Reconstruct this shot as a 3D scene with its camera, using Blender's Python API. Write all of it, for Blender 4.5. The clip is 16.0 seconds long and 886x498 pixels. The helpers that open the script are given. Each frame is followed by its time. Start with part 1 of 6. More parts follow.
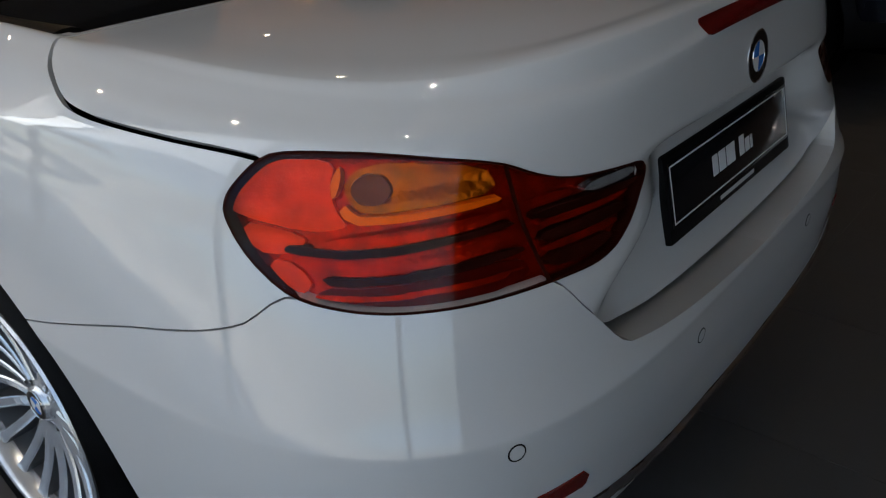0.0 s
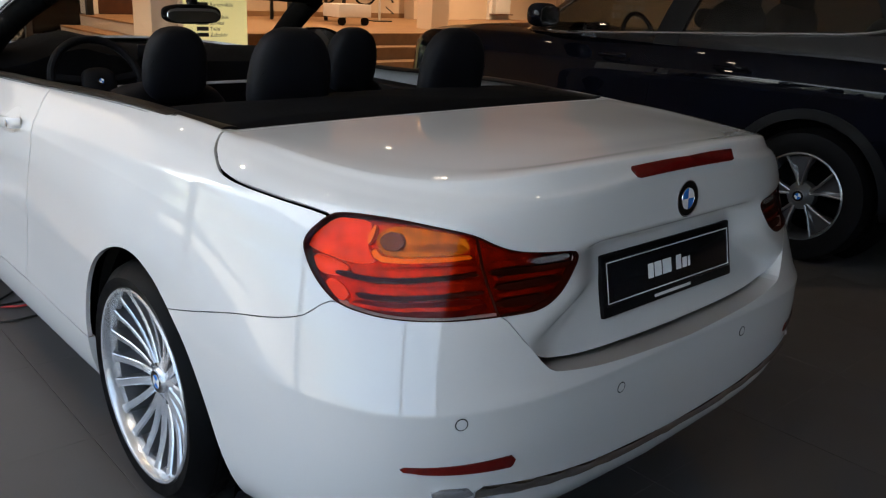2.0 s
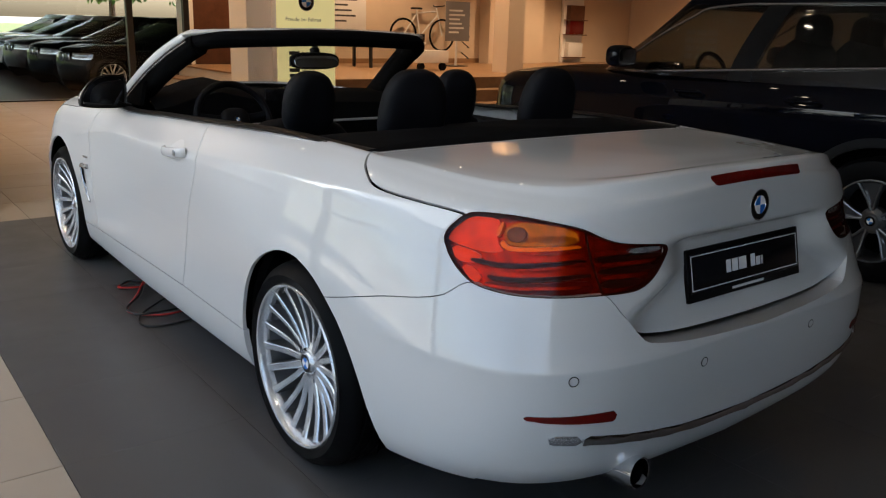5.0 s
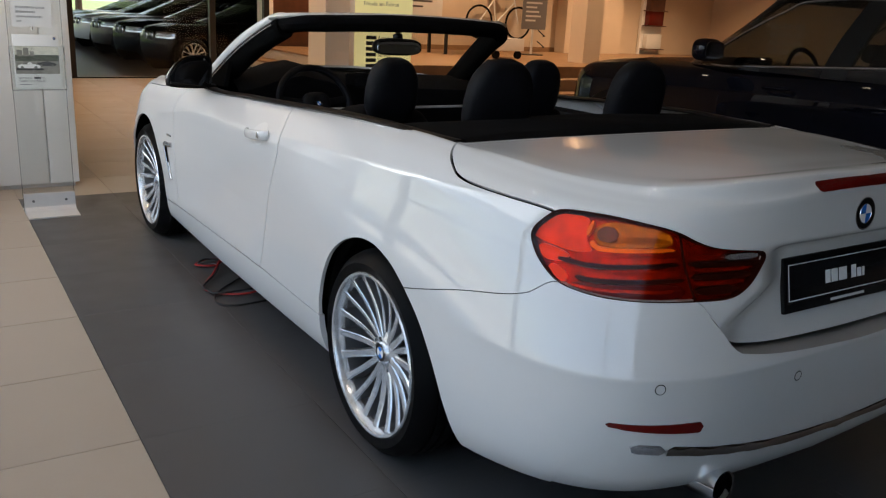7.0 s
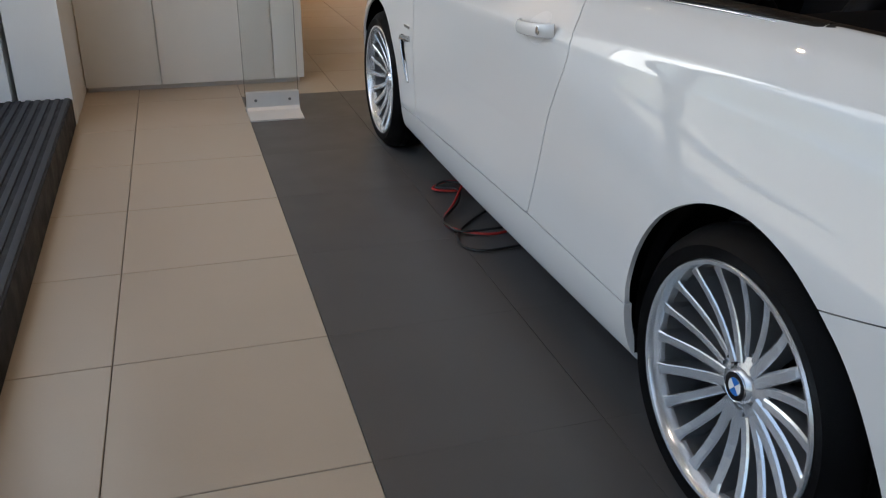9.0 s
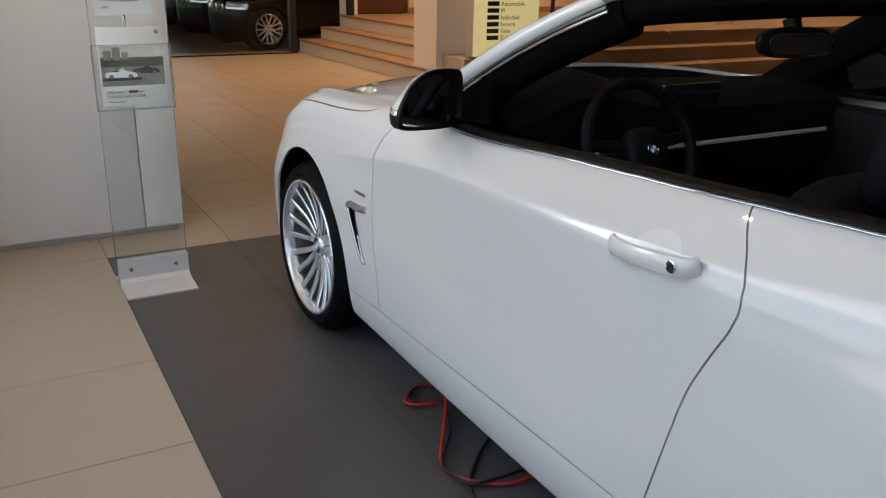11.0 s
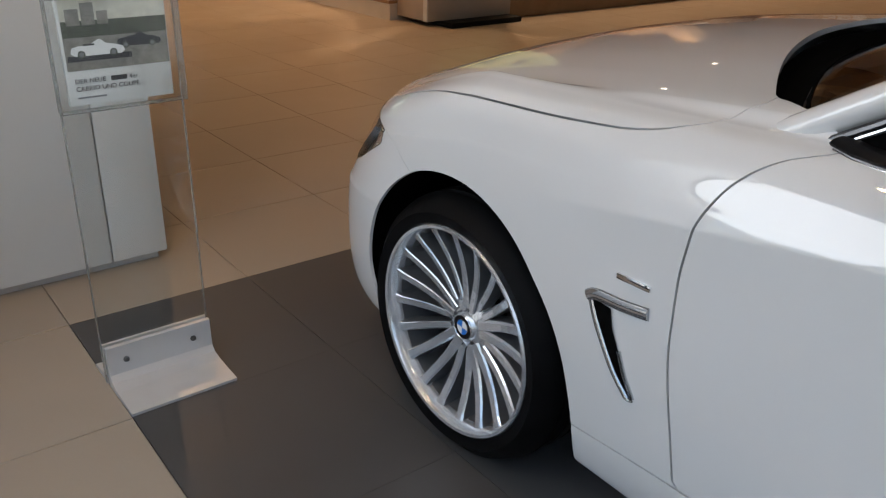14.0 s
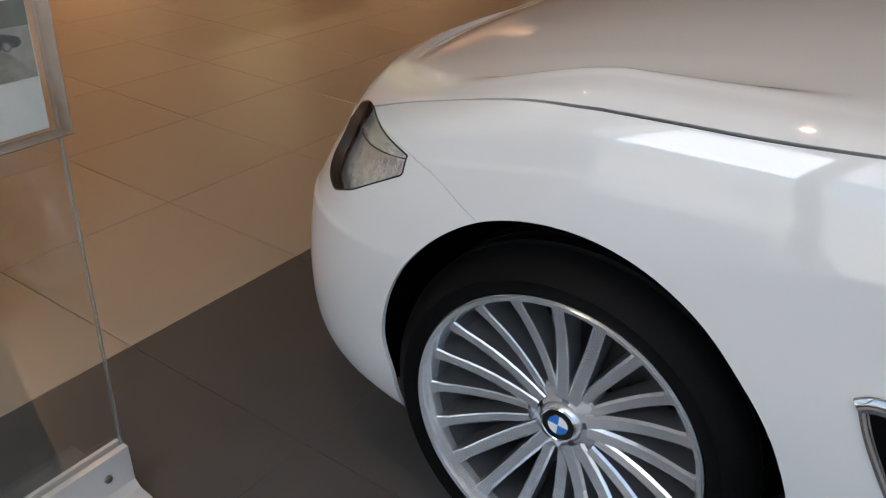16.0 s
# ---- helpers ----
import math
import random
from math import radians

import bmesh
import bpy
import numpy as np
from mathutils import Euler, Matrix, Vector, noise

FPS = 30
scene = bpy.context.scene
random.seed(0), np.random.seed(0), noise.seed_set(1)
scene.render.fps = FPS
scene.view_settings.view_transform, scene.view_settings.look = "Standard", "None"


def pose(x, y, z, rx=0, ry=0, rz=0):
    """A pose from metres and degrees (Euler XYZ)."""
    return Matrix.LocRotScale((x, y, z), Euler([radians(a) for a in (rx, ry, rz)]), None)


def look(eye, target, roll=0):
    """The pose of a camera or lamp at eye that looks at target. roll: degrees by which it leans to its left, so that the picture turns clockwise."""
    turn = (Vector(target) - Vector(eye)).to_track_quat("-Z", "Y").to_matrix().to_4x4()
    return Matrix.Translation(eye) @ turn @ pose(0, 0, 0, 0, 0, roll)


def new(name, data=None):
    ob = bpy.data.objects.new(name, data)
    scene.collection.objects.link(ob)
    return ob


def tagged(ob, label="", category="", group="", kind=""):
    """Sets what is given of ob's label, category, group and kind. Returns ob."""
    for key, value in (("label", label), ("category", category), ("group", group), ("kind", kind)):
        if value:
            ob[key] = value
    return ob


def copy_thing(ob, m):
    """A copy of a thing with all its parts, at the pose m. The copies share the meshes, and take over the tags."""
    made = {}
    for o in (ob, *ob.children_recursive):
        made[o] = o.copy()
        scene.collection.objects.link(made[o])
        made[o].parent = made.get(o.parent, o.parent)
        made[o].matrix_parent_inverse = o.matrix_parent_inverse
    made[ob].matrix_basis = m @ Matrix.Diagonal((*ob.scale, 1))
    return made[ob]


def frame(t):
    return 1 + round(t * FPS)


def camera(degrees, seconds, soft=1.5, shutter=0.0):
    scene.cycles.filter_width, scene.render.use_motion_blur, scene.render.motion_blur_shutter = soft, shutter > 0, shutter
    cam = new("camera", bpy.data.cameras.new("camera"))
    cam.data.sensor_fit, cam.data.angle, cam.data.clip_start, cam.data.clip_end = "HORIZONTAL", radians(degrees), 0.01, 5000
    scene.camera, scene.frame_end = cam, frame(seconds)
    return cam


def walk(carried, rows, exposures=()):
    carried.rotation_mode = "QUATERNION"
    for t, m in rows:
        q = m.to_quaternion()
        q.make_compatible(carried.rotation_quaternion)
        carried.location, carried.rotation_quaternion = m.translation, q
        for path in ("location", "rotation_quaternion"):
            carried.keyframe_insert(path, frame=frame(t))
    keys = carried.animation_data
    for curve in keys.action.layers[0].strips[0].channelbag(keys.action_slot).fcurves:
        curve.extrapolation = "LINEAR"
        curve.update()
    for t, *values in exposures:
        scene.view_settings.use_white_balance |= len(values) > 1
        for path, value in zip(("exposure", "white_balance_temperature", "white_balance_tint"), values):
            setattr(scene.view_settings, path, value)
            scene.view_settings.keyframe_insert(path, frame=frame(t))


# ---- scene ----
cam = camera(56.5, 16.0, soft=1.2)
PATH = [
    (0, (-1.339, -1.406, 1.268), (0.035, -0.268, 0.365), -2.2),
    (0.5, (-1.383, -1.569, 1.304), (0.006, -0.403, 0.461), -2.6),
    (1, (-1.472, -1.699, 1.336), (-0.06, -0.489, 0.598), 2.2),
    (1.5, (-1.593, -1.83, 1.356), (-0.193, -0.564, 0.693), 4.3),
    (2, (-1.651, -1.931, 1.37), (-0.353, -0.539, 0.755), 3.0),
    (2.5, (-1.72, -2.034, 1.367), (-0.538, -0.543, 0.751), 3.5),
    (3, (-1.84, -2.08, 1.378), (-0.669, -0.565, 0.801), 2.4),
    (3.5, (-1.926, -2.125, 1.387), (-0.737, -0.608, 0.854), 2.0),
    (3.7, (-1.948, -2.145, 1.378), (-0.768, -0.617, 0.858), 1.6),
    (6, (-2.014, -2.168, 1.371), (-0.825, -0.652, 0.834), 1.8),
    (6.5, (-2.006, -2.156, 1.382), (-0.855, -0.624, 0.809), 2.1),
    (7, (-2.026, -2.099, 1.375), (-0.97, -0.495, 0.817), 3.0),
    (7.5, (-1.939, -1.901, 1.293), (-1.083, -0.239, 0.581), 0.6),
    (8, (-1.85, -1.699, 1.288), (-1.201, 0.047, 0.56), 0.8),
    (8.5, (-1.84, -1.424, 1.26), (-1.215, 0.317, 0.499), 2.8),
    (9, (-1.856, -1.132, 1.246), (-1.278, 0.597, 0.424), 1.0),
    (9.5, (-1.827, -0.797, 1.252), (-1.312, 0.978, 0.486), -0.7),
    (10, (-1.839, -0.492, 1.27), (-1.203, 1.271, 0.574), 1.8),
    (10.2, (-1.899, -0.4, 1.303), (-1.154, 1.32, 0.604), 1.6),
    (12.3, (-1.959, 0.57, 1.385), (-0.924, 2.173, 0.783), 0.9),
    (12.5, (-1.973, 0.666, 1.382), (-0.927, 2.254, 0.761), 1.2),
    (13, (-1.917, 0.958, 1.346), (-0.913, 2.559, 0.69), 0.7),
    (13.5, (-1.88, 1.205, 1.326), (-0.895, 2.786, 0.596), 1.1),
    (14, (-1.952, 1.502, 1.304), (-0.815, 2.928, 0.483), 1.4),
    (14.5, (-1.959, 1.715, 1.27), (-0.786, 3.052, 0.356), 1.6),
    (15, (-1.869, 1.966, 1.249), (-0.698, 3.265, 0.28), 0.8),
    (15.5, (-1.84, 2.135, 1.218), (-0.607, 3.284, 0.141), 2.2),
    (16, (-1.867, 2.393, 1.256), (-0.396, 3.348, 0.293), 2.4),
]
walk(cam, [(t, look(eye, target, roll)) for t, eye, target, roll in PATH],
     exposures=[(0, 1.34, 6900, 10), (0.5, 1.75, 6900, 10), (1, 1.97, 6900, 10), (1.5, 2.09, 6900, 10), (2, 2.12, 6900, 10), (2.5, 2.00, 6900, 10), (3, 1.80, 6900, 10),
                (3.5, 1.73, 6900, 10), (6.5, 1.80, 6900, 10), (7, 1.79, 6900, 10), (7.5, 1.58, 6900, 10), (8, 1.42, 6900, 10), (8.5, 1.48, 6900, 10), (9, 1.54, 6900, 10),
                (10, 1.64, 6900, 10), (12.5, 1.50, 6750, 10), (14, 1.42, 6750, 10), (14.5, 1.60, 6750, 10), (15, 1.68, 6750, 10), (16, 1.60, 6700, 10)])


# ---- daylight: a bright sky outside the window front, lamps in its openings ----
world = bpy.data.worlds.new("sky")
world.use_nodes = True
scene.world = world
sky = world.node_tree.nodes.new("ShaderNodeTexSky")
sky.sky_type, sky.sun_disc = "NISHITA", False
sky.air_density, sky.dust_density = 1.0, 4.0
sky.sun_elevation, sky.sun_rotation = radians(48), radians(70)
world.node_tree.links.new(sky.outputs[0], world.node_tree.nodes["Background"].inputs[0])
world.node_tree.nodes["Background"].inputs[1].default_value = 0.15


def area_lamp(name, m, width, height, watts, colour):
    data = bpy.data.lights.new(name, "AREA")
    data.shape, data.size, data.size_y, data.energy, data.color = "RECTANGLE", width, height, watts, colour
    ob = new(name, data)
    ob.matrix_world = m
    return ob


DAY, WARM, AMBER, NEUTRAL = (0.91, 0.96, 1.0), (1.0, 0.66, 0.40), (1.0, 0.60, 0.33), (1.0, 0.88, 0.74)
for y0, z0, wide, watts in ((-3.95, 2.68, 2.60, 1.7), (-1.25, 2.68, 2.60, 3.1), (1.45, 2.58, 2.60, 7.5), (3.20, 2.10, 0.70, 5.4)):
    area_lamp("window_light", look((-2.70, y0, z0), (0.2, y0, z0 - 0.30)), wide, 1.54, watts, DAY)
sun = bpy.data.lights.new("sun", "SUN")
sun.energy, sun.angle, sun.color = 4.0, radians(0.5), (1.0, 0.95, 0.87)
new("sun", sun).matrix_world = look((6.3, 2.3, 7.4), (0, 0, 0))
# unseen ceiling spots placed by eye; far and neutral ones added as fill light
for x0, y0, watts in ((4.6, 9.0, 19), (7.6, 9.0, 19), (4.6, 11.7, 19), (7.6, 11.7, 19), (0.2, 7.8, 11), (2.3, 9.3, 15), (0.8, 11.2, 14), (-1.25, 1.15, 1.1), (-1.25, -1.05, 1.6), (4.9, -3.0, 6.0), (5.6, 1.4, 2.5), (-1.60, 3.05, 4.6), (11.4, 10.6, 30), (13.4, 10.2, 16), (9.6, 7.4, 10)):
    beam = bpy.data.lights.new("unseen_ceiling_spot", "SPOT")
    beam.energy, beam.color, beam.spot_size, beam.spot_blend, beam.shadow_soft_size = 4.0 * watts, AMBER if x0 < 3 and y0 > 5 else NEUTRAL if x0 == -1.25 else WARM, radians(125), 0.6, 0.025
    new("unseen_ceiling_spot", beam).matrix_world = look((x0, y0, 3.56), (x0, y0 + 0.001, 0))


# ---- materials ----
def mat(name, colour, rough=0.5, metal=0.0, coat=0.0, vary=0.0, scale=8.0, bump=0.0, grain=120.0, spread=0.0, per_piece=0.0, **more):
    """A principled surface with stains (vary, scale), fine relief (bump, grain), uneven gloss (spread) and a shift from piece to piece."""
    m = bpy.data.materials.new(name)
    m.use_nodes = True
    nodes, links = m.node_tree.nodes, m.node_tree.links
    p = nodes["Principled BSDF"]
    p.inputs["Base Color"].default_value = (*colour, 1)
    p.inputs["Roughness"].default_value, p.inputs["Metallic"].default_value = rough, metal
    p.inputs["Coat Weight"].default_value, p.inputs["Coat Roughness"].default_value = coat, 0.015
    for key, value in more.items():
        p.inputs[key.replace("_", " ")].default_value = value
    m.diffuse_color = (*colour, 1)
    if not (vary or bump or spread or per_piece):
        return m
    place = nodes.new("ShaderNodeTexCoord")
    where = place.outputs["Object"]
    if per_piece:
        info = nodes.new("ShaderNodeObjectInfo")
        shift = nodes.new("ShaderNodeVectorMath")
        shift.operation = "ADD"
        lots = nodes.new("ShaderNodeMath")
        lots.operation = "MULTIPLY"
        lots.inputs[1].default_value = 37.0
        links.new(info.outputs["Random"], lots.inputs[0])
        links.new(where, shift.inputs[0])
        links.new(lots.outputs[0], shift.inputs[1])
        where = shift.outputs[0]
    coarse = nodes.new("ShaderNodeTexNoise")
    coarse.inputs["Scale"].default_value, coarse.inputs["Detail"].default_value = scale, 6
    fine = nodes.new("ShaderNodeTexNoise")
    fine.inputs["Scale"].default_value, fine.inputs["Detail"].default_value = grain, 3
    links.new(where, coarse.inputs["Vector"])
    links.new(where, fine.inputs["Vector"])
    if vary or per_piece:
        both = nodes.new("ShaderNodeMath")
        both.operation = "MULTIPLY_ADD"
        both.inputs[1].default_value = 0.35
        links.new(fine.outputs["Fac"], both.inputs[0])
        links.new(coarse.outputs["Fac"], both.inputs[2])
        span = nodes.new("ShaderNodeMapRange")
        span.inputs["From Min"].default_value, span.inputs["From Max"].default_value = 0.35, 1.0
        span.inputs["To Min"].default_value, span.inputs["To Max"].default_value = 1 - vary, 1 + vary
        links.new(both.outputs[0], span.inputs["Value"])
        factor = span.outputs[0]
        if per_piece:
            own = nodes.new("ShaderNodeMapRange")
            own.inputs["To Min"].default_value, own.inputs["To Max"].default_value = 1 - per_piece, 1 + per_piece
            links.new(info.outputs["Random"], own.inputs["Value"])
            times = nodes.new("ShaderNodeMath")
            times.operation = "MULTIPLY"
            links.new(factor, times.inputs[0])
            links.new(own.outputs[0], times.inputs[1])
            factor = times.outputs[0]
        mul = nodes.new("ShaderNodeVectorMath")
        mul.operation = "SCALE"
        mul.inputs[0].default_value = colour
        links.new(factor, mul.inputs["Scale"])
        links.new(mul.outputs[0], p.inputs["Base Color"])
    if spread:
        gloss = nodes.new("ShaderNodeMapRange")
        gloss.inputs["From Min"].default_value, gloss.inputs["From Max"].default_value = 0.3, 0.7
        gloss.inputs["To Min"].default_value, gloss.inputs["To Max"].default_value = max(0, rough - spread), rough + spread
        links.new(coarse.outputs["Fac"], gloss.inputs["Value"])
        links.new(gloss.outputs[0], p.inputs["Roughness"])
    if bump:
        relief = nodes.new("ShaderNodeBump")
        relief.inputs["Strength"].default_value, relief.inputs["Distance"].default_value = bump, 0.002
        links.new(fine.outputs["Fac"], relief.inputs["Height"])
        links.new(relief.outputs[0], p.inputs["Normal"])
    return m


def glow(name, colour, strength):
    m = bpy.data.materials.new(name)
    m.use_nodes = True
    p = m.node_tree.nodes["Principled BSDF"]
    p.inputs["Base Color"].default_value = (*colour, 1)
    p.inputs["Emission Color"].default_value, p.inputs["Emission Strength"].default_value = (*colour, 1), strength
    m.diffuse_color = (*colour, 1)
    return m


PAINT_WHITE = mat("white_pearl_paint", (0.60, 0.595, 0.585), 0.40, 0.0, coat=1.0, Coat_IOR=1.75, vary=0.02, scale=900, grain=2500, spread=0.03, Specular_IOR_Level=0.12)
PAINT_BLACK = mat("black_sapphire_paint", (0.0018, 0.0022, 0.0040), 0.30, 0.0, coat=0.5, vary=0.3, scale=700, grain=2000, Specular_IOR_Level=0.0)
SEDAN_BLACK = mat("black_saloon_paint", (0.003, 0.003, 0.0035), 0.35, 0.0, coat=0.22, vary=0.3, scale=700, grain=2000, Specular_IOR_Level=0.0)
PAINT_BROWN = mat("dark_brown_paint", (0.018, 0.011, 0.009), 0.35, 0.1, coat=0.3, vary=0.2, scale=700, grain=2000, Specular_IOR_Level=0.1)
PAINT_SILVER = mat("silver_paint", (0.45, 0.46, 0.47), 0.34, 0.5, coat=1.0, vary=0.05, scale=700, grain=2000)
BLACK_PLASTIC = mat("black_plastic", (0.0045, 0.0045, 0.005), 0.42, vary=0.2, scale=30, bump=0.15, grain=600, Specular_IOR_Level=0.12)
GLOSS_BLACK = mat("gloss_black_trim", (0.006, 0.006, 0.007), 0.12, vary=0.1, scale=40)
DEEP_BLACK = mat("black_lining_and_shade", (0.003, 0.003, 0.003), 0.95, vary=0.3, scale=20, bump=0.3, grain=200, Specular_IOR_Level=0.02)
FABRIC = mat("black_soft_top_fabric", (0.004, 0.004, 0.0045), 0.9, vary=0.25, scale=15, bump=0.5, grain=900, Specular_IOR_Level=0.05)
LEATHER = mat("anthracite_leather", (0.0040, 0.0043, 0.0058), 0.58, vary=0.2, scale=12, bump=0.35, grain=450, spread=0.08, Specular_IOR_Level=0.10)
RUBBER = mat("tyre_rubber", (0.0035, 0.0035, 0.0038), 0.55, vary=0.25, scale=18, bump=0.3, grain=350, spread=0.08, Specular_IOR_Level=0.07)
ALLOY = mat("silver_alloy_wheel_paint", (0.66, 0.67, 0.69), 0.22, 0.75, coat=0.6, vary=0.04, scale=12)
# silver alloy darkened: paints shade on the barrel and the spoke sides
ALLOY_SHADED = mat("shaded_alloy", (0.15, 0.152, 0.157), 0.42, 0.6, vary=0.1, scale=12)
GUNMETAL = mat("dark_grey_wheel_paint", (0.06, 0.06, 0.065), 0.3, 0.6, coat=0.5, vary=0.1, scale=15)
STEEL = mat("brushed_brake_steel", (0.16, 0.155, 0.15), 0.42, 0.8, vary=0.2, scale=25)
TRIM_GREY = mat("dark_satin_trim", (0.10, 0.10, 0.105), 0.22, 0.85, spread=0.05, scale=9)
SATIN_CHROME = mat("satin_chrome_trim", (0.50, 0.50, 0.51), 0.10, 0.92, spread=0.05, scale=9)
CHROME_SPECK = mat("faceted_chrome", (0.80, 0.80, 0.82), 0.12, 0.9, vary=0.25, scale=60, bump=1.0, grain=140)
CHROME = mat("chrome", (0.72, 0.72, 0.73), 0.06, 1.0, spread=0.03, scale=9)
ALU = mat("anodised_aluminium", (0.64, 0.62, 0.60), 0.34, 0.25, vary=0.05, scale=14, bump=0.08, grain=500, spread=0.06)
MIRROR = mat("mirror_glass", (0.85, 0.87, 0.88), 0.01, 1.0)
GLASS = mat("clear_glass", (0.93, 0.96, 0.95), 0.0, Transmission_Weight=1.0, IOR=1.0, coat=0.8)
FRONT_GLASS = mat("clear_front_glass", (0.93, 0.96, 0.95), 0.0, Transmission_Weight=1.0, IOR=1.0, coat=0.3)
ACRYLIC = mat("clear_acrylic", (0.96, 0.98, 0.975), 0.0, coat=1.0, Transmission_Weight=1.0, IOR=1.0)
ACRYLIC_EDGE = mat("acrylic_cut_edge", (0.60, 0.62, 0.61), 0.2, Transmission_Weight=0.85, IOR=1.1)
TINTED = mat("tinted_glass", (0.12, 0.13, 0.12), 0.0, Transmission_Weight=1.0, IOR=1.0, coat=0.9)
DARK_GLASS = mat("dark_car_glass", (0.10, 0.11, 0.11), 0.0, Transmission_Weight=1.0, IOR=1.0, coat=0.6)
LENS = mat("clear_lamp_lens", (0.98, 0.97, 0.96), 0.0, coat=0.32, Transmission_Weight=1.0, IOR=1.0)
PAINT_CUP = mat("white_recess_paint", (0.62, 0.62, 0.61), 0.42, coat=1.0, vary=0.015, scale=900)
RED_INNER = mat("red_lamp_reflector", (0.42, 0.010, 0.0008), 0.22, 0.8, Specular_IOR_Level=0.08, vary=0.55, scale=38, bump=0.9, grain=95)
RED_BRIGHT = mat("bright_red_light_guide", (0.76, 0.030, 0.002), 0.28, 0.35, Specular_IOR_Level=0.1, bump=0.7, grain=45, vary=0.35, scale=22)
RED_DARK = mat("dark_red_lamp_housing", (0.085, 0.002, 0.0005), 0.35, 0.3, Specular_IOR_Level=0.08, vary=0.3, scale=25, bump=0.3, grain=90)
LAMP_BLACK = mat("black_lamp_rib", (0.020, 0.0025, 0.001), 0.5, 0.0, Specular_IOR_Level=0.04, vary=0.3, scale=60)
ORANGE_GUIDE = mat("orange_light_guide", (0.80, 0.105, 0.002), 0.30, 0.2, Specular_IOR_Level=0.1, vary=0.15, scale=50)
RED_POCKET = mat("brown_lamp_socket", (0.15, 0.026, 0.002), 0.5, 0.0, Specular_IOR_Level=0.2, vary=0.2, scale=30)
AMBER = mat("amber_lamp_reflector", (0.42, 0.075, 0.002), 0.22, 0.8, Specular_IOR_Level=0.08, vary=0.5, scale=40, bump=0.9, grain=95)
RED_REFLECTOR = mat("red_reflector", (0.11, 0.004, 0.003), 0.25, coat=0.3, vary=0.15, scale=200, bump=0.5, grain=300)
TILE_BEIGE = mat("beige_floor_tile", (0.40, 0.330, 0.255), 0.34, vary=0.05, scale=3, bump=0.05, grain=260, spread=0.06, per_piece=0.03)
TILE_DARK = mat("anthracite_floor_tile", (0.076, 0.0725, 0.071), 0.40, vary=0.10, scale=5, bump=0.06, grain=300, spread=0.06, per_piece=0.02, Specular_IOR_Level=0.35)
GROUT_DARK = mat("dark_grout", (0.10, 0.097, 0.094), 0.6, vary=0.2, scale=30)
BACKDROP = mat("grey_facade", (0.22, 0.23, 0.24), 0.8, vary=0.5, scale=0.5)
GROUT = mat("grey_grout", (0.06, 0.050, 0.042), 0.85, vary=0.2, scale=30)
WALL_WHITE = mat("white_wall_paint", (0.81, 0.80, 0.78), 0.62, vary=0.03, scale=3, bump=0.1, grain=180)
WALL_BEIGE = mat("beige_wall_paint", (0.62, 0.50, 0.38), 0.65, vary=0.05, scale=2, bump=0.12, grain=160)
# kept very dark so that these surfaces send back little light
WALL_DARK = mat("dark_grey_wall", (0.07, 0.065, 0.06), 0.7, vary=0.08, scale=2)
PANEL_WHITE = mat("white_laminate_panel", (0.79, 0.79, 0.77), 0.38, vary=0.02, scale=4, spread=0.04)
# far darker than white paint, to hold down the light the ceiling returns
CEILING = mat("darkened_ceiling", (0.34, 0.32, 0.30), 0.8, vary=0.03, scale=2)
RIB_BLACK = mat("black_ribbed_rubber", (0.008, 0.009, 0.012), 0.55, vary=0.25, scale=12, bump=0.2, grain=300, spread=0.1, Specular_IOR_Level=0.2)
# rib tops, slightly paler than the rubber between them
RIB_TOP = mat("paler_black_rubber_rib", (0.018, 0.020, 0.026), 0.5, vary=0.25, scale=12, bump=0.2, grain=300, Specular_IOR_Level=0.25)
STEP_STONE = mat("beige_step_stone", (0.60, 0.55, 0.48), 0.4, vary=0.06, scale=5, bump=0.08, grain=220)
PLINTH_STONE = mat("grey_beige_plinth", (0.42, 0.35, 0.28), 0.4, vary=0.08, scale=5, bump=0.08, grain=220)
WOOD_AND_SHADED_STEP = mat("oiled_wood_and_shaded_step", (0.27, 0.155, 0.078), 0.42, vary=0.22, scale=6, bump=0.15, grain=90)
BROWN_WOOD = mat("dark_brown_veneer", (0.10, 0.038, 0.020), 0.4, vary=0.3, scale=9)
DARK_METAL = mat("dark_steel", (0.03, 0.03, 0.032), 0.4, 0.6, vary=0.2, scale=15)
PAPER = mat("white_paper", (0.70, 0.70, 0.685), 0.6, vary=0.02, scale=9)
INK = mat("black_ink", (0.03, 0.03, 0.035), 0.6)
INK_GREY = mat("grey_ink", (0.20, 0.20, 0.21), 0.6)
PHOTO_SKY = mat("printed_pale_sky", (0.60, 0.58, 0.50), 0.5, vary=0.25, scale=25)
PHOTO_GROUND = mat("printed_grey_ground", (0.22, 0.21, 0.19), 0.5, vary=0.4, scale=30)
PHOTO_DARK = mat("printed_dark_trees", (0.07, 0.08, 0.06), 0.5, vary=0.4, scale=60)
BLUE = mat("emblem_blue", (0.02, 0.16, 0.52), 0.2, coat=1.0)
EMBLEM_WHITE = mat("emblem_white", (0.80, 0.80, 0.80), 0.2, coat=1.0)
CABLE_RED = mat("red_cable_sheath", (0.45, 0.02, 0.015), 0.4, vary=0.1, scale=50)
CABLE_BLACK = mat("black_cable_sheath", (0.012, 0.012, 0.012), 0.45, vary=0.2, scale=50)
SIGN_FACE = glow("lit_yellow_sign_face", (0.90, 0.82, 0.40), 0.14)
LAMP_FACE = glow("lit_downlight", (1.0, 0.86, 0.66), 12.0)
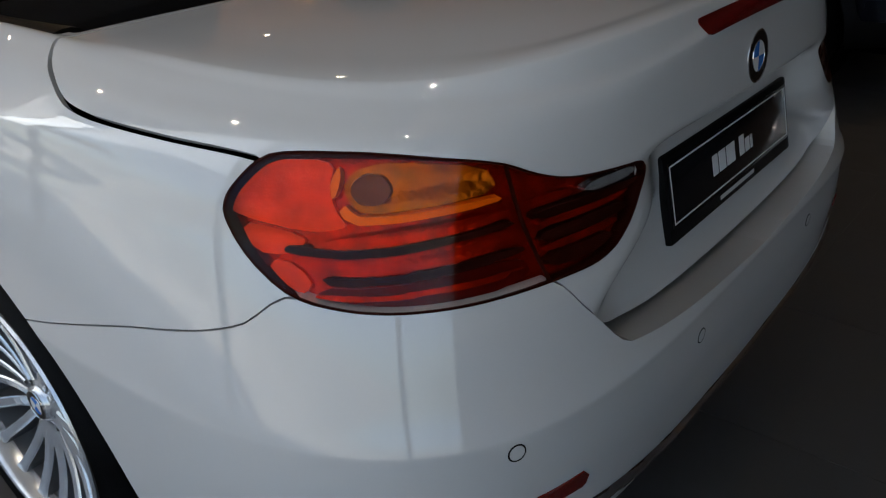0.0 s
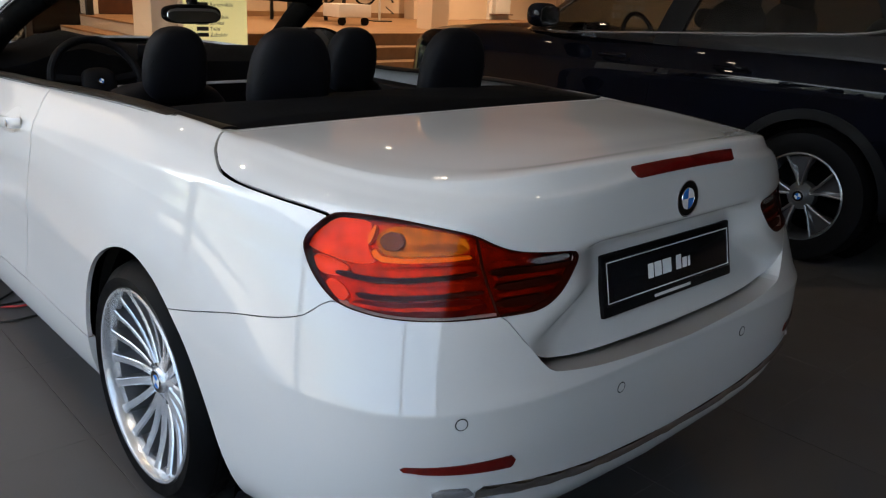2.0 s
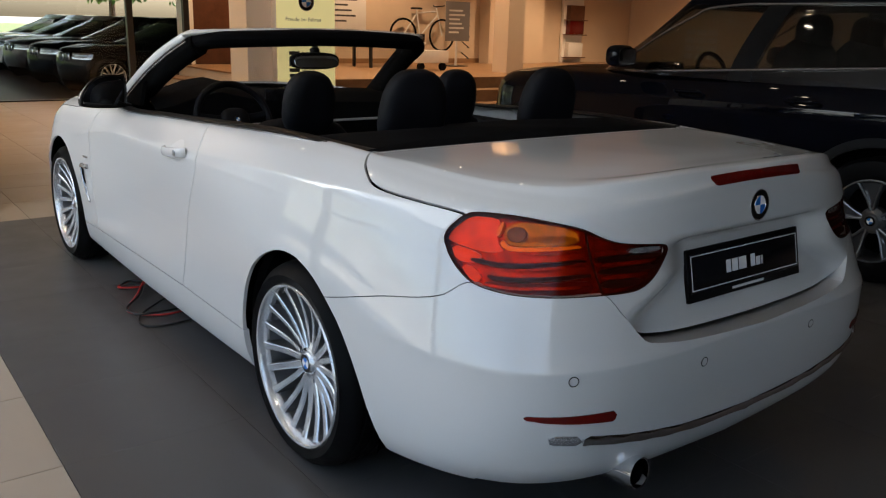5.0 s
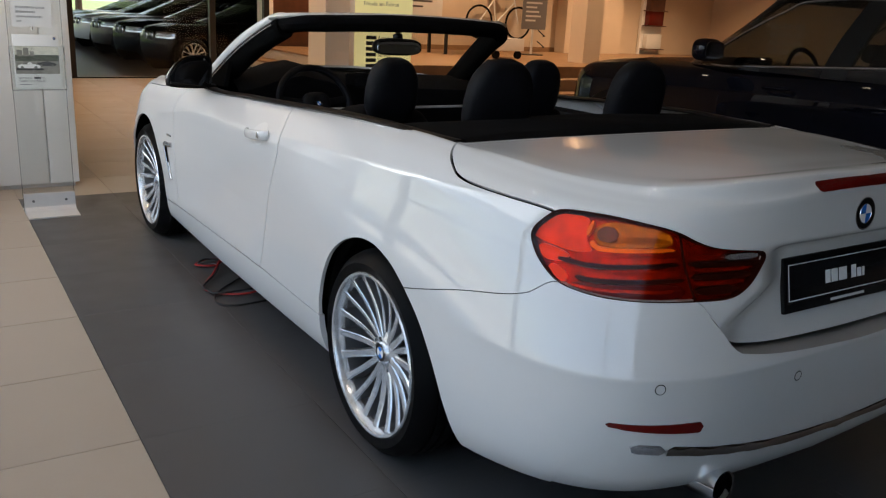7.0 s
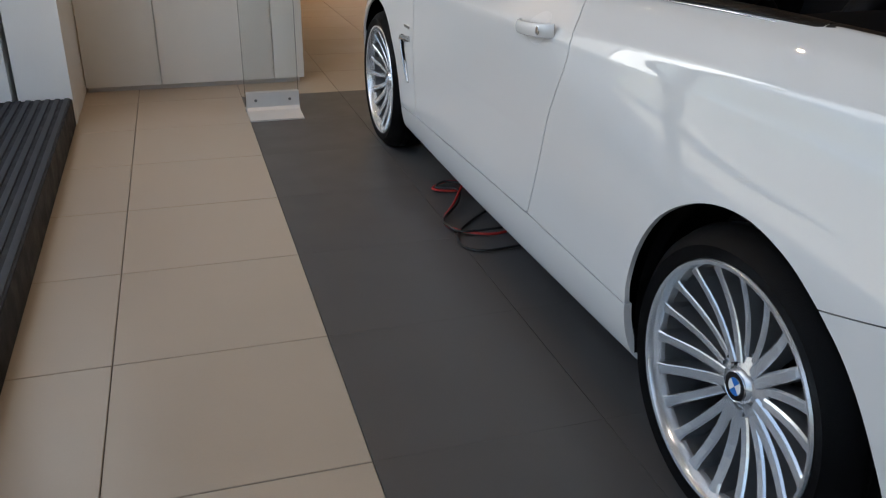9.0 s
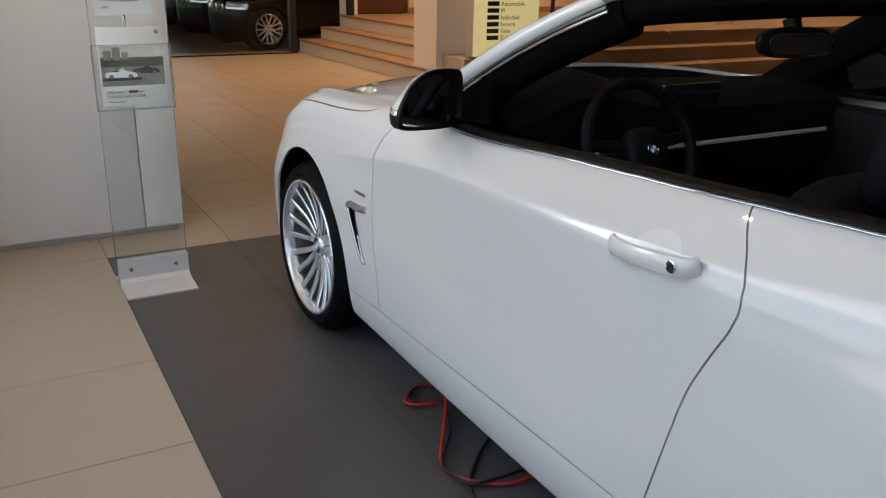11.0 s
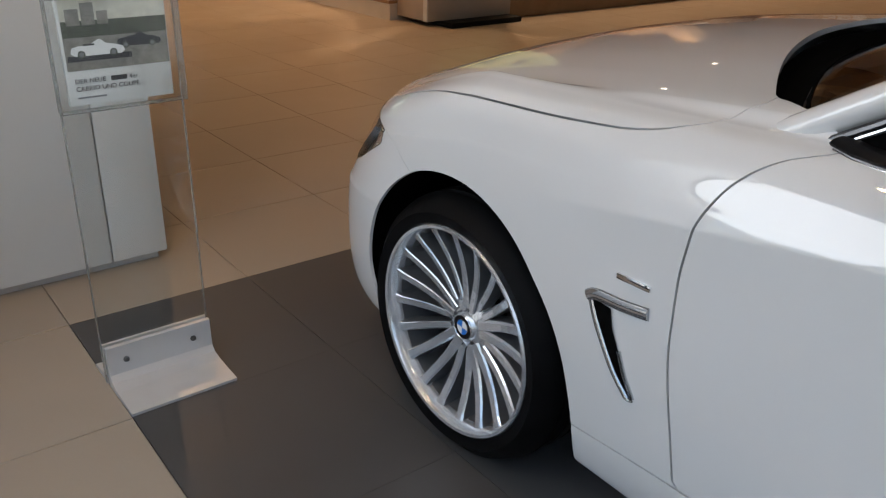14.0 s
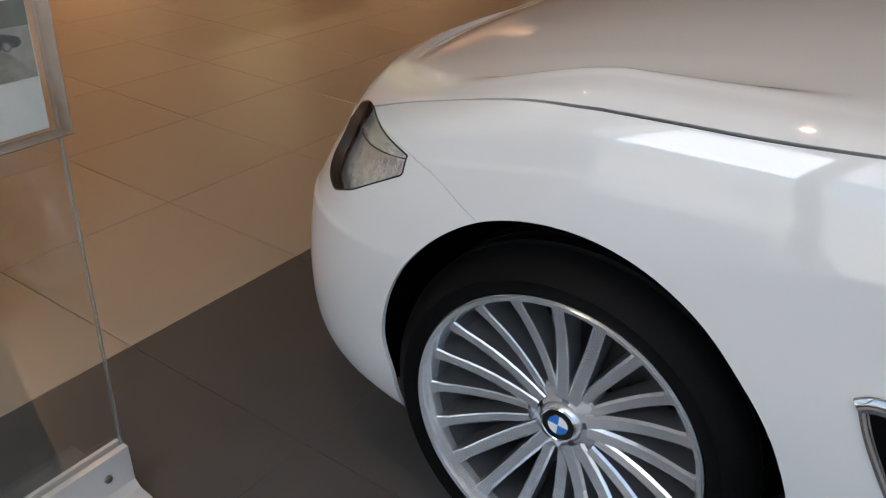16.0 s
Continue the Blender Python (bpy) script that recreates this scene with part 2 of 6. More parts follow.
FOLIAGE = mat("green_leaves", (0.12, 0.19, 0.045), 0.55, vary=0.4, scale=3)
GRASS = mat("grass_ground", (0.10, 0.16, 0.04), 0.8, vary=0.35, scale=1.5)
FORECOURT = mat("brown_forecourt_paving", (0.035, 0.028, 0.023), 0.35, vary=0.2, scale=2, bump=0.1, grain=120)
ASPHALT = mat("pale_concrete_paving", (0.33, 0.32, 0.30), 0.8, vary=0.25, scale=4, bump=0.5, grain=120)


# ---- mesh helpers ----
def bm_mesh(name, bm, material, smooth=False):
    me = bpy.data.meshes.new(name)
    bm.to_mesh(me)
    bm.free()
    for mm in material if isinstance(material, (list, tuple)) else [material]:
        me.materials.append(mm)
    if smooth:
        me.shade_smooth()
        me.set_sharp_from_angle(angle=radians(35))
    return me


def part(name, bm, material, parent=None, label="", smooth=False):
    """Links a bmesh as one mesh object under a thing or a part."""
    ob = new(name, bm_mesh(name, bm, material, smooth))
    if parent is not None:
        ob.parent = parent
    return tagged(ob, label)


def thing(name, label, category, m=None, group="", kind=""):
    ob = tagged(new(name), label, category, group, kind)
    ob.empty_display_size = 0.1
    if m is not None:
        ob.matrix_world = m
    return ob


def box(bm, x0, x1, y0, y1, z0, z1, bevel=0.0, m=None, segments=2):
    made = bmesh.ops.create_cube(bm, size=1.0, matrix=Matrix.LocRotScale(((x0 + x1) / 2, (y0 + y1) / 2, (z0 + z1) / 2), None, (abs(x1 - x0), abs(y1 - y0), abs(z1 - z0))))
    vs = made["verts"]
    if bevel:
        edges = list({e for v in vs for e in v.link_edges})
        out = bmesh.ops.bevel(bm, geom=edges, offset=bevel, segments=segments, affect="EDGES", profile=0.5)
        vs = list({v for f in out["faces"] for v in f.verts} | {v for v in vs if v.is_valid})
    if m is not None:
        bmesh.ops.transform(bm, matrix=m, verts=vs)
    return vs


def one_box(name, size, material, parent=None, label="", bevel=0.0, m=None):
    bm = bmesh.new()
    box(bm, *size, bevel=bevel, m=m)
    return part(name, bm, material, parent, label, smooth=bevel > 0)


def lathe(bm, profile, m=None, parts=48, closed=False):
    """Turns (radius, height) points about z."""
    rings = []
    for r, h in profile:
        rings.append([bm.verts.new((r * math.cos(2 * math.pi * k / parts), r * math.sin(2 * math.pi * k / parts), h)) for k in range(parts)])
    pairs = list(zip(rings, rings[1:])) + ([(rings[-1], rings[0])] if closed else [])
    for a, b in pairs:
        for k in range(parts):
            bm.faces.new((a[k], a[(k + 1) % parts], b[(k + 1) % parts], b[k]))
    vs = [v for r in rings for v in r]
    if m is not None:
        bmesh.ops.transform(bm, matrix=m, verts=vs)
    return vs


def disc(bm, radius, z, m=None, parts=32):
    vs = [bm.verts.new((radius * math.cos(2 * math.pi * k / parts), radius * math.sin(2 * math.pi * k / parts), z)) for k in range(parts)]
    bm.faces.new(vs)
    if m is not None:
        bmesh.ops.transform(bm, matrix=m, verts=vs)
    return vs


def tube(bm, points, radius, parts=10, cap=True, flat=None, taper=0):
    """A round bar along points; flat: (a, b) half axes of its section instead, b along z where it can; taper: its size at the end."""
    pts = [Vector(p) for p in points]
    rings = []
    for i, p in enumerate(pts):
        d = (pts[min(i + 1, len(pts) - 1)] - pts[max(i - 1, 0)]).normalized()
        side = d.cross(Vector((0, 0, 1)))
        if side.length < 0.05:
            side = d.cross(Vector((0, 1, 0)))
        side.normalize()
        up = side.cross(d)
        r = radius[i] if isinstance(radius, (list, tuple)) else radius
        a, b = flat if flat else (r, r)
        if taper:
            k = 1 + (taper - 1) * max(0.0, i / (len(pts) - 1) * 2 - 1)
            a, b = a * k, b * k
        rings.append([bm.verts.new(p + side * (a * math.cos(t)) + up * (b * math.sin(t))) for t in (2 * math.pi * k / parts for k in range(parts))])
    for a, b in zip(rings, rings[1:]):
        for k in range(parts):
            bm.faces.new((a[k], a[(k + 1) % parts], b[(k + 1) % parts], b[k]))
    if cap:
        bm.faces.new(list(reversed(rings[0])))
        bm.faces.new(rings[-1])
    return rings


def smooth_path(points, n=8):
    """A curve through points."""
    p = [Vector(q) for q in points]
    out = []
    for i in range(len(p) - 1):
        a, b, c, d = p[max(i - 1, 0)], p[i], p[i + 1], p[min(i + 2, len(p) - 1)]
        for k in range(n):
            t = k / n
            out.append(0.5 * ((2 * b) + (c - a) * t + (2 * a - 5 * b + 4 * c - d) * t * t + (3 * b - a - 3 * c + d) * t ** 3))
    return out + [p[-1]]


def letters(body, size, m, material, parent=None, name="lettering", label="", align="LEFT", depth=0.0004):
    data = bpy.data.curves.new(name, "FONT")
    data.body, data.size, data.extrude, data.align_x, data.resolution_u = body, size, depth, align, 3
    data.materials.append(material)
    flat = bpy.data.objects.new(name, data)
    me = bpy.data.meshes.new_from_object(flat)
    bpy.data.objects.remove(flat)
    ob = new(name, me)
    ob.parent = parent
    ob.matrix_local = m
    return tagged(ob, label)


# ---- shapes: pure geometry helpers ----
def pchip(xs, ys, x):
    """Smooth monotone interpolation through a few knots."""
    xs, ys, x = np.asarray(xs, float), np.asarray(ys, float), np.asarray(x, float)
    h, d = np.diff(xs), np.diff(ys) / np.diff(xs)
    m = np.zeros(len(xs))
    m[0], m[-1] = d[0], d[-1]
    for i in range(1, len(xs) - 1):
        if d[i - 1] * d[i] > 0:
            w1, w2 = 2 * h[i] + h[i - 1], h[i] + 2 * h[i - 1]
            m[i] = (w1 + w2) / (w1 / d[i - 1] + w2 / d[i])
    k = np.clip(np.searchsorted(xs, x) - 1, 0, len(h) - 1)
    x = np.clip(x, xs[0], xs[-1])
    t = (x - xs[k]) / h[k]
    return (ys[k] * (1 + 2 * t) * (1 - t) ** 2 + h[k] * m[k] * t * (1 - t) ** 2
            + ys[k + 1] * t * t * (3 - 2 * t) + h[k] * m[k + 1] * t * t * (t - 1))


def step(a, b, x):
    t = np.clip((x - a) / (b - a), 0, 1)
    return t * t * (3 - 2 * t)


class Surf:
    """Polygons with a smooth normal at every vertex: v (n, 6), faces as lists."""

    def __init__(self, v, faces):
        self.v, self.faces = v, faces

    def split(self, f):
        """The parts where f(x, y, z) is below and above nought, cut along its line."""
        val = f(self.v[:, 0], self.v[:, 1], self.v[:, 2])
        val = np.where(np.abs(val) < 1e-7, 1e-7, val)
        low, high, extra, cut = [], [], [], {}
        pos = val > 0
        n = len(self.v)
        for face in self.faces:
            s = [pos[i] for i in face]
            if all(s):
                high.append(face)
            elif not any(s):
                low.append(face)
            else:
                a, b = [], []
                for i, j in zip(face, face[1:] + face[:1]):
                    (b if pos[i] else a).append(i)
                    if pos[i] != pos[j]:
                        key = (i, j) if i < j else (j, i)
                        if key not in cut:
                            p, q = key
                            t = val[p] / (val[p] - val[q])
                            extra.append(self.v[p] * (1 - t) + self.v[q] * t)
                            cut[key] = n + len(extra) - 1
                        a.append(cut[key])
                        b.append(cut[key])
                if len(a) > 2:
                    low.append(a)
                if len(b) > 2:
                    high.append(b)
        v = np.vstack([self.v, np.array(extra).reshape(-1, 6)]) if extra else self.v
        return Surf(v, low).trim(), Surf(v, high).trim()

    def trim(self):
        used = sorted({i for f in self.faces for i in f})
        number = {i: k for k, i in enumerate(used)}
        return Surf(self.v[used] if used else np.zeros((0, 6)), [[number[i] for i in f] for f in self.faces])

    def below(self, f, gap=0.0):
        return self.split(lambda x, y, z: f(x, y, z) + gap / 2)[0]

    def above(self, f, gap=0.0):
        return self.split(lambda x, y, z: f(x, y, z) - gap / 2)[1]

    def both(self):
        """With its mirror image across the car's middle."""
        w = self.v * np.array([-1, 1, 1, -1, 1, 1])
        n = len(self.v)
        return Surf(np.vstack([self.v, w]), self.faces + [[i + n for i in reversed(f)] for f in self.faces])

    def mirrored(self):
        return Surf(self.v * np.array([-1, 1, 1, -1, 1, 1]), [list(reversed(f)) for f in self.faces])

    def moved(self, way):
        """Shifted along its normals."""
        v = self.v.copy()
        v[:, :3] += v[:, 3:] * way
        return Surf(v, self.faces)


def grid_surf(p):
    """A surface from a grid of points (rows, columns, 3), with smooth normals."""
    r, c, _ = p.shape
    du, dv = np.gradient(p, axis=1), np.gradient(p, axis=0)
    n = np.cross(du, dv)
    n /= np.maximum(np.linalg.norm(n, axis=2, keepdims=True), 1e-9)
    v = np.concatenate([p, n], axis=2).reshape(-1, 6)
    faces = [[i * c + j, i * c + j + 1, (i + 1) * c + j + 1, (i + 1) * c + j] for i in range(r - 1) for j in range(c - 1)]
    return Surf(v, faces)


class Hull:
    """A car's body between its axles (rear at y = 0, front at y = base): lines that run round it from the middle of the
    tail to the middle of the nose, joined from the sill to the top by smooth sections."""

    def __init__(self, base, quarter=100, side=150):
        a = np.linspace(1, 0, quarter)
        self.base, self.q = base, quarter
        self.angle = np.radians(90 * a)
        self.g = np.concatenate([2 - 2 * a, np.linspace(2, 4, side)[1:-1], 4 + 2 * a[::-1]])
        self.side = side
        self.lines = []

    def line(self, width, tail, nose, z):
        """width at rear axle, middle, front axle; tail and nose: overhang and squareness; z at seven stations from the tail's middle to the nose's."""
        c, s = np.cos(self.angle), np.sin(self.angle)
        w = pchip([0, 2, 3, 4, 6], [width[0], width[0], width[1], width[2], width[2]], self.g)
        q, n = self.q, len(self.g)
        r1 = (c ** tail[1] + s ** tail[1]) ** (-1 / tail[1])
        r2 = ((c ** nose[1] + s ** nose[1]) ** (-1 / nose[1]))[::-1]
        x, y = -w.copy(), (self.g - 2) / 2 * self.base
        x[:q] *= c * r1
        y[:q] = -tail[0] * s * r1
        x[n - q:] *= c[::-1] * r2
        y[n - q:] = self.base + nose[0] * s[::-1] * r2
        zz = pchip(range(7), z, self.g) if not callable(z) else z(x, y)
        self.lines.append(np.stack([x, y, zz], axis=1))

    def surface(self, parts=8, bend=None):
        q = np.array(self.lines)
        k = len(q)
        s = np.concatenate([[0], np.cumsum(np.linalg.norm(np.diff(q, axis=0), axis=2).mean(axis=1))])
        m = np.empty_like(q)
        m[1:-1] = (q[2:] - q[:-2]) / (s[2:] - s[:-2])[:, None, None]
        m[0], m[-1] = (q[1] - q[0]) / (s[1] - s[0]), (q[-1] - q[-2]) / (s[-1] - s[-2])
        rows = []
        for i in range(k - 1):
            h = s[i + 1] - s[i]
            for t in np.linspace(0, 1, parts, endpoint=False):
                rows.append(q[i] * (1 + 2 * t) * (1 - t) ** 2 + h * m[i] * t * (1 - t) ** 2
                            + q[i + 1] * t * t * (3 - 2 * t) + h * m[i + 1] * t * t * (t - 1))
        rows.append(q[-1])
        rows = np.array(rows)
        if bend is not None:
            rows = bend(rows)
        return grid_surf(rows[:, ::-1])


# ---- the showroom ----
TURN0 = math.atan(0.0137)
GRID = Matrix.Translation((-1.511, 0.387, 0)) @ Matrix.Rotation(-TURN0, 4, "Z")


def structure(name, bm, material, label, smooth=False):
    return tagged(part(name, bm, material, None, label, smooth), category="structure", kind="structure")


def boxes(name, material, label, *sizes, bevel=0.0):
    bm = bmesh.new()
    for s in sizes:
        box(bm, *s, bevel=bevel)
    return structure(name, bm, material, label)


floor = boxes("floor", GROUT, "grout bed of the showroom's tiled floor", (-2.72, 16.0, -8.0, 12.55, -0.10, -0.0060))
bm = bmesh.new()
box(bm, 0.0, 17.5, -8.35, 3.60, -0.0058, -0.0030, m=GRID)
structure("dark_floor_bed", bm, GROUT_DARK, "dark grout bed of the anthracite tiles")
# raised black sill along the window front
bm = bmesh.new()
box(bm, -2.74, -2.372, -8.0, 3.57, 0.0, 0.145, bevel=0.004)
sill = structure("window_platform", bm, RIB_BLACK, "low black ribbed platform along the window front")
for k, x in enumerate(np.linspace(-2.675, -2.395, 7)):
    one_box("rib", (x - 0.013, x + 0.013, -7.99, 3.565, 0.143, 0.151), RIB_TOP, sill, bevel=0.002)
# window front on the camera's side
bm = bmesh.new()
for y in (-5.3, -2.6, 0.1, 2.8):
    box(bm, -2.84, -2.76, y - 0.04, y + 0.04, 0.0, 3.6)
box(bm, -2.84, -2.76, -5.26, 3.57, 0.0, 0.10)
box(bm, -2.84, -2.76, -5.26, 3.57, 3.45, 3.6)
window_1 = structure("window_1", bm, DARK_METAL, "tall dark-framed window front of the showroom")
for y0, y1 in ((-5.26, -2.64), (-2.56, 0.06), (0.14, 2.76), (2.84, 3.57)):
    pane = one_box("pane", (-2.806, -2.794, y0, y1, 0.10, 3.45), GLASS, window_1)
    pane.visible_shadow = False
boxes("wall_column", WALL_WHITE, "white painted column between window front and panel", (-2.63, -2.368, 3.57, 4.36, 0.0, 3.6))
boxes("wall_west", WALL_WHITE, "white outer wall", (-2.86, -2.66, 3.575, 12.6, 0.0, 3.6))
# wall out of view, added to keep side light off the car's tail
boxes("wall_west_blocker", WALL_DARK, "unseen dark wall added to block light on the tail", (-2.86, -2.76, -8.0, -5.345, 0.0, 3.6))
# canopy out of view, added and widened to keep the parked cars dim
boxes("canopy", WALL_DARK, "unseen flat canopy added to shade the parked cars", (-14.0, 16.0, 13.105, 29.0, 3.62, 3.9))
boxes("forecourt", FORECOURT, "brown paving under the parked cars", (-14.0, 16.0, 13.1, 29.0, -0.10, -0.056))
# south and rear east walls darkened to keep the hall's right side dim
boxes("wall_south", WALL_DARK, "unseen end wall of the hall, darkened to dim it", (-2.9, 16.0, -8.2, -8.0, 0.0, 3.6))
boxes("wall_east", WALL_BEIGE, "beige wall beyond the dark car", (15.8, 16.0, 2.0, 18.0, 0.0, 3.6))
boxes("wall_east_rear", WALL_DARK, "side wall near the hall's end, darkened to dim it", (15.8, 16.0, -8.0, 2.0, 0.0, 3.6))
boxes("ceiling", CEILING, "showroom ceiling, darkened to send back less light", (-2.9, 16.0, -8.2, 13.1, 3.6, 3.75))
boxes("backdrop", BACKDROP, "low grey buildings across the street", (-24.5, -24.0, -60, 60, -0.06, 2.6))


# ---- the convertible's body ----
BASE = 2.81


def trunk_top(x, y):
    return 1.017 + 0.016 * step(-0.20, -0.80, y) - (0.004 + 0.040 * step(-0.25, -0.90, y)) * (np.abs(x) / 0.70) ** 2.6 + 0.006 * step(-0.78, -0.93, y)


def hood_top(x, y):
    return pchip([2.0, 2.4, 2.8, 3.2, 3.42, 3.5], [1.055, 1.03, 0.982, 0.885, 0.785, 0.725], y) - 0.085 * (np.abs(x) / 0.82) ** 2.2


def top(x, y):
    w = step(0.4, 1.8, y)
    return trunk_top(x, np.minimum(y, 0.4)) * (1 - w) + hood_top(x, np.maximum(y, 2.0)) * w


def shoulder_crease(p):
    """Pulls a sharp line out of the flank, rising from the front wheel to the tail lamp."""
    x, y, z = p[..., 0], p[..., 1], p[..., 2]
    line = pchip([-0.62, -0.3, 0.0, 0.6, 1.2, 1.57, 1.87, 2.21, 2.6], [0.932, 0.926, 0.916, 0.897, 0.877, 0.862, 0.846, 0.803, 0.745], y)
    ends = step(-0.68, -0.45, y) * step(2.62, 2.30, y) * (np.abs(x) > 0.74)
    near = np.clip(1 - np.sqrt((z - line) ** 2 + 0.003 ** 2) / np.where(z > line, 0.050, 0.075), 0, 1)
    p = p.copy()
    p[..., 0] = x - 0.0065 * near ** 2 * ends
    return p


def convertible_hull():
    h = Hull(BASE)
    #       width r, m, f          tail         nose          z: tail, corner, rear axle, middle, front axle, corner, nose
    h.line((0.845, 0.845, 0.840), (0.900, 4.3), (0.715, 3.6), (0.215, 0.238, 0.178, 0.168, 0.188, 0.19, 0.19))
    h.line((0.880, 0.874, 0.866), (0.955, 4.5), (0.772, 3.6), (0.258, 0.276, 0.215, 0.202, 0.222, 0.235, 0.24))
    h.line((0.903, 0.889, 0.882), (1.000, 4.7), (0.793, 3.6), (0.345, 0.345, 0.31, 0.295, 0.30, 0.31, 0.33))
    h.line((0.908, 0.880, 0.889), (1.022, 4.8), (0.792, 3.6), (0.49, 0.48, 0.46, 0.44, 0.44, 0.43, 0.44))
    h.line((0.909, 0.874, 0.893), (1.026, 4.7), (0.779, 3.5), (0.595, 0.59, 0.58, 0.56, 0.57, 0.54, 0.54))
    h.line((0.9085, 0.8745, 0.8925), (1.0260, 4.65), (0.774, 3.4), (0.609, 0.606, 0.604, 0.584, 0.590, 0.556, 0.556))
    h.line((0.899, 0.877, 0.888), (1.013, 4.5), (0.757, 3.2), (0.642, 0.65, 0.68, 0.68, 0.67, 0.61, 0.61))
    h.line((0.878, 0.885, 0.880), (0.992, 4.2), (0.735, 3.0), (0.74, 0.75, 0.785, 0.795, 0.745, 0.665, 0.665))
    h.line((0.863, 0.886, 0.874), (0.982, 3.9), (0.720, 3.0), (0.81, 0.815, 0.848, 0.842, 0.79, 0.695, 0.695))
    h.line((0.859, 0.880, 0.870), (0.979, 3.8), (0.712, 3.0), (0.83, 0.835, 0.861, 0.866, 0.806, 0.704, 0.704))
    h.line((0.838, 0.840, 0.858), (0.970, 3.9), (0.690, 3.0), (0.90, 0.89, 0.920, 0.917, 0.862, 0.737, 0.74))
    h.line((0.800, 0.792, 0.828), (0.964, 3.9), (0.660, 3.0), (0.975, 0.948, 0.976, 0.962, 0.905, 0.772, 0.768))
    h.line((0.760, 0.756, 0.795), (0.961, 3.9), (0.635, 3.0), (1.015, 0.972, 1.008, 0.977, 0.924, 0.790, 0.784))
    h.line((0.738, 0.740, 0.775), (0.951, 3.9), (0.615, 3.0), (1.030, 0.986, 1.019, 0.982, 0.932, 0.800, 0.792))
    h.line((0.715, 0.715, 0.750), (0.936, 3.9), (0.600, 3.0), lambda x, y: top(x, y))
    h.line((0.620, 0.620, 0.650), (0.880, 4.0), (0.540, 3.2), lambda x, y: top(x, y))
    h.line((0.450, 0.450, 0.480), (0.800, 4.0), (0.420, 3.5), lambda x, y: top(x, y))
    h.line((0.200, 0.200, 0.220), (0.700, 4.0), (0.250, 4.0), lambda x, y: top(x, y))
    h.line((0.000, 0.000, 0.000), (0.600, 4.0), (0.100, 4.0), lambda x, y: top(x, y))
    return h.surface(10, shoulder_crease)


def surf_mesh(name, s, material, lip=0.012, level=False):
    """A panel from a surface: smooth outside, with its edges turned inwards."""
    v, n = s.v[:, :3], s.v[:, 3:] / np.maximum(np.linalg.norm(s.v[:, 3:], axis=1, keepdims=True), 1e-9)
    verts, faces = [tuple(p) for p in v], [list(f) for f in s.faces]
    normals = [tuple(n[i]) for f in faces for i in f]
    if lip:
        seen = {}
        for f in s.faces:
            for i, j in zip(f, f[1:] + f[:1]):
                seen[(i, j)] = 1
        made = {}
        for i, j in list(seen):
            if (j, i) in seen or (abs(v[i][0]) < 1e-4 and abs(v[j][0]) < 1e-4):
                continue
            for k in (i, j):
                if k not in made:
                    made[k] = len(verts)
                    verts.append(tuple(v[k]))
                    verts.append(tuple(v[k] - n[k] * lip * (np.array((1, 1, 0)) if level else 1)))
            a, b = made[i], made[j]
            faces.append([b, a, a + 1, b + 1])
            d = np.cross(v[j] - v[i], n[i] + n[j])
            d /= max(np.linalg.norm(d), 1e-9)
            normals += [tuple(d)] * 4
    me = bpy.data.meshes.new(name)
    me.from_pydata(verts, [], faces)
    me.materials.append(material)
    me.polygons.foreach_set("use_smooth", [True] * len(me.polygons))
    me.normals_split_custom_set(normals)
    return me


def panel(name, s, material, parent, label="", lip=0.012, level=False):
    ob = new(name, surf_mesh(name, s, material, lip, level))
    ob.parent = parent
    return tagged(ob, label)


def polygon(points, smooth=3):
    """Signed distance (inside below nought) to a polygon with rounded corners."""
    p = np.array(points, float)
    for _ in range(smooth):
        q = np.roll(p, -1, axis=0)
        p = np.stack([0.78 * p + 0.22 * q, 0.22 * p + 0.78 * q], axis=1).reshape(-1, 2)

    def f(a, b):
        a, b = np.atleast_1d(a), np.atleast_1d(b)
        best, inside = np.full(a.shape, 9.0), np.zeros(a.shape, bool)
        for (x0, y0), (x1, y1) in zip(p, np.roll(p, -1, axis=0)):
            ex, ey = x1 - x0, y1 - y0
            t = np.clip(((a - x0) * ex + (b - y0) * ey) / (ex * ex + ey * ey + 1e-12), 0, 1)
            best = np.minimum(best, np.hypot(a - x0 - t * ex, b - y0 - t * ey))
            inside ^= ((y0 > b) != (y1 > b)) & (a < ex * (b - y0) / (ey if abs(ey) > 1e-12 else 1e-12) + x0)
        return np.where(inside, -best, best)
    return f


R2 = math.sqrt(0.5)


def tail_h(x, y):
    return (x - y) * R2


def belt_half(y):
    """Half the width of the open cabin at its belt line."""
    return pchip([-0.20, 0.2, 0.66, 1.0, 1.3, 1.75, 2.0, 2.2], [0.700, 0.730, 0.745, 0.757, 0.766, 0.790, 0.770, 0.69], y)


def cockpit(x, y, z):
    wide = belt_half(y)
    d = np.maximum(np.maximum(np.abs(x) - wide, -0.168 - y), y - (2.235 + 0.205 * (1 - (x / 0.66) ** 2)))
    return np.where(z > 0.85, d, 1.0)


def arch_edge(dy, dz, turn, reach):
    """Below nought inside a wheel arch whose edge lies at reach from the hub, by the angle from straight ahead."""
    angle = np.degrees(np.arctan2(dz, dy))
    angle = np.where(angle < -90, angle + 360, angle)
    return np.hypot(dy, dz) - pchip(turn, reach, angle)


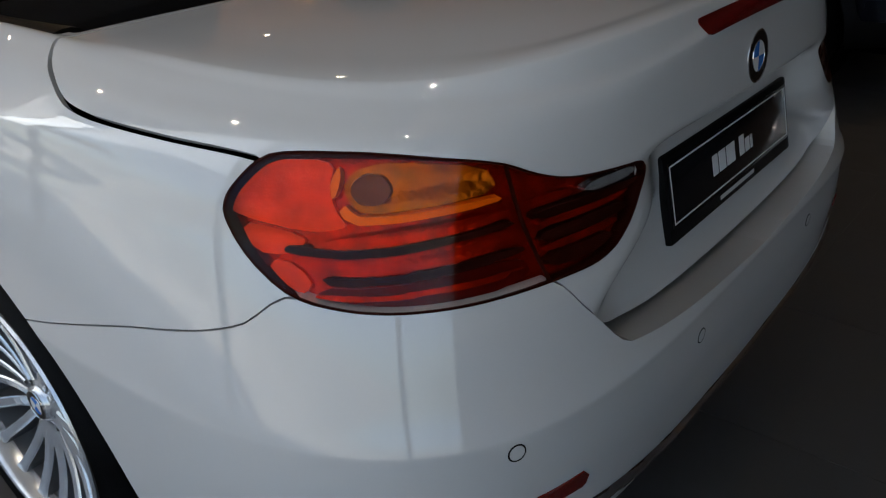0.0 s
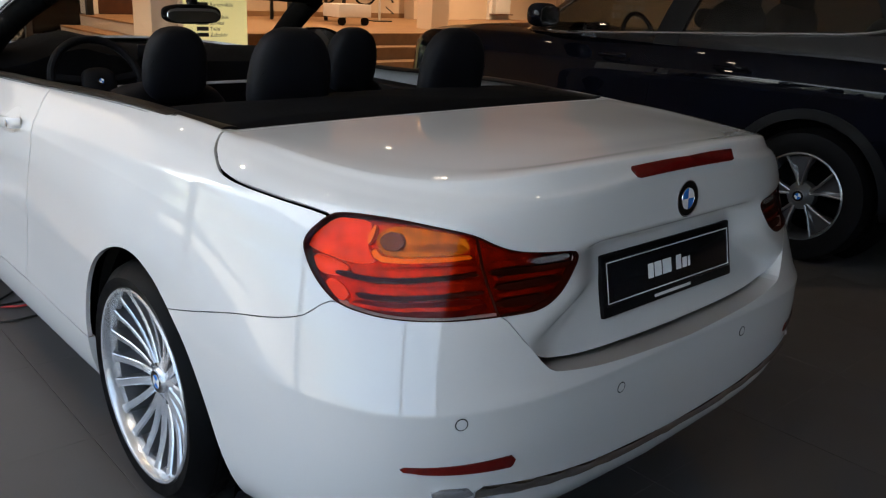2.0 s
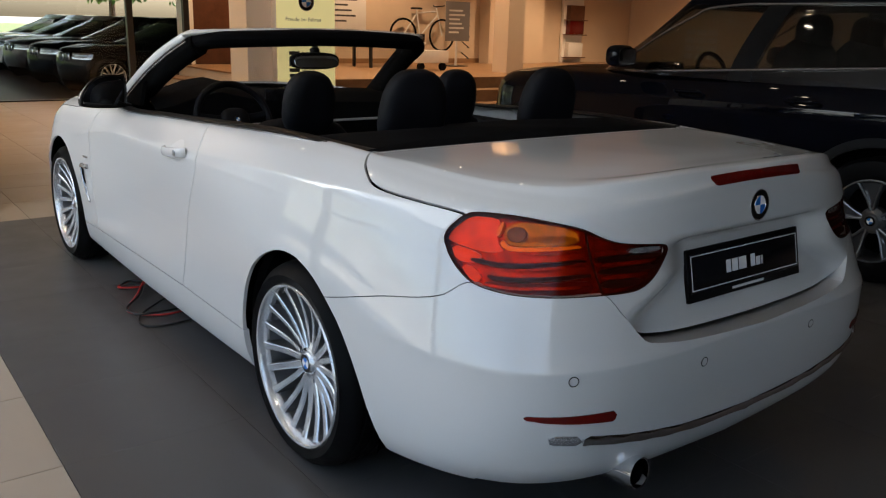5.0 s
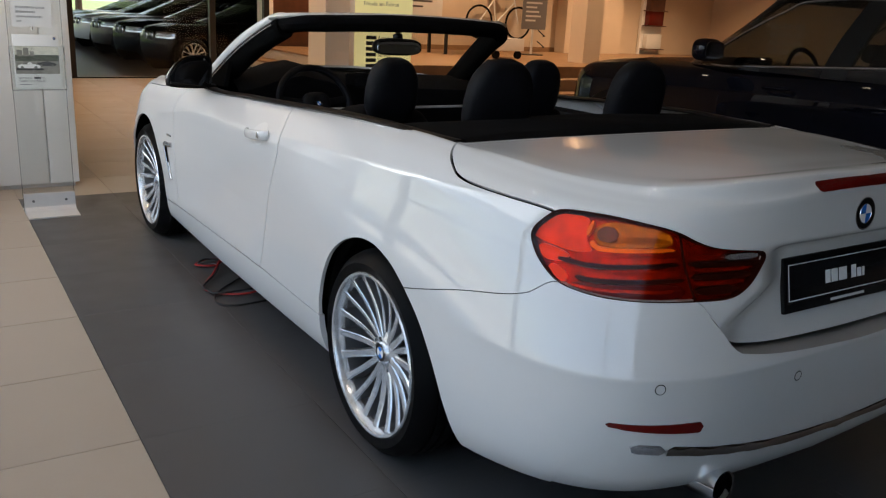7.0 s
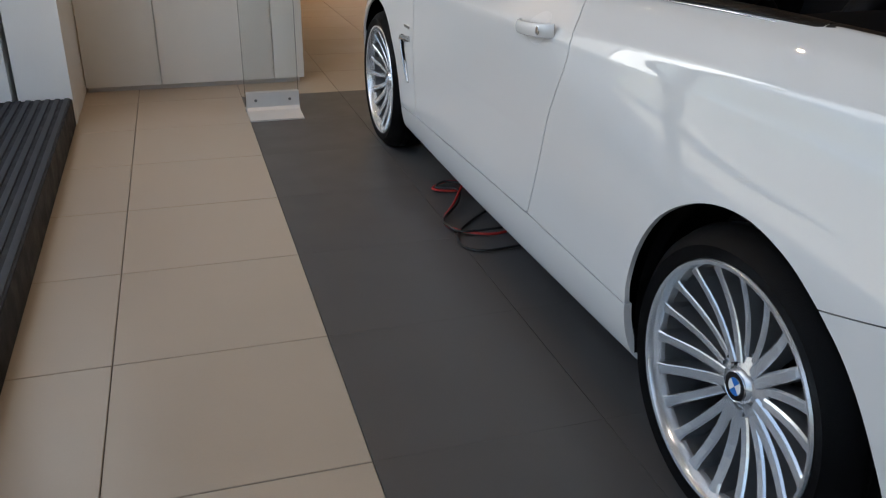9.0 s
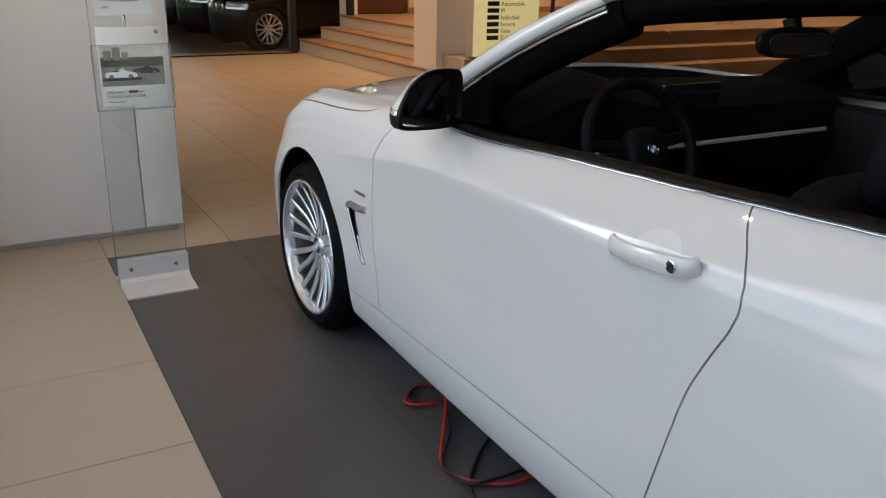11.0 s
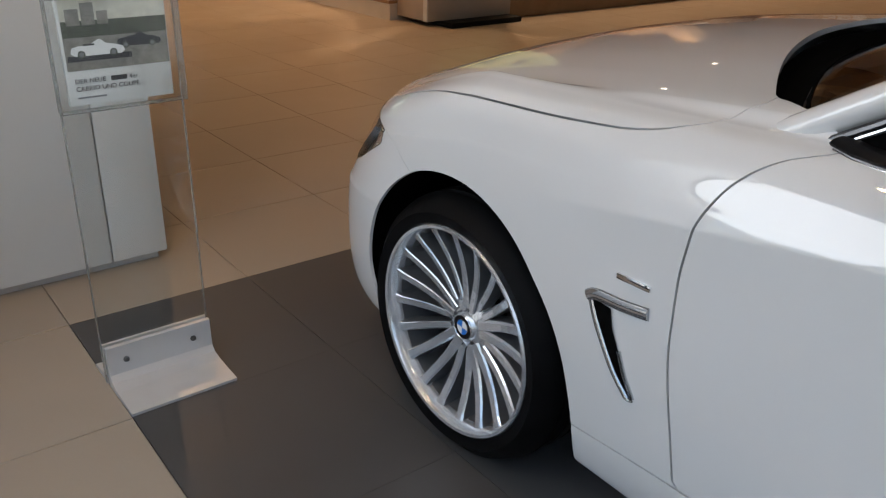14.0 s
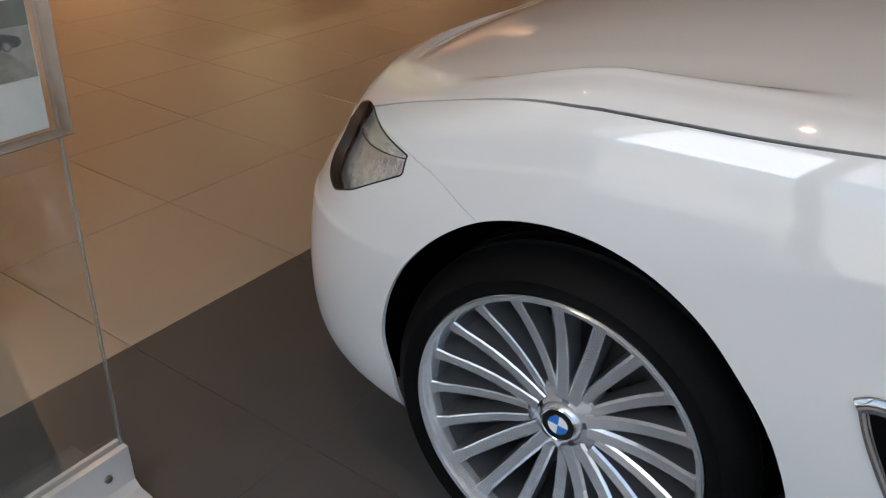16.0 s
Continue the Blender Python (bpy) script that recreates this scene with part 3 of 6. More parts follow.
def arches(x, y, z):
    rear = arch_edge(y, z - 0.33, [-60, -19.5, 2, 8, 25, 41, 67, 88, 105, 118, 138, 158, 173, 184, 200, 260], [0.52, 0.368, 0.364, 0.371, 0.377, 0.378, 0.371, 0.362, 0.354, 0.353, 0.365, 0.386, 0.420, 0.462, 0.520, 0.60])
    front = arch_edge(y - 2.81, z - 0.33, [-60, -25, -7, 10, 32, 54, 69, 90, 105, 121, 138, 151, 167, 184, 200, 240], [0.48, 0.345, 0.332, 0.360, 0.372, 0.380, 0.385, 0.383, 0.379, 0.373, 0.366, 0.369, 0.377, 0.397, 0.425, 0.60])
    return np.minimum(rear, front)


TAIL_LAMP = polygon([(-0.079, 0.936), (-0.136, 0.880), (-0.112, 0.826), (-0.056, 0.779), (0.035, 0.766), (0.136, 0.765), (0.255, 0.768),
                     (0.350, 0.768), (0.392, 0.800), (0.426, 0.872), (0.360, 0.878), (0.293, 0.886), (0.250, 0.900), (0.200, 0.925), (0.069, 0.943), (-0.03, 0.943)], 2)
HEAD_LAMP = polygon([(1.573, 0.730), (1.775, 0.596), (1.87, 0.605), (1.92, 0.640), (1.92, 0.728), (1.86, 0.752), (1.78, 0.757)], 1)


def tail_lamp_line(x, y, z):
    return np.where(y < -0.3, TAIL_LAMP(tail_h(x, y), z), 1.0)


def head_lamp_line(x, y, z):
    return np.where(y > 2.95, HEAD_LAMP((x + y) * R2, z), 1.0)


def bumper_line(x, y, z):
    h = tail_h(x, y)
    return np.where(y < -0.04, z - pchip([-0.55, -0.484, -0.296, -0.122, -0.056, 0.255, 0.32, 0.386, 0.656, 0.73], [0.60, 0.622, 0.691, 0.742, 0.782, 0.772, 0.710, 0.645, 0.617, 0.614], h), 1.0)


def valance_line(x, y, z):
    h = tail_h(x, y)
    return np.where(y < -0.5, np.maximum(z - pchip([-0.03, -0.005, 0.043, 0.092, 0.151, 0.238, 0.367, 0.53, 0.714], [0.24, 0.336, 0.392, 0.422, 0.433, 0.424, 0.400, 0.371, 0.357], h), -0.03 - h), 1.0)


def trunk_low_line(x, y, z):
    h = tail_h(x, y)
    return z - pchip([-0.6, 0.20, 0.255, 0.305, 0.355, 0.41, 0.50, 0.656, 0.73], [0.70, 0.77, 0.774, 0.724, 0.676, 0.650, 0.638, 0.632, 0.631], h)


def trunk_side_line(x, y, z):
    s = z - pchip([-0.70, -0.645, -0.51, -0.37, -0.31, -0.25, -0.20, -0.155, -0.13], [0.90, 0.932, 0.940, 0.945, 0.952, 0.975, 1.0, 1.05, 1.12], y)
    return np.where(y < -0.70, 1.0, np.where(y > -0.13, -1.0, s * 0.8))


def front_bumper_line(x, y, z):
    h = (x + y) * R2
    return np.where(y > 2.85, z - pchip([1.36, 1.48, 1.577, 1.70, 2.6], [0.62, 0.682, 0.731, 0.748, 0.752], h), 1.0)


def hood_line(x, y, z):
    side = pchip([2.2, 2.27, 2.33, 2.42, 2.65, 2.8, 2.97, 3.24, 3.5], [0.70, 0.79, 0.822, 0.836, 0.843, 0.843, 0.825, 0.755, 0.60], y) - np.abs(x)
    d = np.minimum(side, (y - 2.215) * 1.0)
    return np.where((y > 2.1) & (z > 0.70), d, -1.0)


def door_line(x, y, z):
    back = y - pchip([0.30, 0.33, 0.44, 0.56, 0.65, 0.74, 0.80, 0.84, 0.875, 0.91, 0.95, 1.02], [0.972, 0.962, 0.938, 0.910, 0.884, 0.842, 0.812, 0.802, 0.806, 0.828, 0.862, 0.915], z)
    fore = pchip([0.30, 0.317, 0.6, 0.7, 0.8, 0.86, 0.90, 0.93, 0.96, 1.02], [2.160, 2.163, 2.215, 2.217, 2.203, 2.180, 2.150, 2.11, 2.03, 1.95], z) - y
    return np.minimum(np.minimum(back, fore), z - pchip([0.9, 2.2], [0.336, 0.312], y))


def sill_line(x, y, z):
    return z - pchip([0.3, 0.9, 2.2, 2.45], [0.336, 0.336, 0.312, 0.300], y)


GAP = 0.0048


def build_convertible():
    car = thing("convertible_car", "white pearl two-door convertible, top down, on dark floor tiles", "car")
    whole = convertible_hull()
    hull = whole.above(cockpit).above(arches)
    lamp, hull = hull.split(tail_lamp_line)
    head, hull = hull.split(head_lamp_line)
    bump, rest = hull.below(bumper_line, 0.0026), hull.above(bumper_line, 0.0026)
    low, bump = bump.split(valance_line)
    panel("rear_bumper", bump.both(), PAINT_WHITE, car, lip=0.11, level=True)
    panel("rear_valance", low.below(valance_line, 0.003).moved(-0.003).both(), PAINT_WHITE, car, lip=0.03)
    trunk = rest.above(trunk_side_line, GAP)
    trunk = trunk.split(lambda x, y, z: y + 0.160)[0]
    trunk = trunk.above(trunk_low_line)
    x, y, z = trunk.v[:, 0], trunk.v[:, 1], trunk.v[:, 2]
    edge = 0.40 + 0.16 * step(0.80, 0.68, z)
    dent = step(0.888, 0.856, z) * step(edge, edge - 0.15, np.abs(x))
    deep = np.where(y < -0.6, (0.048 - 0.004 * step(0.80, 0.64, z)) * dent, 0)
    trunk.v[:, 1] += deep
    trunk.v[:, 3:] = relaxed_normals(trunk)
    panel("trunk_lid", trunk.both(), PAINT_WHITE, car)
    rest = rest.below(lambda x, y, z: np.minimum(trunk_side_line(x, y, z), -0.160 - y), GAP)
    hood = rest.above(hood_line, 0.003)
    rest = rest.below(hood_line, 0.003)
    fb = rest.below(front_bumper_line, 0.0008)
    rest = rest.above(front_bumper_line, 0.0008)
    panel("hood", hood.both(), PAINT_WHITE, car)
    panel("front_bumper", fb.both(), PAINT_WHITE, car, lip=0.008)
    door = rest.above(door_line, GAP)
    rest = rest.below(door_line, GAP)
    for side, d in (("left", door), ("right", door.mirrored())):
        panel("door", d, PAINT_WHITE, car)
    side_sill = rest.split(lambda x, y, z: np.minimum(sill_line(x, y, z) * -1, np.minimum(y - 0.2, 2.5 - y)) - 0.002)
    for q in (side_sill[1], side_sill[1].mirrored()):
        panel("sill", q, PAINT_WHITE, car, lip=0.02)
    rest = rest.below(lambda x, y, z: np.minimum(sill_line(x, y, z) * -1, np.minimum(y - 0.2, 2.5 - y)) + 0.002)
    fender, quarter = rest.split(lambda x, y, z: 1.4 - y)
    for f in (fender, fender.mirrored()):
        panel("front_fender", f, PAINT_WHITE, car, lip=0.010)
    for q in (quarter, quarter.mirrored()):
        panel("rear_quarter_panel", q, PAINT_WHITE, car)
    return car, lamp, head, whole


def relaxed_normals(s):
    """Area-weighted vertex normals, for a surface whose points were moved."""
    n = np.zeros((len(s.v), 3))
    p = s.v[:, :3]
    for f in s.faces:
        a = np.zeros(3)
        for i, j in zip(f[1:-1], f[2:]):
            a += np.cross(p[i] - p[f[0]], p[j] - p[f[0]])
        for i in f:
            n[i] += a
    on_middle = np.abs(p[:, 0]) < 1e-4
    n[on_middle, 0] = 0
    return n / np.maximum(np.linalg.norm(n, axis=1, keepdims=True), 1e-12)


def build_wheel(spokes=20, radius=0.330, rim=0.260, width=0.235):
    """A wheel with its axle along x, its face towards -x, at the origin."""
    w = thing("wheel", "", "")
    turn = Matrix.Rotation(radians(-90), 4, "Y")
    bm = bmesh.new()
    h = width / 2
    prof = [(rim - 0.006, -h + 0.02), (rim + 0.004, -h + 0.006), (rim + 0.03, -h - 0.004), (radius - 0.035, -h + 0.001), (radius - 0.012, -h + 0.022), (radius - 0.003, -h + 0.045), (radius - 0.001, -h + 0.052), (radius - 0.008, -h + 0.055), (radius - 0.008, -h + 0.062), (radius, -h + 0.065), (radius, -0.026), (radius - 0.008, -0.024), (radius - 0.008, -0.016), (radius, -0.014),
            (radius, 0.014), (radius - 0.008, 0.016), (radius - 0.008, 0.024), (radius, 0.026), (radius, h - 0.065), (radius - 0.008, h - 0.062), (radius - 0.008, h - 0.055), (radius - 0.001, h - 0.052), (radius - 0.003, h - 0.045), (radius - 0.012, h - 0.022), (radius - 0.035, h - 0.001), (rim + 0.03, h + 0.004), (rim + 0.005, h - 0.004), (rim - 0.006, h - 0.02)]
    lathe(bm, prof, turn, 72)
    part("tyre", bm, RUBBER, w, "black low-profile tyre", smooth=True)
    bm = bmesh.new()
    lathe(bm, [(rim - 0.008, -h + 0.01), (rim - 0.004, h - 0.018), (rim + 0.002, h - 0.004), (rim - 0.001, h + 0.001), (rim - 0.008, h - 0.001), (rim - 0.013, h - 0.010), (rim - 0.017, h - 0.04), (rim - 0.035, -h + 0.03), (rim - 0.035, -h)], turn, 72)
    barrel = part("rim", bm, [ALLOY, ALLOY_SHADED], w, "silver multi-spoke alloy rim", smooth=True)
    # deep barrel faces take the shaded alloy
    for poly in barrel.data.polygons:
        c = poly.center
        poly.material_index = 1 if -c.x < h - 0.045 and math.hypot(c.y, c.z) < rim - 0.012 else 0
    bm = bmesh.new()
    lathe(bm, [(0.0, 0.0715), (0.032, 0.0715), (0.0345, 0.069), (0.038, 0.064), (0.046, 0.050), (0.049, 0.020), (0.050, -0.01)], turn, 48)
    part("hub", bm, ALLOY, w, smooth=True)
    groups = 5
    for k in range(spokes):
        g, j = divmod(k, spokes // groups)
        tip = 2 * math.pi * (k + 0.5) / spokes
        root_a = 2 * math.pi * (g + 0.5) / groups + (-0.43, -0.19, 0.19, 0.43)[j]
        inner = j in (1, 2)
        bm = bmesh.new()
        rings = []
        end = Vector((math.cos(tip), math.sin(tip), 0)) * (rim - 0.007)
        start = Vector((math.cos(root_a), math.sin(root_a), 0)) * (0.066 if inner else 0.048)
        across = Vector((0, 0, 1)).cross(end - start).normalized()
        for s in np.linspace(0, 1, 8):
            mid = start.lerp(end, s)
            blend = (mid.length - 0.046) / (rim - 0.058)
            crown = 0.064 + 0.034 * blend - 0.012 * math.sin(math.pi * blend) - (0.004 * (1 - s) if inner else 0)
            half = (0.0096 + 0.0016 * s if inner else 0.0132 - 0.0020 * s) + 0.040 * max(0, s - 0.88)
            deep = crown - 0.034 - 0.026 * s
            rings.append([bm.verts.new(mid + across * (u * half) + Vector((0, 0, q))) for u, q in ((-1.15, deep), (-1.0, crown - 0.003), (-0.80, crown), (0.55, crown - 0.0022), (1.0, crown - 0.006), (1.15, deep))])
        for p, q in zip(rings, rings[1:]):
            for i in range(6):
                bm.faces.new((p[i], p[(i + 1) % 6], q[(i + 1) % 6], q[i]))
        bm.faces.new(rings[0])
        bmesh.ops.transform(bm, matrix=turn, verts=bm.verts[:])
        bmesh.ops.recalc_face_normals(bm, faces=bm.faces[:])
        spoke = part("spoke", bm, [ALLOY, ALLOY_SHADED], w)
        # faces turned sideways take the shaded alloy
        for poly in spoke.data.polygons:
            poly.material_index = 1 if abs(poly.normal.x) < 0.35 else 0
    for g in range(groups):
        bm = bmesh.new()
        ring = []
        for a in np.linspace(-0.48, 0.48, 7):
            t = 2 * math.pi * (g + 0.5) / groups + a
            ring.append([bm.verts.new((r * math.cos(t), r * math.sin(t), q)) for r, q in ((0.040, 0.063), (0.058, 0.056), (0.070 + 0.050 * abs(a), 0.050), (0.080 + 0.050 * abs(a), 0.016))])
        for p, q in zip(ring, ring[1:]):
            for i in range(3):
                bm.faces.new((p[i], p[i + 1], q[i + 1], q[i]))
        bmesh.ops.transform(bm, matrix=turn, verts=bm.verts[:])
        bmesh.ops.recalc_face_normals(bm, faces=bm.faces[:])
        part("spoke_root", bm, ALLOY, w, smooth=True)
    bm = bmesh.new()
    lathe(bm, [(0.07, -0.012), (0.165, -0.012), (0.165, -0.034), (0.07, -0.034)], turn, 48)
    part("brake_disc", bm, STEEL, w, "grey ventilated brake disc", smooth=True)
    # black disc that stands in for the shade behind the spokes
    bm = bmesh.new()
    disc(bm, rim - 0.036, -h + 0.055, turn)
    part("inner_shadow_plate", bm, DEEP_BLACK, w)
    emblem("cap_emblem", turn @ Matrix.Translation((0, 0, 0.0725)) @ Matrix.Rotation(radians(90), 4, "Z"), 0.031, w)
    for k in range(5):
        a = 2 * math.pi * k / 5
        bm = bmesh.new()
        lathe(bm, [(0.0, 0.030), (0.007, 0.030), (0.009, 0.027), (0.009, 0.0)], turn @ Matrix.Translation((0.062 * math.cos(a), 0.062 * math.sin(a), 0.014)), 6)
        part("wheel_bolt", bm, STEEL, w)
    return w


def emblem(name, m, r, parent):
    """A round badge with blue and white quarters in a dark ring."""
    bm = bmesh.new()
    lathe(bm, [(0.0, 0.0012), (r * 0.96, 0.0012), (r, 0.0), (r, -0.002)], m, 40)
    ring = part(name, bm, GLOSS_BLACK, parent, "round badge with blue and white quarters", smooth=True)
    for k in range(4):
        bm = bmesh.new()
        q = r * 0.60
        pts = [(0, 0)] + [(q * math.cos(math.pi / 2 * (k + s / 8)), q * math.sin(math.pi / 2 * (k + s / 8))) for s in range(9)]
        bm.faces.new([bm.verts.new((a, b, 0.0020)) for a, b in pts])
        bmesh.ops.transform(bm, matrix=m, verts=bm.verts[:])
        part("quarter", bm, BLUE if k % 2 else EMBLEM_WHITE, ring)
    bm = bmesh.new()
    lathe(bm, [(r * 0.96, 0.0012), (r * 1.0, 0.0022), (r * 1.04, 0.0012), (r * 1.04, -0.002)], m, 40)
    lathe(bm, [(r * 0.60, 0.0012), (r * 0.615, 0.0024), (r * 0.635, 0.0012)], m, 40)
    part("rim_ring", bm, CHROME, ring, smooth=True)
    return ring


convertible, lamp_surf, head_surf, whole_surf = build_convertible()


def on_hull(x, y, z):
    """The nearest place on the convertible's skin (x below nought) and the pose of a badge lying there, z outwards."""
    d = np.linalg.norm(whole_surf.v[:, :3] - np.array((x, y, z)), axis=1)
    k = d.argmin()
    n = Vector(whole_surf.v[k, 3:]).normalized()
    p = Vector((x, y, z))
    p -= n * (p - Vector(whole_surf.v[k, :3])).dot(n)
    across = Vector((0, 0, 1)).cross(n).normalized()
    up = n.cross(across)
    m = Matrix((across, up, n)).transposed().to_4x4()
    return Matrix.Translation(p) @ m


def inlay(name, f, lift, material, label="", lip=0.006):
    """A strip that lies on the skin, on both sides of the car, where f is below nought."""
    s = whole_surf.below(f).moved(lift)
    return [panel(name, q, material, convertible, label, lip) for q in (s, s.mirrored())]


# wheels
wheel = build_wheel()
wheel.parent = convertible
wheel.matrix_basis = pose(-0.771, 2.81, 0.330, 4)
for px, py, flip, spin in ((-0.786, 0.0, 0, 41), (0.771, 2.81, 180, 20), (0.786, 0.0, 180, 31)):
    copy_thing(wheel, pose(px, py, 0.330, 0, 0, flip) @ pose(0, 0, 0, spin))
# tail lamps: dark housing, red and amber inner pieces, light guides, clear lens


def lamp_region(points, smooth=2):
    f = polygon(points, smooth)
    return lambda x, y, z: f(tail_h(-np.abs(x), y), z)


def build_tail_lamp(flip):
    face = (lambda s: s.mirrored()) if flip else (lambda s: s)
    inner = lamp_surf.below(lambda x, y, z: tail_lamp_line(x, y, z) + 0.004)
    lamp = panel("tail_lamp", face(lamp_surf.moved(-0.022)), RED_INNER, convertible, "red tail lamp with an amber turn signal", lip=0.0)
    border = lamp_surf.above(lambda x, y, z: tail_lamp_line(x, y, z) + 0.0025)
    panel("seal", face(border.moved(0.0005)), LAMP_BLACK, lamp, "dark lamp edge", lip=0.035)
    bits = [("reflector", [(-0.132, 0.878), (-0.080, 0.934), (0.010, 0.938), (-0.004, 0.905), (0.006, 0.872), (0.020, 0.858), (-0.03, 0.852), (-0.122, 0.866)], -0.014, RED_BRIGHT),
            ("reflector", [(-0.122, 0.861), (-0.03, 0.847), (-0.052, 0.828), (-0.102, 0.826)], -0.016, RED_BRIGHT),
            ("reflector", [(-0.095, 0.820), (-0.056, 0.821), (-0.028, 0.796), (-0.052, 0.782)], -0.016, RED_BRIGHT),
            ("light_guide", [(-0.002, 0.905), (0.014, 0.932), (0.024, 0.930), (0.009, 0.904), (0.022, 0.878), (0.040, 0.871), (0.208, 0.884), (0.210, 0.876), (0.036, 0.861), (0.012, 0.870)], -0.006, ORANGE_GUIDE),
            ("turn_signal", [(0.026, 0.880), (0.012, 0.905), (0.030, 0.929), (0.076, 0.935), (0.188, 0.921), (0.206, 0.888), (0.120, 0.879), (0.042, 0.874)], -0.016, AMBER),
            ("bulb_socket", [(0.030, 0.886), (0.022, 0.904), (0.034, 0.920), (0.060, 0.922), (0.074, 0.905), (0.064, 0.886)], -0.009, RED_POCKET),
            ("light_guide", [(-0.020, 0.842), (0.03, 0.850), (0.218, 0.866), (0.222, 0.852), (0.03, 0.834), (-0.036, 0.830)], -0.010, RED_INNER),
            ("dark_rib", [(-0.062, 0.838), (0.03, 0.833), (0.224, 0.850), (0.227, 0.843), (0.03, 0.825), (-0.060, 0.829)], -0.006, LAMP_BLACK),
            ("reflector", [(-0.040, 0.824), (0.03, 0.824), (0.228, 0.841), (0.233, 0.822), (0.03, 0.806), (-0.028, 0.808)], -0.016, RED_INNER),
            ("dark_rib", [(-0.026, 0.806), (0.03, 0.804), (0.234, 0.820), (0.237, 0.811), (0.03, 0.795), (-0.018, 0.797)], -0.006, LAMP_BLACK),
            ("reflector", [(-0.020, 0.794), (0.03, 0.793), (0.240, 0.808), (0.246, 0.774), (0.04, 0.771), (-0.035, 0.781)], -0.018, RED_DARK),
            ("light_guide", [(-0.030, 0.788), (0.03, 0.786), (0.240, 0.796), (0.242, 0.788), (0.03, 0.779), (-0.030, 0.782)], -0.010, RED_INNER),
            ("reflector", [(0.236, 0.868), (0.310, 0.868), (0.310, 0.857), (0.240, 0.855)], -0.014, RED_INNER),
            ("dark_rib", [(0.240, 0.853), (0.412, 0.853), (0.406, 0.842), (0.246, 0.842)], -0.007, LAMP_BLACK),
            ("light_guide", [(0.248, 0.840), (0.402, 0.840), (0.398, 0.832), (0.250, 0.831)], -0.010, RED_INNER),
            ("dark_rib", [(0.252, 0.828), (0.395, 0.829), (0.388, 0.815), (0.255, 0.815)], -0.007, LAMP_BLACK),
            ("light_guide", [(0.256, 0.812), (0.385, 0.813), (0.378, 0.803), (0.259, 0.802)], -0.010, RED_INNER),
            ("dark_rib", [(0.260, 0.799), (0.372, 0.799), (0.352, 0.782), (0.264, 0.782)], -0.007, LAMP_BLACK),
            ("reversing_lamp", [(0.318, 0.870), (0.402, 0.870), (0.398, 0.857), (0.318, 0.857)], -0.004, CHROME_SPECK)]
    for name, pts, deep, material in bits:
        bit = inner.below(lamp_region(pts, 1))
        if bit.faces:
            bit = bit.moved(deep)
            edge = -lamp_region(pts, 1)(bit.v[:, 0], bit.v[:, 1], bit.v[:, 2])
            hollow = 0.5 - 0.5 * np.cos(np.pi * np.clip(edge / 0.022, 0, 1))
            bit.v[:, :3] -= bit.v[:, 3:] * (0.005 * hollow)[:, None]
            bit.v[:, 3:] = relaxed_normals(bit)
            panel(name, face(bit), material, lamp, lip=0.014)
    seam = []
    for z in (0.769, 0.845, 0.922):
        d = np.hypot(tail_h(lamp_surf.v[:, 0], lamp_surf.v[:, 1]) - (0.207 + (0.925 - z) * 0.30), lamp_surf.v[:, 2] - z)
        p = lamp_surf.v[d.argmin()]
        seam.append(((-1 if flip else 1) * (p[0] - 0.004 * p[3]), p[1] - 0.004 * p[4], z))
    bm = bmesh.new()
    tube(bm, smooth_path(seam, 6), 0.0030, 8)
    part("joint", bm, LAMP_BLACK, lamp, "dark joint of the two lamp halves", smooth=True)
    lens = panel("lens", face(inner), LENS, lamp, "clear glossy lens", lip=0.0)
    lens.visible_shadow = False


def build_headlamp(flip):
    face = (lambda s: s.mirrored()) if flip else (lambda s: s)
    lamp = panel("headlamp", face(head_surf.moved(-0.026)), CHROME_SPECK, convertible, "clear headlamp with chrome inside", lip=0.0)
    inside = head_surf.below(lambda x, y, z: head_lamp_line(x, y, z) + 0.02)
    panel("reflector", face(inside.below(lambda x, y, z: np.abs((x + y) * R2 - 1.70) - 0.05).moved(-0.03)), CHROME, lamp, lip=0.02)
    panel("seal", face(head_surf.above(lambda x, y, z: head_lamp_line(x, y, z) + 0.0032).moved(0.0005)), GLOSS_BLACK, lamp, lip=0.02)
    bm = bmesh.new()
    sx = 1 if flip else -1
    lathe(bm, [(0.030, 0.0), (0.045, 0.03), (0.052, 0.05)], pose(sx * 0.72, 3.21, 0.675) @ Matrix.Rotation(radians(90), 4, "Y") @ Matrix.Rotation(radians(-50 * sx), 4, "X"), 24)
    part("projector", bm, CHROME, lamp, smooth=True)
    lens = panel("lens", face(head_surf.below(lambda x, y, z: head_lamp_line(x, y, z) + 0.004)), LENS, lamp, "clear glossy lens", lip=0.0)
    lens.visible_shadow = False


for flip in (False, True):
    build_tail_lamp(flip)
    build_headlamp(flip)
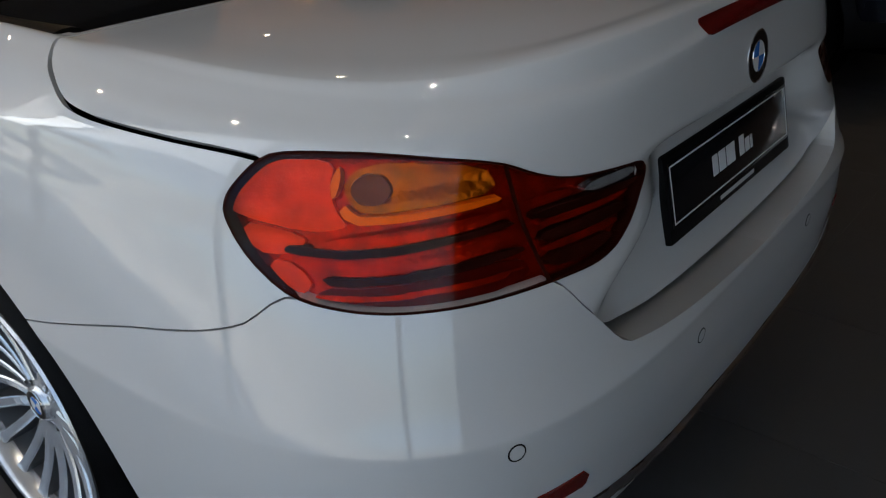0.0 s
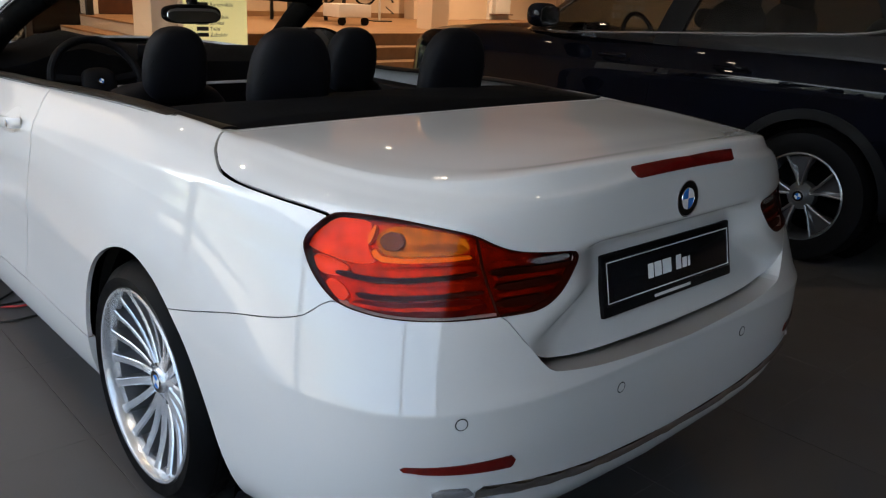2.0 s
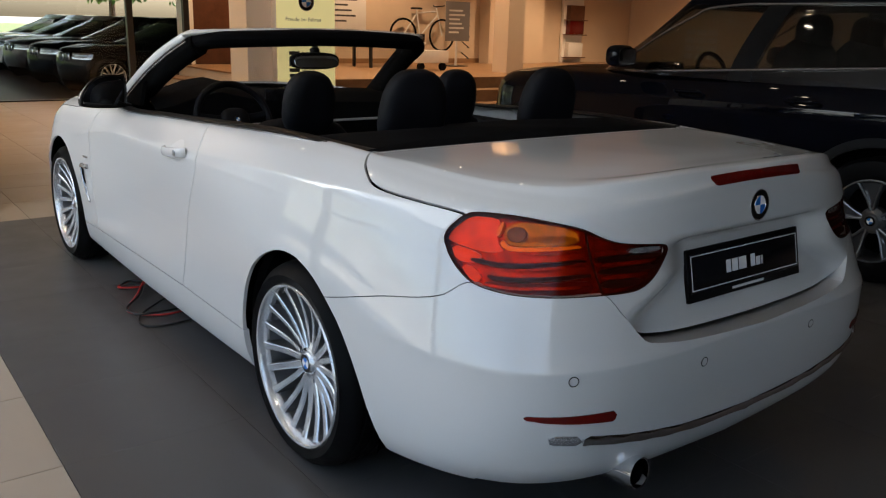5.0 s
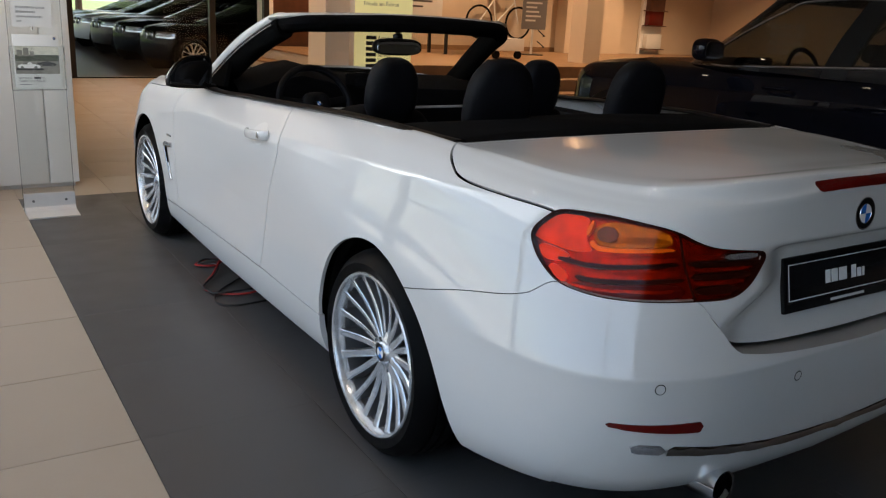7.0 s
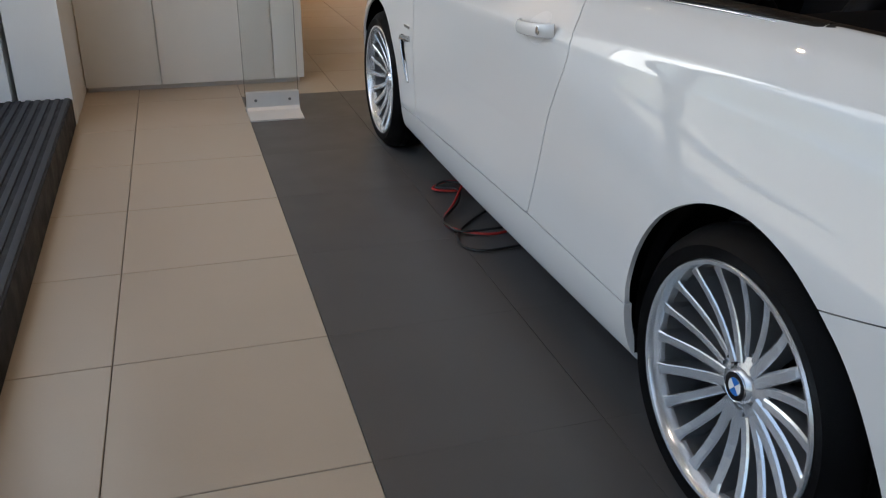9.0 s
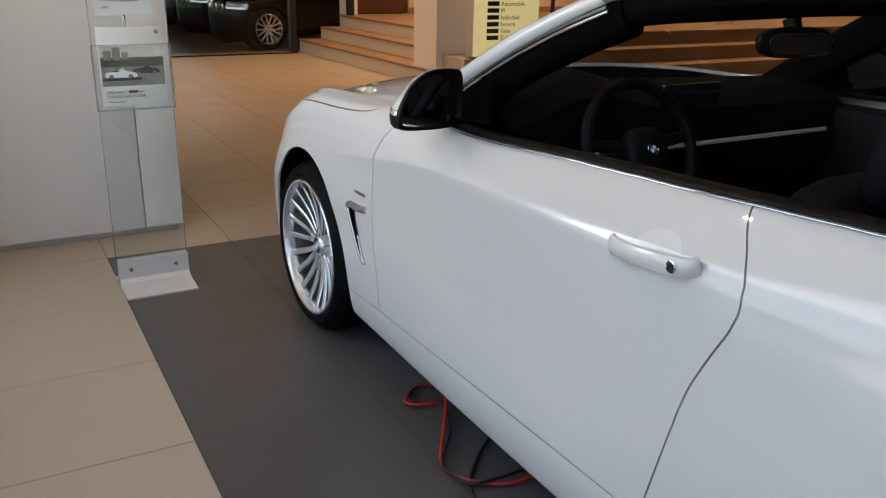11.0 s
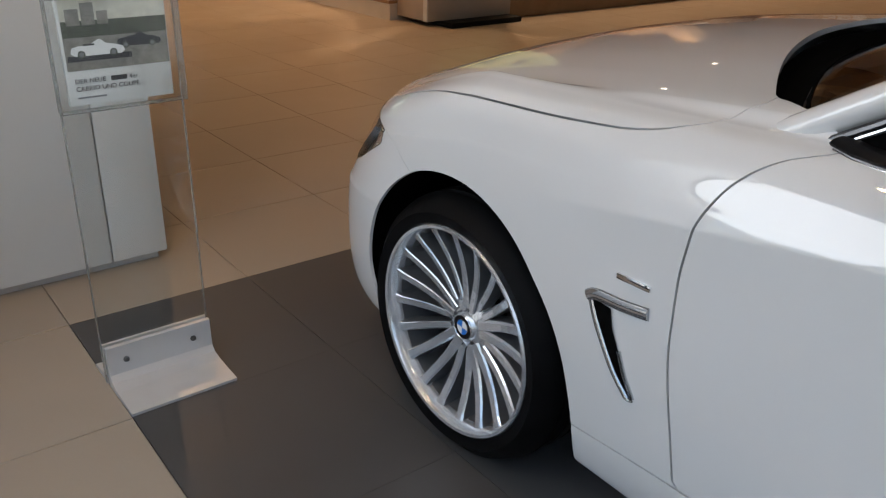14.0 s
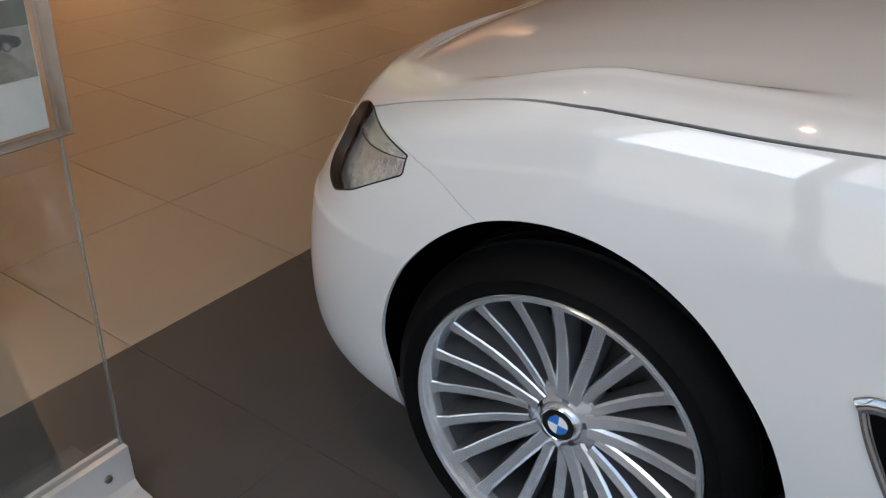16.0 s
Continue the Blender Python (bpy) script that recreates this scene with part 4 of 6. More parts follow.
# wheel wells, underside
for px in (-1, 1):
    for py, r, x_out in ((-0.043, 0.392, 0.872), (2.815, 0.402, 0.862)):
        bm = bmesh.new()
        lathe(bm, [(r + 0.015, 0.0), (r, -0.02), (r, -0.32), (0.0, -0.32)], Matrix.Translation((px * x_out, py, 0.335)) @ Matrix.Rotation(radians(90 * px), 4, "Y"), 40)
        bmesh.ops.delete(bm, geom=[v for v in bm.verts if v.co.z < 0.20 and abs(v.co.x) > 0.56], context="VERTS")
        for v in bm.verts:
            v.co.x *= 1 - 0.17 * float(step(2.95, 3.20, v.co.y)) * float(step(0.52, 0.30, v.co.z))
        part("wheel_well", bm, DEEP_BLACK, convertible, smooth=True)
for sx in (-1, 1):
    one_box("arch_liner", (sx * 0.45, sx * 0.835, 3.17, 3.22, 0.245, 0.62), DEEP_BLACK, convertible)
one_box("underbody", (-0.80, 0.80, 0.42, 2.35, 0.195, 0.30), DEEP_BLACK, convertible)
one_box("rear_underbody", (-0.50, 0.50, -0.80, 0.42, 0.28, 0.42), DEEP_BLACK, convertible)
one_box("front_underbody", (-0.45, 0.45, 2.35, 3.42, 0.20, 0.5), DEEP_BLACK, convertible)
# tail: number plate board, badge, lamps, reflectors, chrome strip, sensors, exhaust
PLATE = pose(0, -0.946, 0.762, 90 - 12)
bm = bmesh.new()
box(bm, -0.264, 0.264, -0.070, 0.070, -0.014, 0.006, bevel=0.004)
plate = part("plate_holder", bm, BLACK_PLASTIC, convertible, "black plate holder", smooth=True)
plate.matrix_local = PLATE
one_box("plate", (-0.256, 0.256, -0.046, 0.058, 0.0058, 0.0075), GLOSS_BLACK, plate, "black show plate", bevel=0.0006)
for k, size in enumerate(((-0.250, 0.250, 0.050, 0.0525), (-0.250, 0.250, -0.040, -0.0375), (-0.250, -0.2475, -0.0375, 0.050), (0.2475, 0.250, -0.0375, 0.050))):
    one_box("white_border", (*size, 0.0074, 0.0080), EMBLEM_WHITE, plate)
at = -0.098
for wide in (0.026, 0.032, 0.040, None, 0.026, 0.024, 0.014):
    if wide:
        tall = 0.024 if wide in (0.024, 0.014) else 0.034
        one_box("lettering_bar", (at, at + wide - 0.005, -0.012, -0.012 + tall, 0.0074, 0.0082), EMBLEM_WHITE, plate)
    at += wide or 0.016
one_box("lettering_bar", (-0.075, 0.075, -0.060, -0.053, 0.0058, 0.0066), EMBLEM_WHITE, plate)
one_box("plate_lamp_strip", (-0.27, 0.27, -0.003, 0.030, -0.008, 0.008), BLACK_PLASTIC, convertible, bevel=0.003, m=pose(0, -0.915, 0.858))
emblem("rear_emblem", on_hull(-0.0, -0.968, 0.930), 0.041, convertible)
inlay("third_brake_lamp", lambda x, y, z: np.where((y < -0.8) & (z > 0.9), np.maximum(np.abs(z - 1.0135 + 0.10 * x * x) - 0.0125, np.abs(x) - 0.205 + 0.6 * np.maximum(0, 1.015 - z)), 1.0), 0.0015, RED_REFLECTOR, "dark red third brake lamp")
inlay("rear_reflector", lambda x, y, z: np.where(y < -0.6, np.maximum(np.abs(z - (0.4905 - 0.045 * (tail_h(x, y) - 0.085))) - (0.0055 + 0.040 * np.clip(tail_h(x, y) - 0.085, 0, 0.3)), np.abs(tail_h(x, y) - 0.199) - 0.113), 1.0), 0.003, RED_REFLECTOR, "dark red bumper reflector")


def strip_z(h):
    return pchip([0.12, 0.151, 0.238, 0.367, 0.53, 0.714], [0.440, 0.434, 0.424, 0.400, 0.371, 0.357], h)


def build_chrome_strip():
    """A half-round chrome bar let into the bumper, with a clear fog lamp at each end."""
    for lo, hi, name, material, label in ((0.146, 0.232, "rear_fog_lamp", CHROME_SPECK, "clear fog lamp at the strip's end"), (0.2335, 9, "chrome_strip", CHROME, "chrome strip across the rear bumper")):
        band = whole_surf.split(lambda x, y, z: np.where(y < -0.6, np.maximum(np.abs(z - strip_z(tail_h(x, y))) - 0.0135 * step(0.132, 0.172, tail_h(x, y)), np.maximum(lo - tail_h(x, y), tail_h(x, y) - hi)), 1.0))[0]
        across = (band.v[:, 2] - strip_z(tail_h(band.v[:, 0], band.v[:, 1]))) / 0.0135
        band.v[:, :3] += band.v[:, 3:] * (0.0015 + 0.0075 * np.sqrt(np.clip(1 - across ** 2, 0, 1)))[:, None]
        band.v[:, 3:] = relaxed_normals(band)
        for q in (band, band.mirrored()):
            panel(name, q, material, convertible, label, lip=0.010)


build_chrome_strip()
for sx in (-1, 1):
    for x, y, z in ((-0.680, -0.968, 0.583), (-0.258, -1.028, 0.556)):
        bm = bmesh.new()
        m = on_hull(x, y, z)
        lathe(bm, [(0.0, 0.0012), (0.0105, 0.0012), (0.0112, 0.0002)], m, 24)
        if sx > 0:
            bmesh.ops.scale(bm, vec=(-1, 1, 1), verts=bm.verts[:])
        sensor = part("parking_sensor", bm, PAINT_WHITE, convertible, smooth=True)
        bm = bmesh.new()
        lathe(bm, [(0.0110, 0.0008), (0.0125, 0.0012), (0.0132, 0.0002)], m, 24)
        if sx > 0:
            bmesh.ops.scale(bm, vec=(-1, 1, 1), verts=bm.verts[:])
        part("ring", bm, BLACK_PLASTIC, sensor, smooth=True)
bm = bmesh.new()
tip = pose(-0.450, -1.000, 0.288, 86, 0, 4)
lathe(bm, [(0.040, -0.16), (0.042, -0.06), (0.0425, 0.0), (0.0425, 0.004), (0.0385, 0.002), (0.0375, -0.012)], tip, 32)
pipe = part("exhaust_pipe", bm, CHROME, convertible, "chrome exhaust tip", smooth=True)
bm = bmesh.new()
lathe(bm, [(0.0376, -0.010), (0.0370, -0.06), (0.0, -0.062)], tip, 32)
part("bore", bm, DEEP_BLACK, pipe)
# flank: side vent, badge, handles
def skin_x(y, z, lift=0.0):
    d = np.hypot(whole_surf.v[:, 1] - y, whole_surf.v[:, 2] - z) + np.where(whole_surf.v[:, 0] > -0.7, 9, 0)
    return float(whole_surf.v[d.argmin(), 0]) - lift


VENT_OUT = [(2.392, 0.606), (2.378, 0.572), (2.354, 0.528), (2.322, 0.478), (2.284, 0.438)]
VENT_IN = [(2.342, 0.600), (2.334, 0.564), (2.314, 0.524), (2.294, 0.478), (2.272, 0.442)]
for sx in (-1, 1):
    bm = bmesh.new()
    tube(bm, smooth_path([(-sx * skin_x(y, z, 0.002), y, z) for y, z in ((2.398, 0.604), (2.378, 0.614), (2.320, 0.616), (2.262, 0.622))], 4), 0.01, 12, flat=(0.007, 0.0125))
    vent = part("side_vent", bm, SATIN_CHROME, convertible, "chrome side vent behind the front wheel", smooth=True)
    bm = bmesh.new()
    a = [bm.verts.new((-sx * skin_x(y, z, 0.003), y, z)) for y, z in VENT_OUT]
    b = [bm.verts.new((-sx * skin_x(y, z, 0.003), y, z)) for y, z in VENT_IN]
    for i in range(len(a) - 1):
        bm.faces.new((a[i], a[i + 1], b[i + 1], b[i]) if sx < 0 else (b[i], b[i + 1], a[i + 1], a[i]))
    part("vent_opening", bm, DEEP_BLACK, vent, "black vent opening")
    for line, wide in ((VENT_OUT, 0.0065), (VENT_IN[2:] + [(2.284, 0.438)], 0.004)):
        bm = bmesh.new()
        tube(bm, smooth_path([(-sx * skin_x(y, z, 0.002), y, z) for y, z in line], 4), 0.01, 10, flat=(0.005, wide))
        part("vent_edge", bm, SATIN_CHROME, vent, "chrome edge", smooth=True)
for sx in (-1, 1):
    bm = bmesh.new()
    box(bm, -0.037, 0.037, -0.0055, 0.0055, -0.002, 0.004, bevel=0.0015, m=on_hull(-0.888, 2.303, 0.668))
    if sx > 0:
        bmesh.ops.scale(bm, vec=(-1, 1, 1), verts=bm.verts[:])
        bmesh.ops.reverse_faces(bm, faces=bm.faces[:])
    part("trim_badge", bm, CHROME, convertible, "small chrome trim badge", smooth=True)
for sx in (-1, 1):
    bm = bmesh.new()
    pts = [(sx * 0.876, 1.120, 0.859), (sx * 0.893, 1.098, 0.861), (sx * 0.903, 1.035, 0.866), (sx * 0.903, 0.958, 0.873), (sx * 0.894, 0.918, 0.876), (sx * 0.874, 0.902, 0.878)]
    tube(bm, smooth_path(pts, 5), 0.012, 12, flat=(0.010, 0.0195))
    handle = part("door_handle", bm, PAINT_WHITE, convertible, "white door handle with a chrome end", smooth=True)
    bm = bmesh.new()
    lathe(bm, [(0.0, 0.0015), (0.010, 0.0015), (0.012, 0.0)], Matrix.Translation((sx * 0.9095, 0.934, 0.875)) @ Matrix.Rotation(radians(90 * sx), 4, "Y"), 20)
    part("lock_cap", bm, CHROME, handle, smooth=True)
inlay("handle_cup", lambda x, y, z: np.where((y > 0.8) & (y < 1.3) & (z > 0.7), (np.hypot((y - 1.005) / 0.060, (z - 0.869) / 0.044) - 1) * 0.044, 1.0), 0.0006, PAINT_CUP, "recess behind the handle", lip=0.001)


# ---- the convertible's windscreen, mirrors and cabin ----
HEADER = [(-0.620, 1.50, 1.301), (-0.575, 1.44, 1.313), (-0.48, 1.405, 1.319), (-0.25, 1.37, 1.327), (0.0, 1.36, 1.330), (0.25, 1.37, 1.327), (0.48, 1.405, 1.319), (0.575, 1.44, 1.313), (0.620, 1.50, 1.301)]
PILLAR = [(-0.745, 2.16, 0.945), (-0.724, 2.00, 1.044), (-0.693, 1.82, 1.150), (-0.657, 1.65, 1.237), (-0.622, 1.50, 1.300), (-0.590, 1.445, 1.313)]


def shifted(points, dx, dy, dz, flip=1):
    return [(flip * (x + (dx if x < 0 else -dx)), y + dy, z + dz) for x, y, z in points]


bm = bmesh.new()
tube(bm, smooth_path(HEADER, 6), 0.02, 12, flat=(0.040, 0.013))
header = part("windscreen_header", bm, PAINT_WHITE, convertible, "silver-white windscreen frame top", smooth=True)
bm = bmesh.new()
tube(bm, smooth_path(shifted(HEADER, 0.035, -0.034, -0.030), 6), 0.02, 12, flat=(0.046, 0.038))
part("header_lining", bm, FABRIC, header, "black windscreen frame lining", smooth=True)
for sx in (1, -1):
    bm = bmesh.new()
    tube(bm, smooth_path(shifted(PILLAR, 0.006, 0, 0, sx), 6), 0.02, 12, flat=(0.027, 0.026), taper=0.5)
    pillar = part("windscreen_pillar", bm, PAINT_WHITE, convertible, smooth=True)
    bm = bmesh.new()
    tube(bm, smooth_path(shifted(PILLAR[:-1], -0.010, -0.026, -0.022, sx), 6), 0.02, 10, flat=(0.012, 0.009))
    part("pillar_band", bm, TRIM_GREY, pillar, "dark satin band along the pillar", smooth=True)
    bm = bmesh.new()
    tube(bm, smooth_path(shifted(PILLAR[:-1], -0.016, -0.032, -0.029, sx), 6), 0.0042, 8)
    part("pillar_trim", bm, SATIN_CHROME, pillar, "thin chrome strip along the pillar", smooth=True)
    bm = bmesh.new()
    tube(bm, smooth_path(shifted(PILLAR[:-1], 0.034, -0.058, -0.034, sx), 6), 0.02, 12, flat=(0.044, 0.052))
    part("pillar_lining", bm, DEEP_BLACK, pillar, smooth=True)
    bm = bmesh.new()
    tube(bm, smooth_path(shifted(PILLAR[:-1], 0.024, 0.004, -0.006, sx), 6), 0.02, 12, flat=(0.024, 0.025))
    part("inner_lining", bm, FABRIC, pillar, smooth=True)
    # sail panel at the mirror's foot
    bm = bmesh.new()
    v = [bm.verts.new((sx * x, y, z)) for x, y, z in ((-0.752, 2.10, 0.955), (-0.758, 1.78, 0.972), (-0.724, 1.80, 1.085), (-0.735, 1.90, 1.045))]
    v += [bm.verts.new((sx * (x + 0.02), y, z)) for x, y, z in ((-0.752, 2.10, 0.955), (-0.758, 1.78, 0.972), (-0.724, 1.80, 1.085), (-0.735, 1.90, 1.045))]
    for f in ((0, 1, 2, 3), (7, 6, 5, 4), (0, 4, 5, 1), (1, 5, 6, 2), (2, 6, 7, 3), (3, 7, 4, 0)):
        bm.faces.new([v[i] for i in f])
    bmesh.ops.recalc_face_normals(bm, faces=bm.faces[:])
    part("sail_panel", bm, DEEP_BLACK, convertible, "black triangle at the mirror's foot")
# windscreen glass
rows = []
for s in np.linspace(0, 1, 13):
    row = []
    for u in np.linspace(-1, 1, 25):
        low = np.array((u * 0.725, 2.15 + 0.20 * (1 - u * u), 0.955 + 0.045 * (1 - u * u)))
        high = np.array((u * 0.612, 1.49 - 0.125 * (1 - u * u), 1.294 + 0.029 * (1 - u * u)))
        p = low * (1 - s) + high * s
        row.append(p + np.array((0, 0, 0.02 * math.sin(math.pi * s))))
    rows.append(row)
glass = panel("windscreen", grid_surf(np.array(rows)), GLASS, convertible, "clear raked windscreen", lip=0.0)
glass.visible_shadow = False
# wipers' trough
cowl = [(x, 2.195 + 0.205 * (1 - (x / 0.66) ** 2), 0.968 + 0.035 * (1 - (x / 0.7) ** 2)) for x in np.linspace(-0.66, 0.66, 15)]
trough = np.array([[(x * (1.06 - 0.04 * s), y - 0.045 + 0.085 * s, z - 0.004 - 0.022 * math.sin(math.pi * s)) for x, y, z in cowl] for s in np.linspace(0, 1, 6)])
panel("wiper_trough", grid_surf(trough), DEEP_BLACK, convertible, "black trough under the windscreen", lip=0.02)


def rounded(bm, centre, size, power=2.6, m=None, rings=14, parts=28):
    """A rounded block: a ball with flattened sides."""
    def e(v, p):
        return math.copysign(abs(v) ** (2 / p), v)
    grid = []
    for i in range(1, rings):
        a = math.pi * (i / rings - 0.5)
        grid.append([bm.verts.new((centre[0] + size[0] * e(math.cos(a), power) * e(math.cos(2 * math.pi * k / parts), power),
                                   centre[1] + size[1] * e(math.cos(a), power) * e(math.sin(2 * math.pi * k / parts), power),
                                   centre[2] + size[2] * e(math.sin(a), power))) for k in range(parts)])
    low = bm.verts.new((centre[0], centre[1], centre[2] - size[2]))
    high = bm.verts.new((centre[0], centre[1], centre[2] + size[2]))
    for a, b in zip(grid, grid[1:]):
        for k in range(parts):
            bm.faces.new((a[k], a[(k + 1) % parts], b[(k + 1) % parts], b[k]))
    for k in range(parts):
        bm.faces.new((low, grid[0][(k + 1) % parts], grid[0][k]))
        bm.faces.new((high, grid[-1][k], grid[-1][(k + 1) % parts]))
    vs = [v for r in grid for v in r] + [low, high]
    if m is not None:
        bmesh.ops.transform(bm, matrix=m, verts=vs)
    return vs


# door mirrors: a flat rear face, turned towards the driver, and a shell that tapers forwards
FACE = [(0.120, 1.024), (0.123, 0.992), (0.106, 0.977), (0.03, 0.968), (-0.06, 0.964), (-0.104, 0.978), (-0.113, 1.035), (-0.110, 1.096), (-0.088, 1.113), (-0.01, 1.117), (0.044, 1.106), (0.082, 1.083), (0.105, 1.054)]


def mirror_shell(bm, sections, sx, close_front=True):
    """Rings of the mirror's outline: (depth, width, height) each, the outline drawn in about its inner edge."""
    n = len(FACE)
    loop = [q for q in smooth_path([(u, z, 0) for u, z in FACE[-2:] + FACE + FACE[:2]], 5)][10:10 + 5 * n]
    rings = []
    for f, ku, kz in sections:
        ring = []
        for q in loop:
            u, z = -0.10 + (q.x + 0.10) * ku, 1.038 + (q.y - 1.038) * kz
            u -= 9 * f * max(0.0, z - 1.022) * (0.3 + 0.7 * (u > -0.05))
            ring.append(bm.verts.new((-sx * (-0.90 - 0.948 * u - 0.319 * f), 1.804 - 0.319 * u + 0.948 * f, z - 0.004)))
        rings.append(ring)
    for a, b in zip(rings, rings[1:]):
        for k in range(len(loop)):
            bm.faces.new((a[k], a[(k + 1) % len(loop)], b[(k + 1) % len(loop)], b[k]))
    if close_front:
        bm.faces.new(rings[-1])
    return rings


def kept(bm, *cuts):
    """The bmesh behind each plane (point, outward normal)."""
    for co, no in cuts:
        bmesh.ops.bisect_plane(bm, geom=bm.verts[:] + bm.edges[:] + bm.faces[:], plane_co=co, plane_no=no, clear_outer=True)
    return bm


for sx in (-1, 1):
    bm = bmesh.new()
    mirror_shell(bm, [(0.0, 0.985, 0.98), (0.003, 1.0, 1.0), (0.012, 1.0, 1.0), (0.03, 0.985, 0.995), (0.05, 0.93, 0.97), (0.068, 0.86, 0.91), (0.083, 0.77, 0.81), (0.096, 0.64, 0.66), (0.104, 0.48, 0.47), (0.108, 0.25, 0.24)], sx)
    bmesh.ops.recalc_face_normals(bm, faces=bm.faces[:])
    back = (-sx * -0.319, 0.948, 0)
    edge = (-sx * (-0.90 - 0.319 * 0.014), 1.804 + 0.948 * 0.014, 1.0)
    lower, strip, rim = bm.copy(), bm.copy(), bm.copy()
    kept(bm, (edge, tuple(-q for q in back)), ((0, 0, 1.0225), (0, 0, -1)))
    mirror = part("door_mirror", bm, PAINT_WHITE, convertible, "white door mirror with a black lower shell", smooth=True)
    part("lower_shell", kept(lower, (edge, tuple(-q for q in back)), ((0, 0, 1.0085), (0, 0, 1))), BLACK_PLASTIC, mirror, smooth=True)
    part("turn_signal", kept(strip, (edge, tuple(-q for q in back)), ((0, 0, 1.0215), (0, 0, 1)), ((0, 0, 1.0095), (0, 0, -1))), CHROME_SPECK, mirror, "clear turn signal strip", smooth=True)
    kept(rim, (edge, back))
    part("rear_rim", rim, BLACK_PLASTIC, mirror, smooth=True)
    bm = bmesh.new()
    mirror_shell(bm, [(0.0, 0.985, 0.98), (0.002, 0.955, 0.90), (0.012, 0.945, 0.885), (0.018, 0.90, 0.8)], sx)
    part("bezel", bm, BLACK_PLASTIC, mirror, smooth=True)
    bm = bmesh.new()
    mirror_shell(bm, [(0.0105, 0.945, 0.885), (0.009, 0.930, 0.865)], sx)
    part("mirror_glass", bm, MIRROR, mirror)
    bm = bmesh.new()
    tube(bm, [(sx * 0.845, 1.862, 0.985), (sx * 0.815, 1.868, 0.968), (sx * 0.775, 1.872, 0.960)], 0.02, 10, flat=(0.036, 0.016))
    part("mirror_arm", bm, BLACK_PLASTIC, mirror, smooth=True)
# rear-view mirror
bm = bmesh.new()
rounded(bm, (0, 0, 0), (0.128, 0.022, 0.040), 3.0, pose(-0.02, 1.44, 1.190, -8, 0, -6))
inner_mirror = part("rear_view_mirror", bm, BLACK_PLASTIC, convertible, "black rear-view mirror", smooth=True)
bm = bmesh.new()
tube(bm, [(0.0, 1.455, 1.203), (0.0, 1.475, 1.245), (0.0, 1.48, 1.275), (0.0, 1.47, 1.315)], [0.020, 0.024, 0.050, 0.060], 12)
part("mirror_stem", bm, BLACK_PLASTIC, inner_mirror, smooth=True)
bm = bmesh.new()
rounded(bm, (0, 0, 0), (0.112, 0.002, 0.032), 3.6, pose(-0.02, 1.4165, 1.1870, -8, 0, -6))
part("mirror_glass", bm, MIRROR, inner_mirror, smooth=True)
# belt trim round the opening
for sx in (-1, 1):
    pts = []
    for y in np.linspace(-0.15, 2.06, 60):
        wide = float(belt_half(y))
        k = np.linalg.norm(whole_surf.v[:, :2] - np.array((-wide, y)), axis=1)
        k = np.where(whole_surf.v[:, 2] > 0.9, k, 9).argmin()
        pts.append((sx * (wide + 0.002), y, whole_surf.v[k, 2] - 0.002))
    cut = min(range(len(pts)), key=lambda i: abs(pts[i][1] - 0.06))
    for name, piece in (("belt_trim", [(pts[cut][0], pts[cut][1] + 0.005, pts[cut][2])] + pts[cut + 1:]), ("rear_belt_trim", pts[:cut] + [pts[cut]])):
        bm = bmesh.new()
        tube(bm, piece, 0.01, 10, flat=(0.027, 0.009))
        part(name, bm, BLACK_PLASTIC, convertible, "black belt trim", smooth=True)
    bm = bmesh.new()
    tube(bm, [(x + sx * 0.027, y, z - 0.008) for x, y, z in pts[cut + 1:]], 0.0014, 8)
    part("belt_chrome", bm, SATIN_CHROME, convertible, "thin chrome line", smooth=True)
# tub and tonneau
rows = []
for y in np.linspace(-0.165, 0.22, 16):
    row = []
    for u in np.linspace(-1, 1, 41):
        s = (y + 0.165) / 0.385
        row.append((u * (0.690 + 0.020 * s), y, 1.012 + 0.004 * math.sin(7 * u + 9 * s) * (1 - u * u) + 0.030 * math.sin(math.pi * min(1, 0.15 + 0.75 * s)) * (1 - abs(u) ** 2.6) - 0.022 * max(0, 1 - (y + 0.165) / 0.05)))
    rows.append(row)
cover = panel("tonneau_cover", grid_surf(np.array(rows)), FABRIC, convertible, "black folded-top cover behind the rear seats", lip=0.03)
bm = bmesh.new()
box(bm, -0.73, 0.73, -0.10, 2.20, 0.28, 0.32)
part("cabin_floor", bm, FABRIC, convertible, "dark cabin carpet")
for sx in (-1, 1):
    one_box("door_lining", (sx * 0.655, sx * 0.775, 0.45, 2.05, 0.30, 0.930), LEATHER, convertible, "black door lining", bevel=0.02)
    one_box("rear_side_lining", (sx * 0.60, sx * 0.725, -0.10, 0.45, 0.30, 0.975), LEATHER, convertible, bevel=0.02)
one_box("rear_bulkhead", (-0.68, 0.68, -0.10, -0.02, 0.30, 1.0), FABRIC, convertible)
one_box("front_bulkhead", (-0.68, 0.68, 2.14, 2.20, 0.25, 0.95), DEEP_BLACK, convertible)
bm = bmesh.new()
prof = [(2.15, 0.985), (2.00, 1.005), (1.84, 0.990), (1.76, 0.945), (1.74, 0.80), (1.80, 0.62), (2.12, 0.55)]
ring = []
for x in np.linspace(-0.69, 0.69, 13):
    ring.append([bm.verts.new((x, y + 0.05 * (1 - (x / 0.69) ** 2), z + 0.01 * (1 - (x / 0.69) ** 2) + (0.070 * math.exp(-((x + 0.37) / 0.19) ** 2) if z > 0.94 and y < 2.05 else 0))) for y, z in prof])
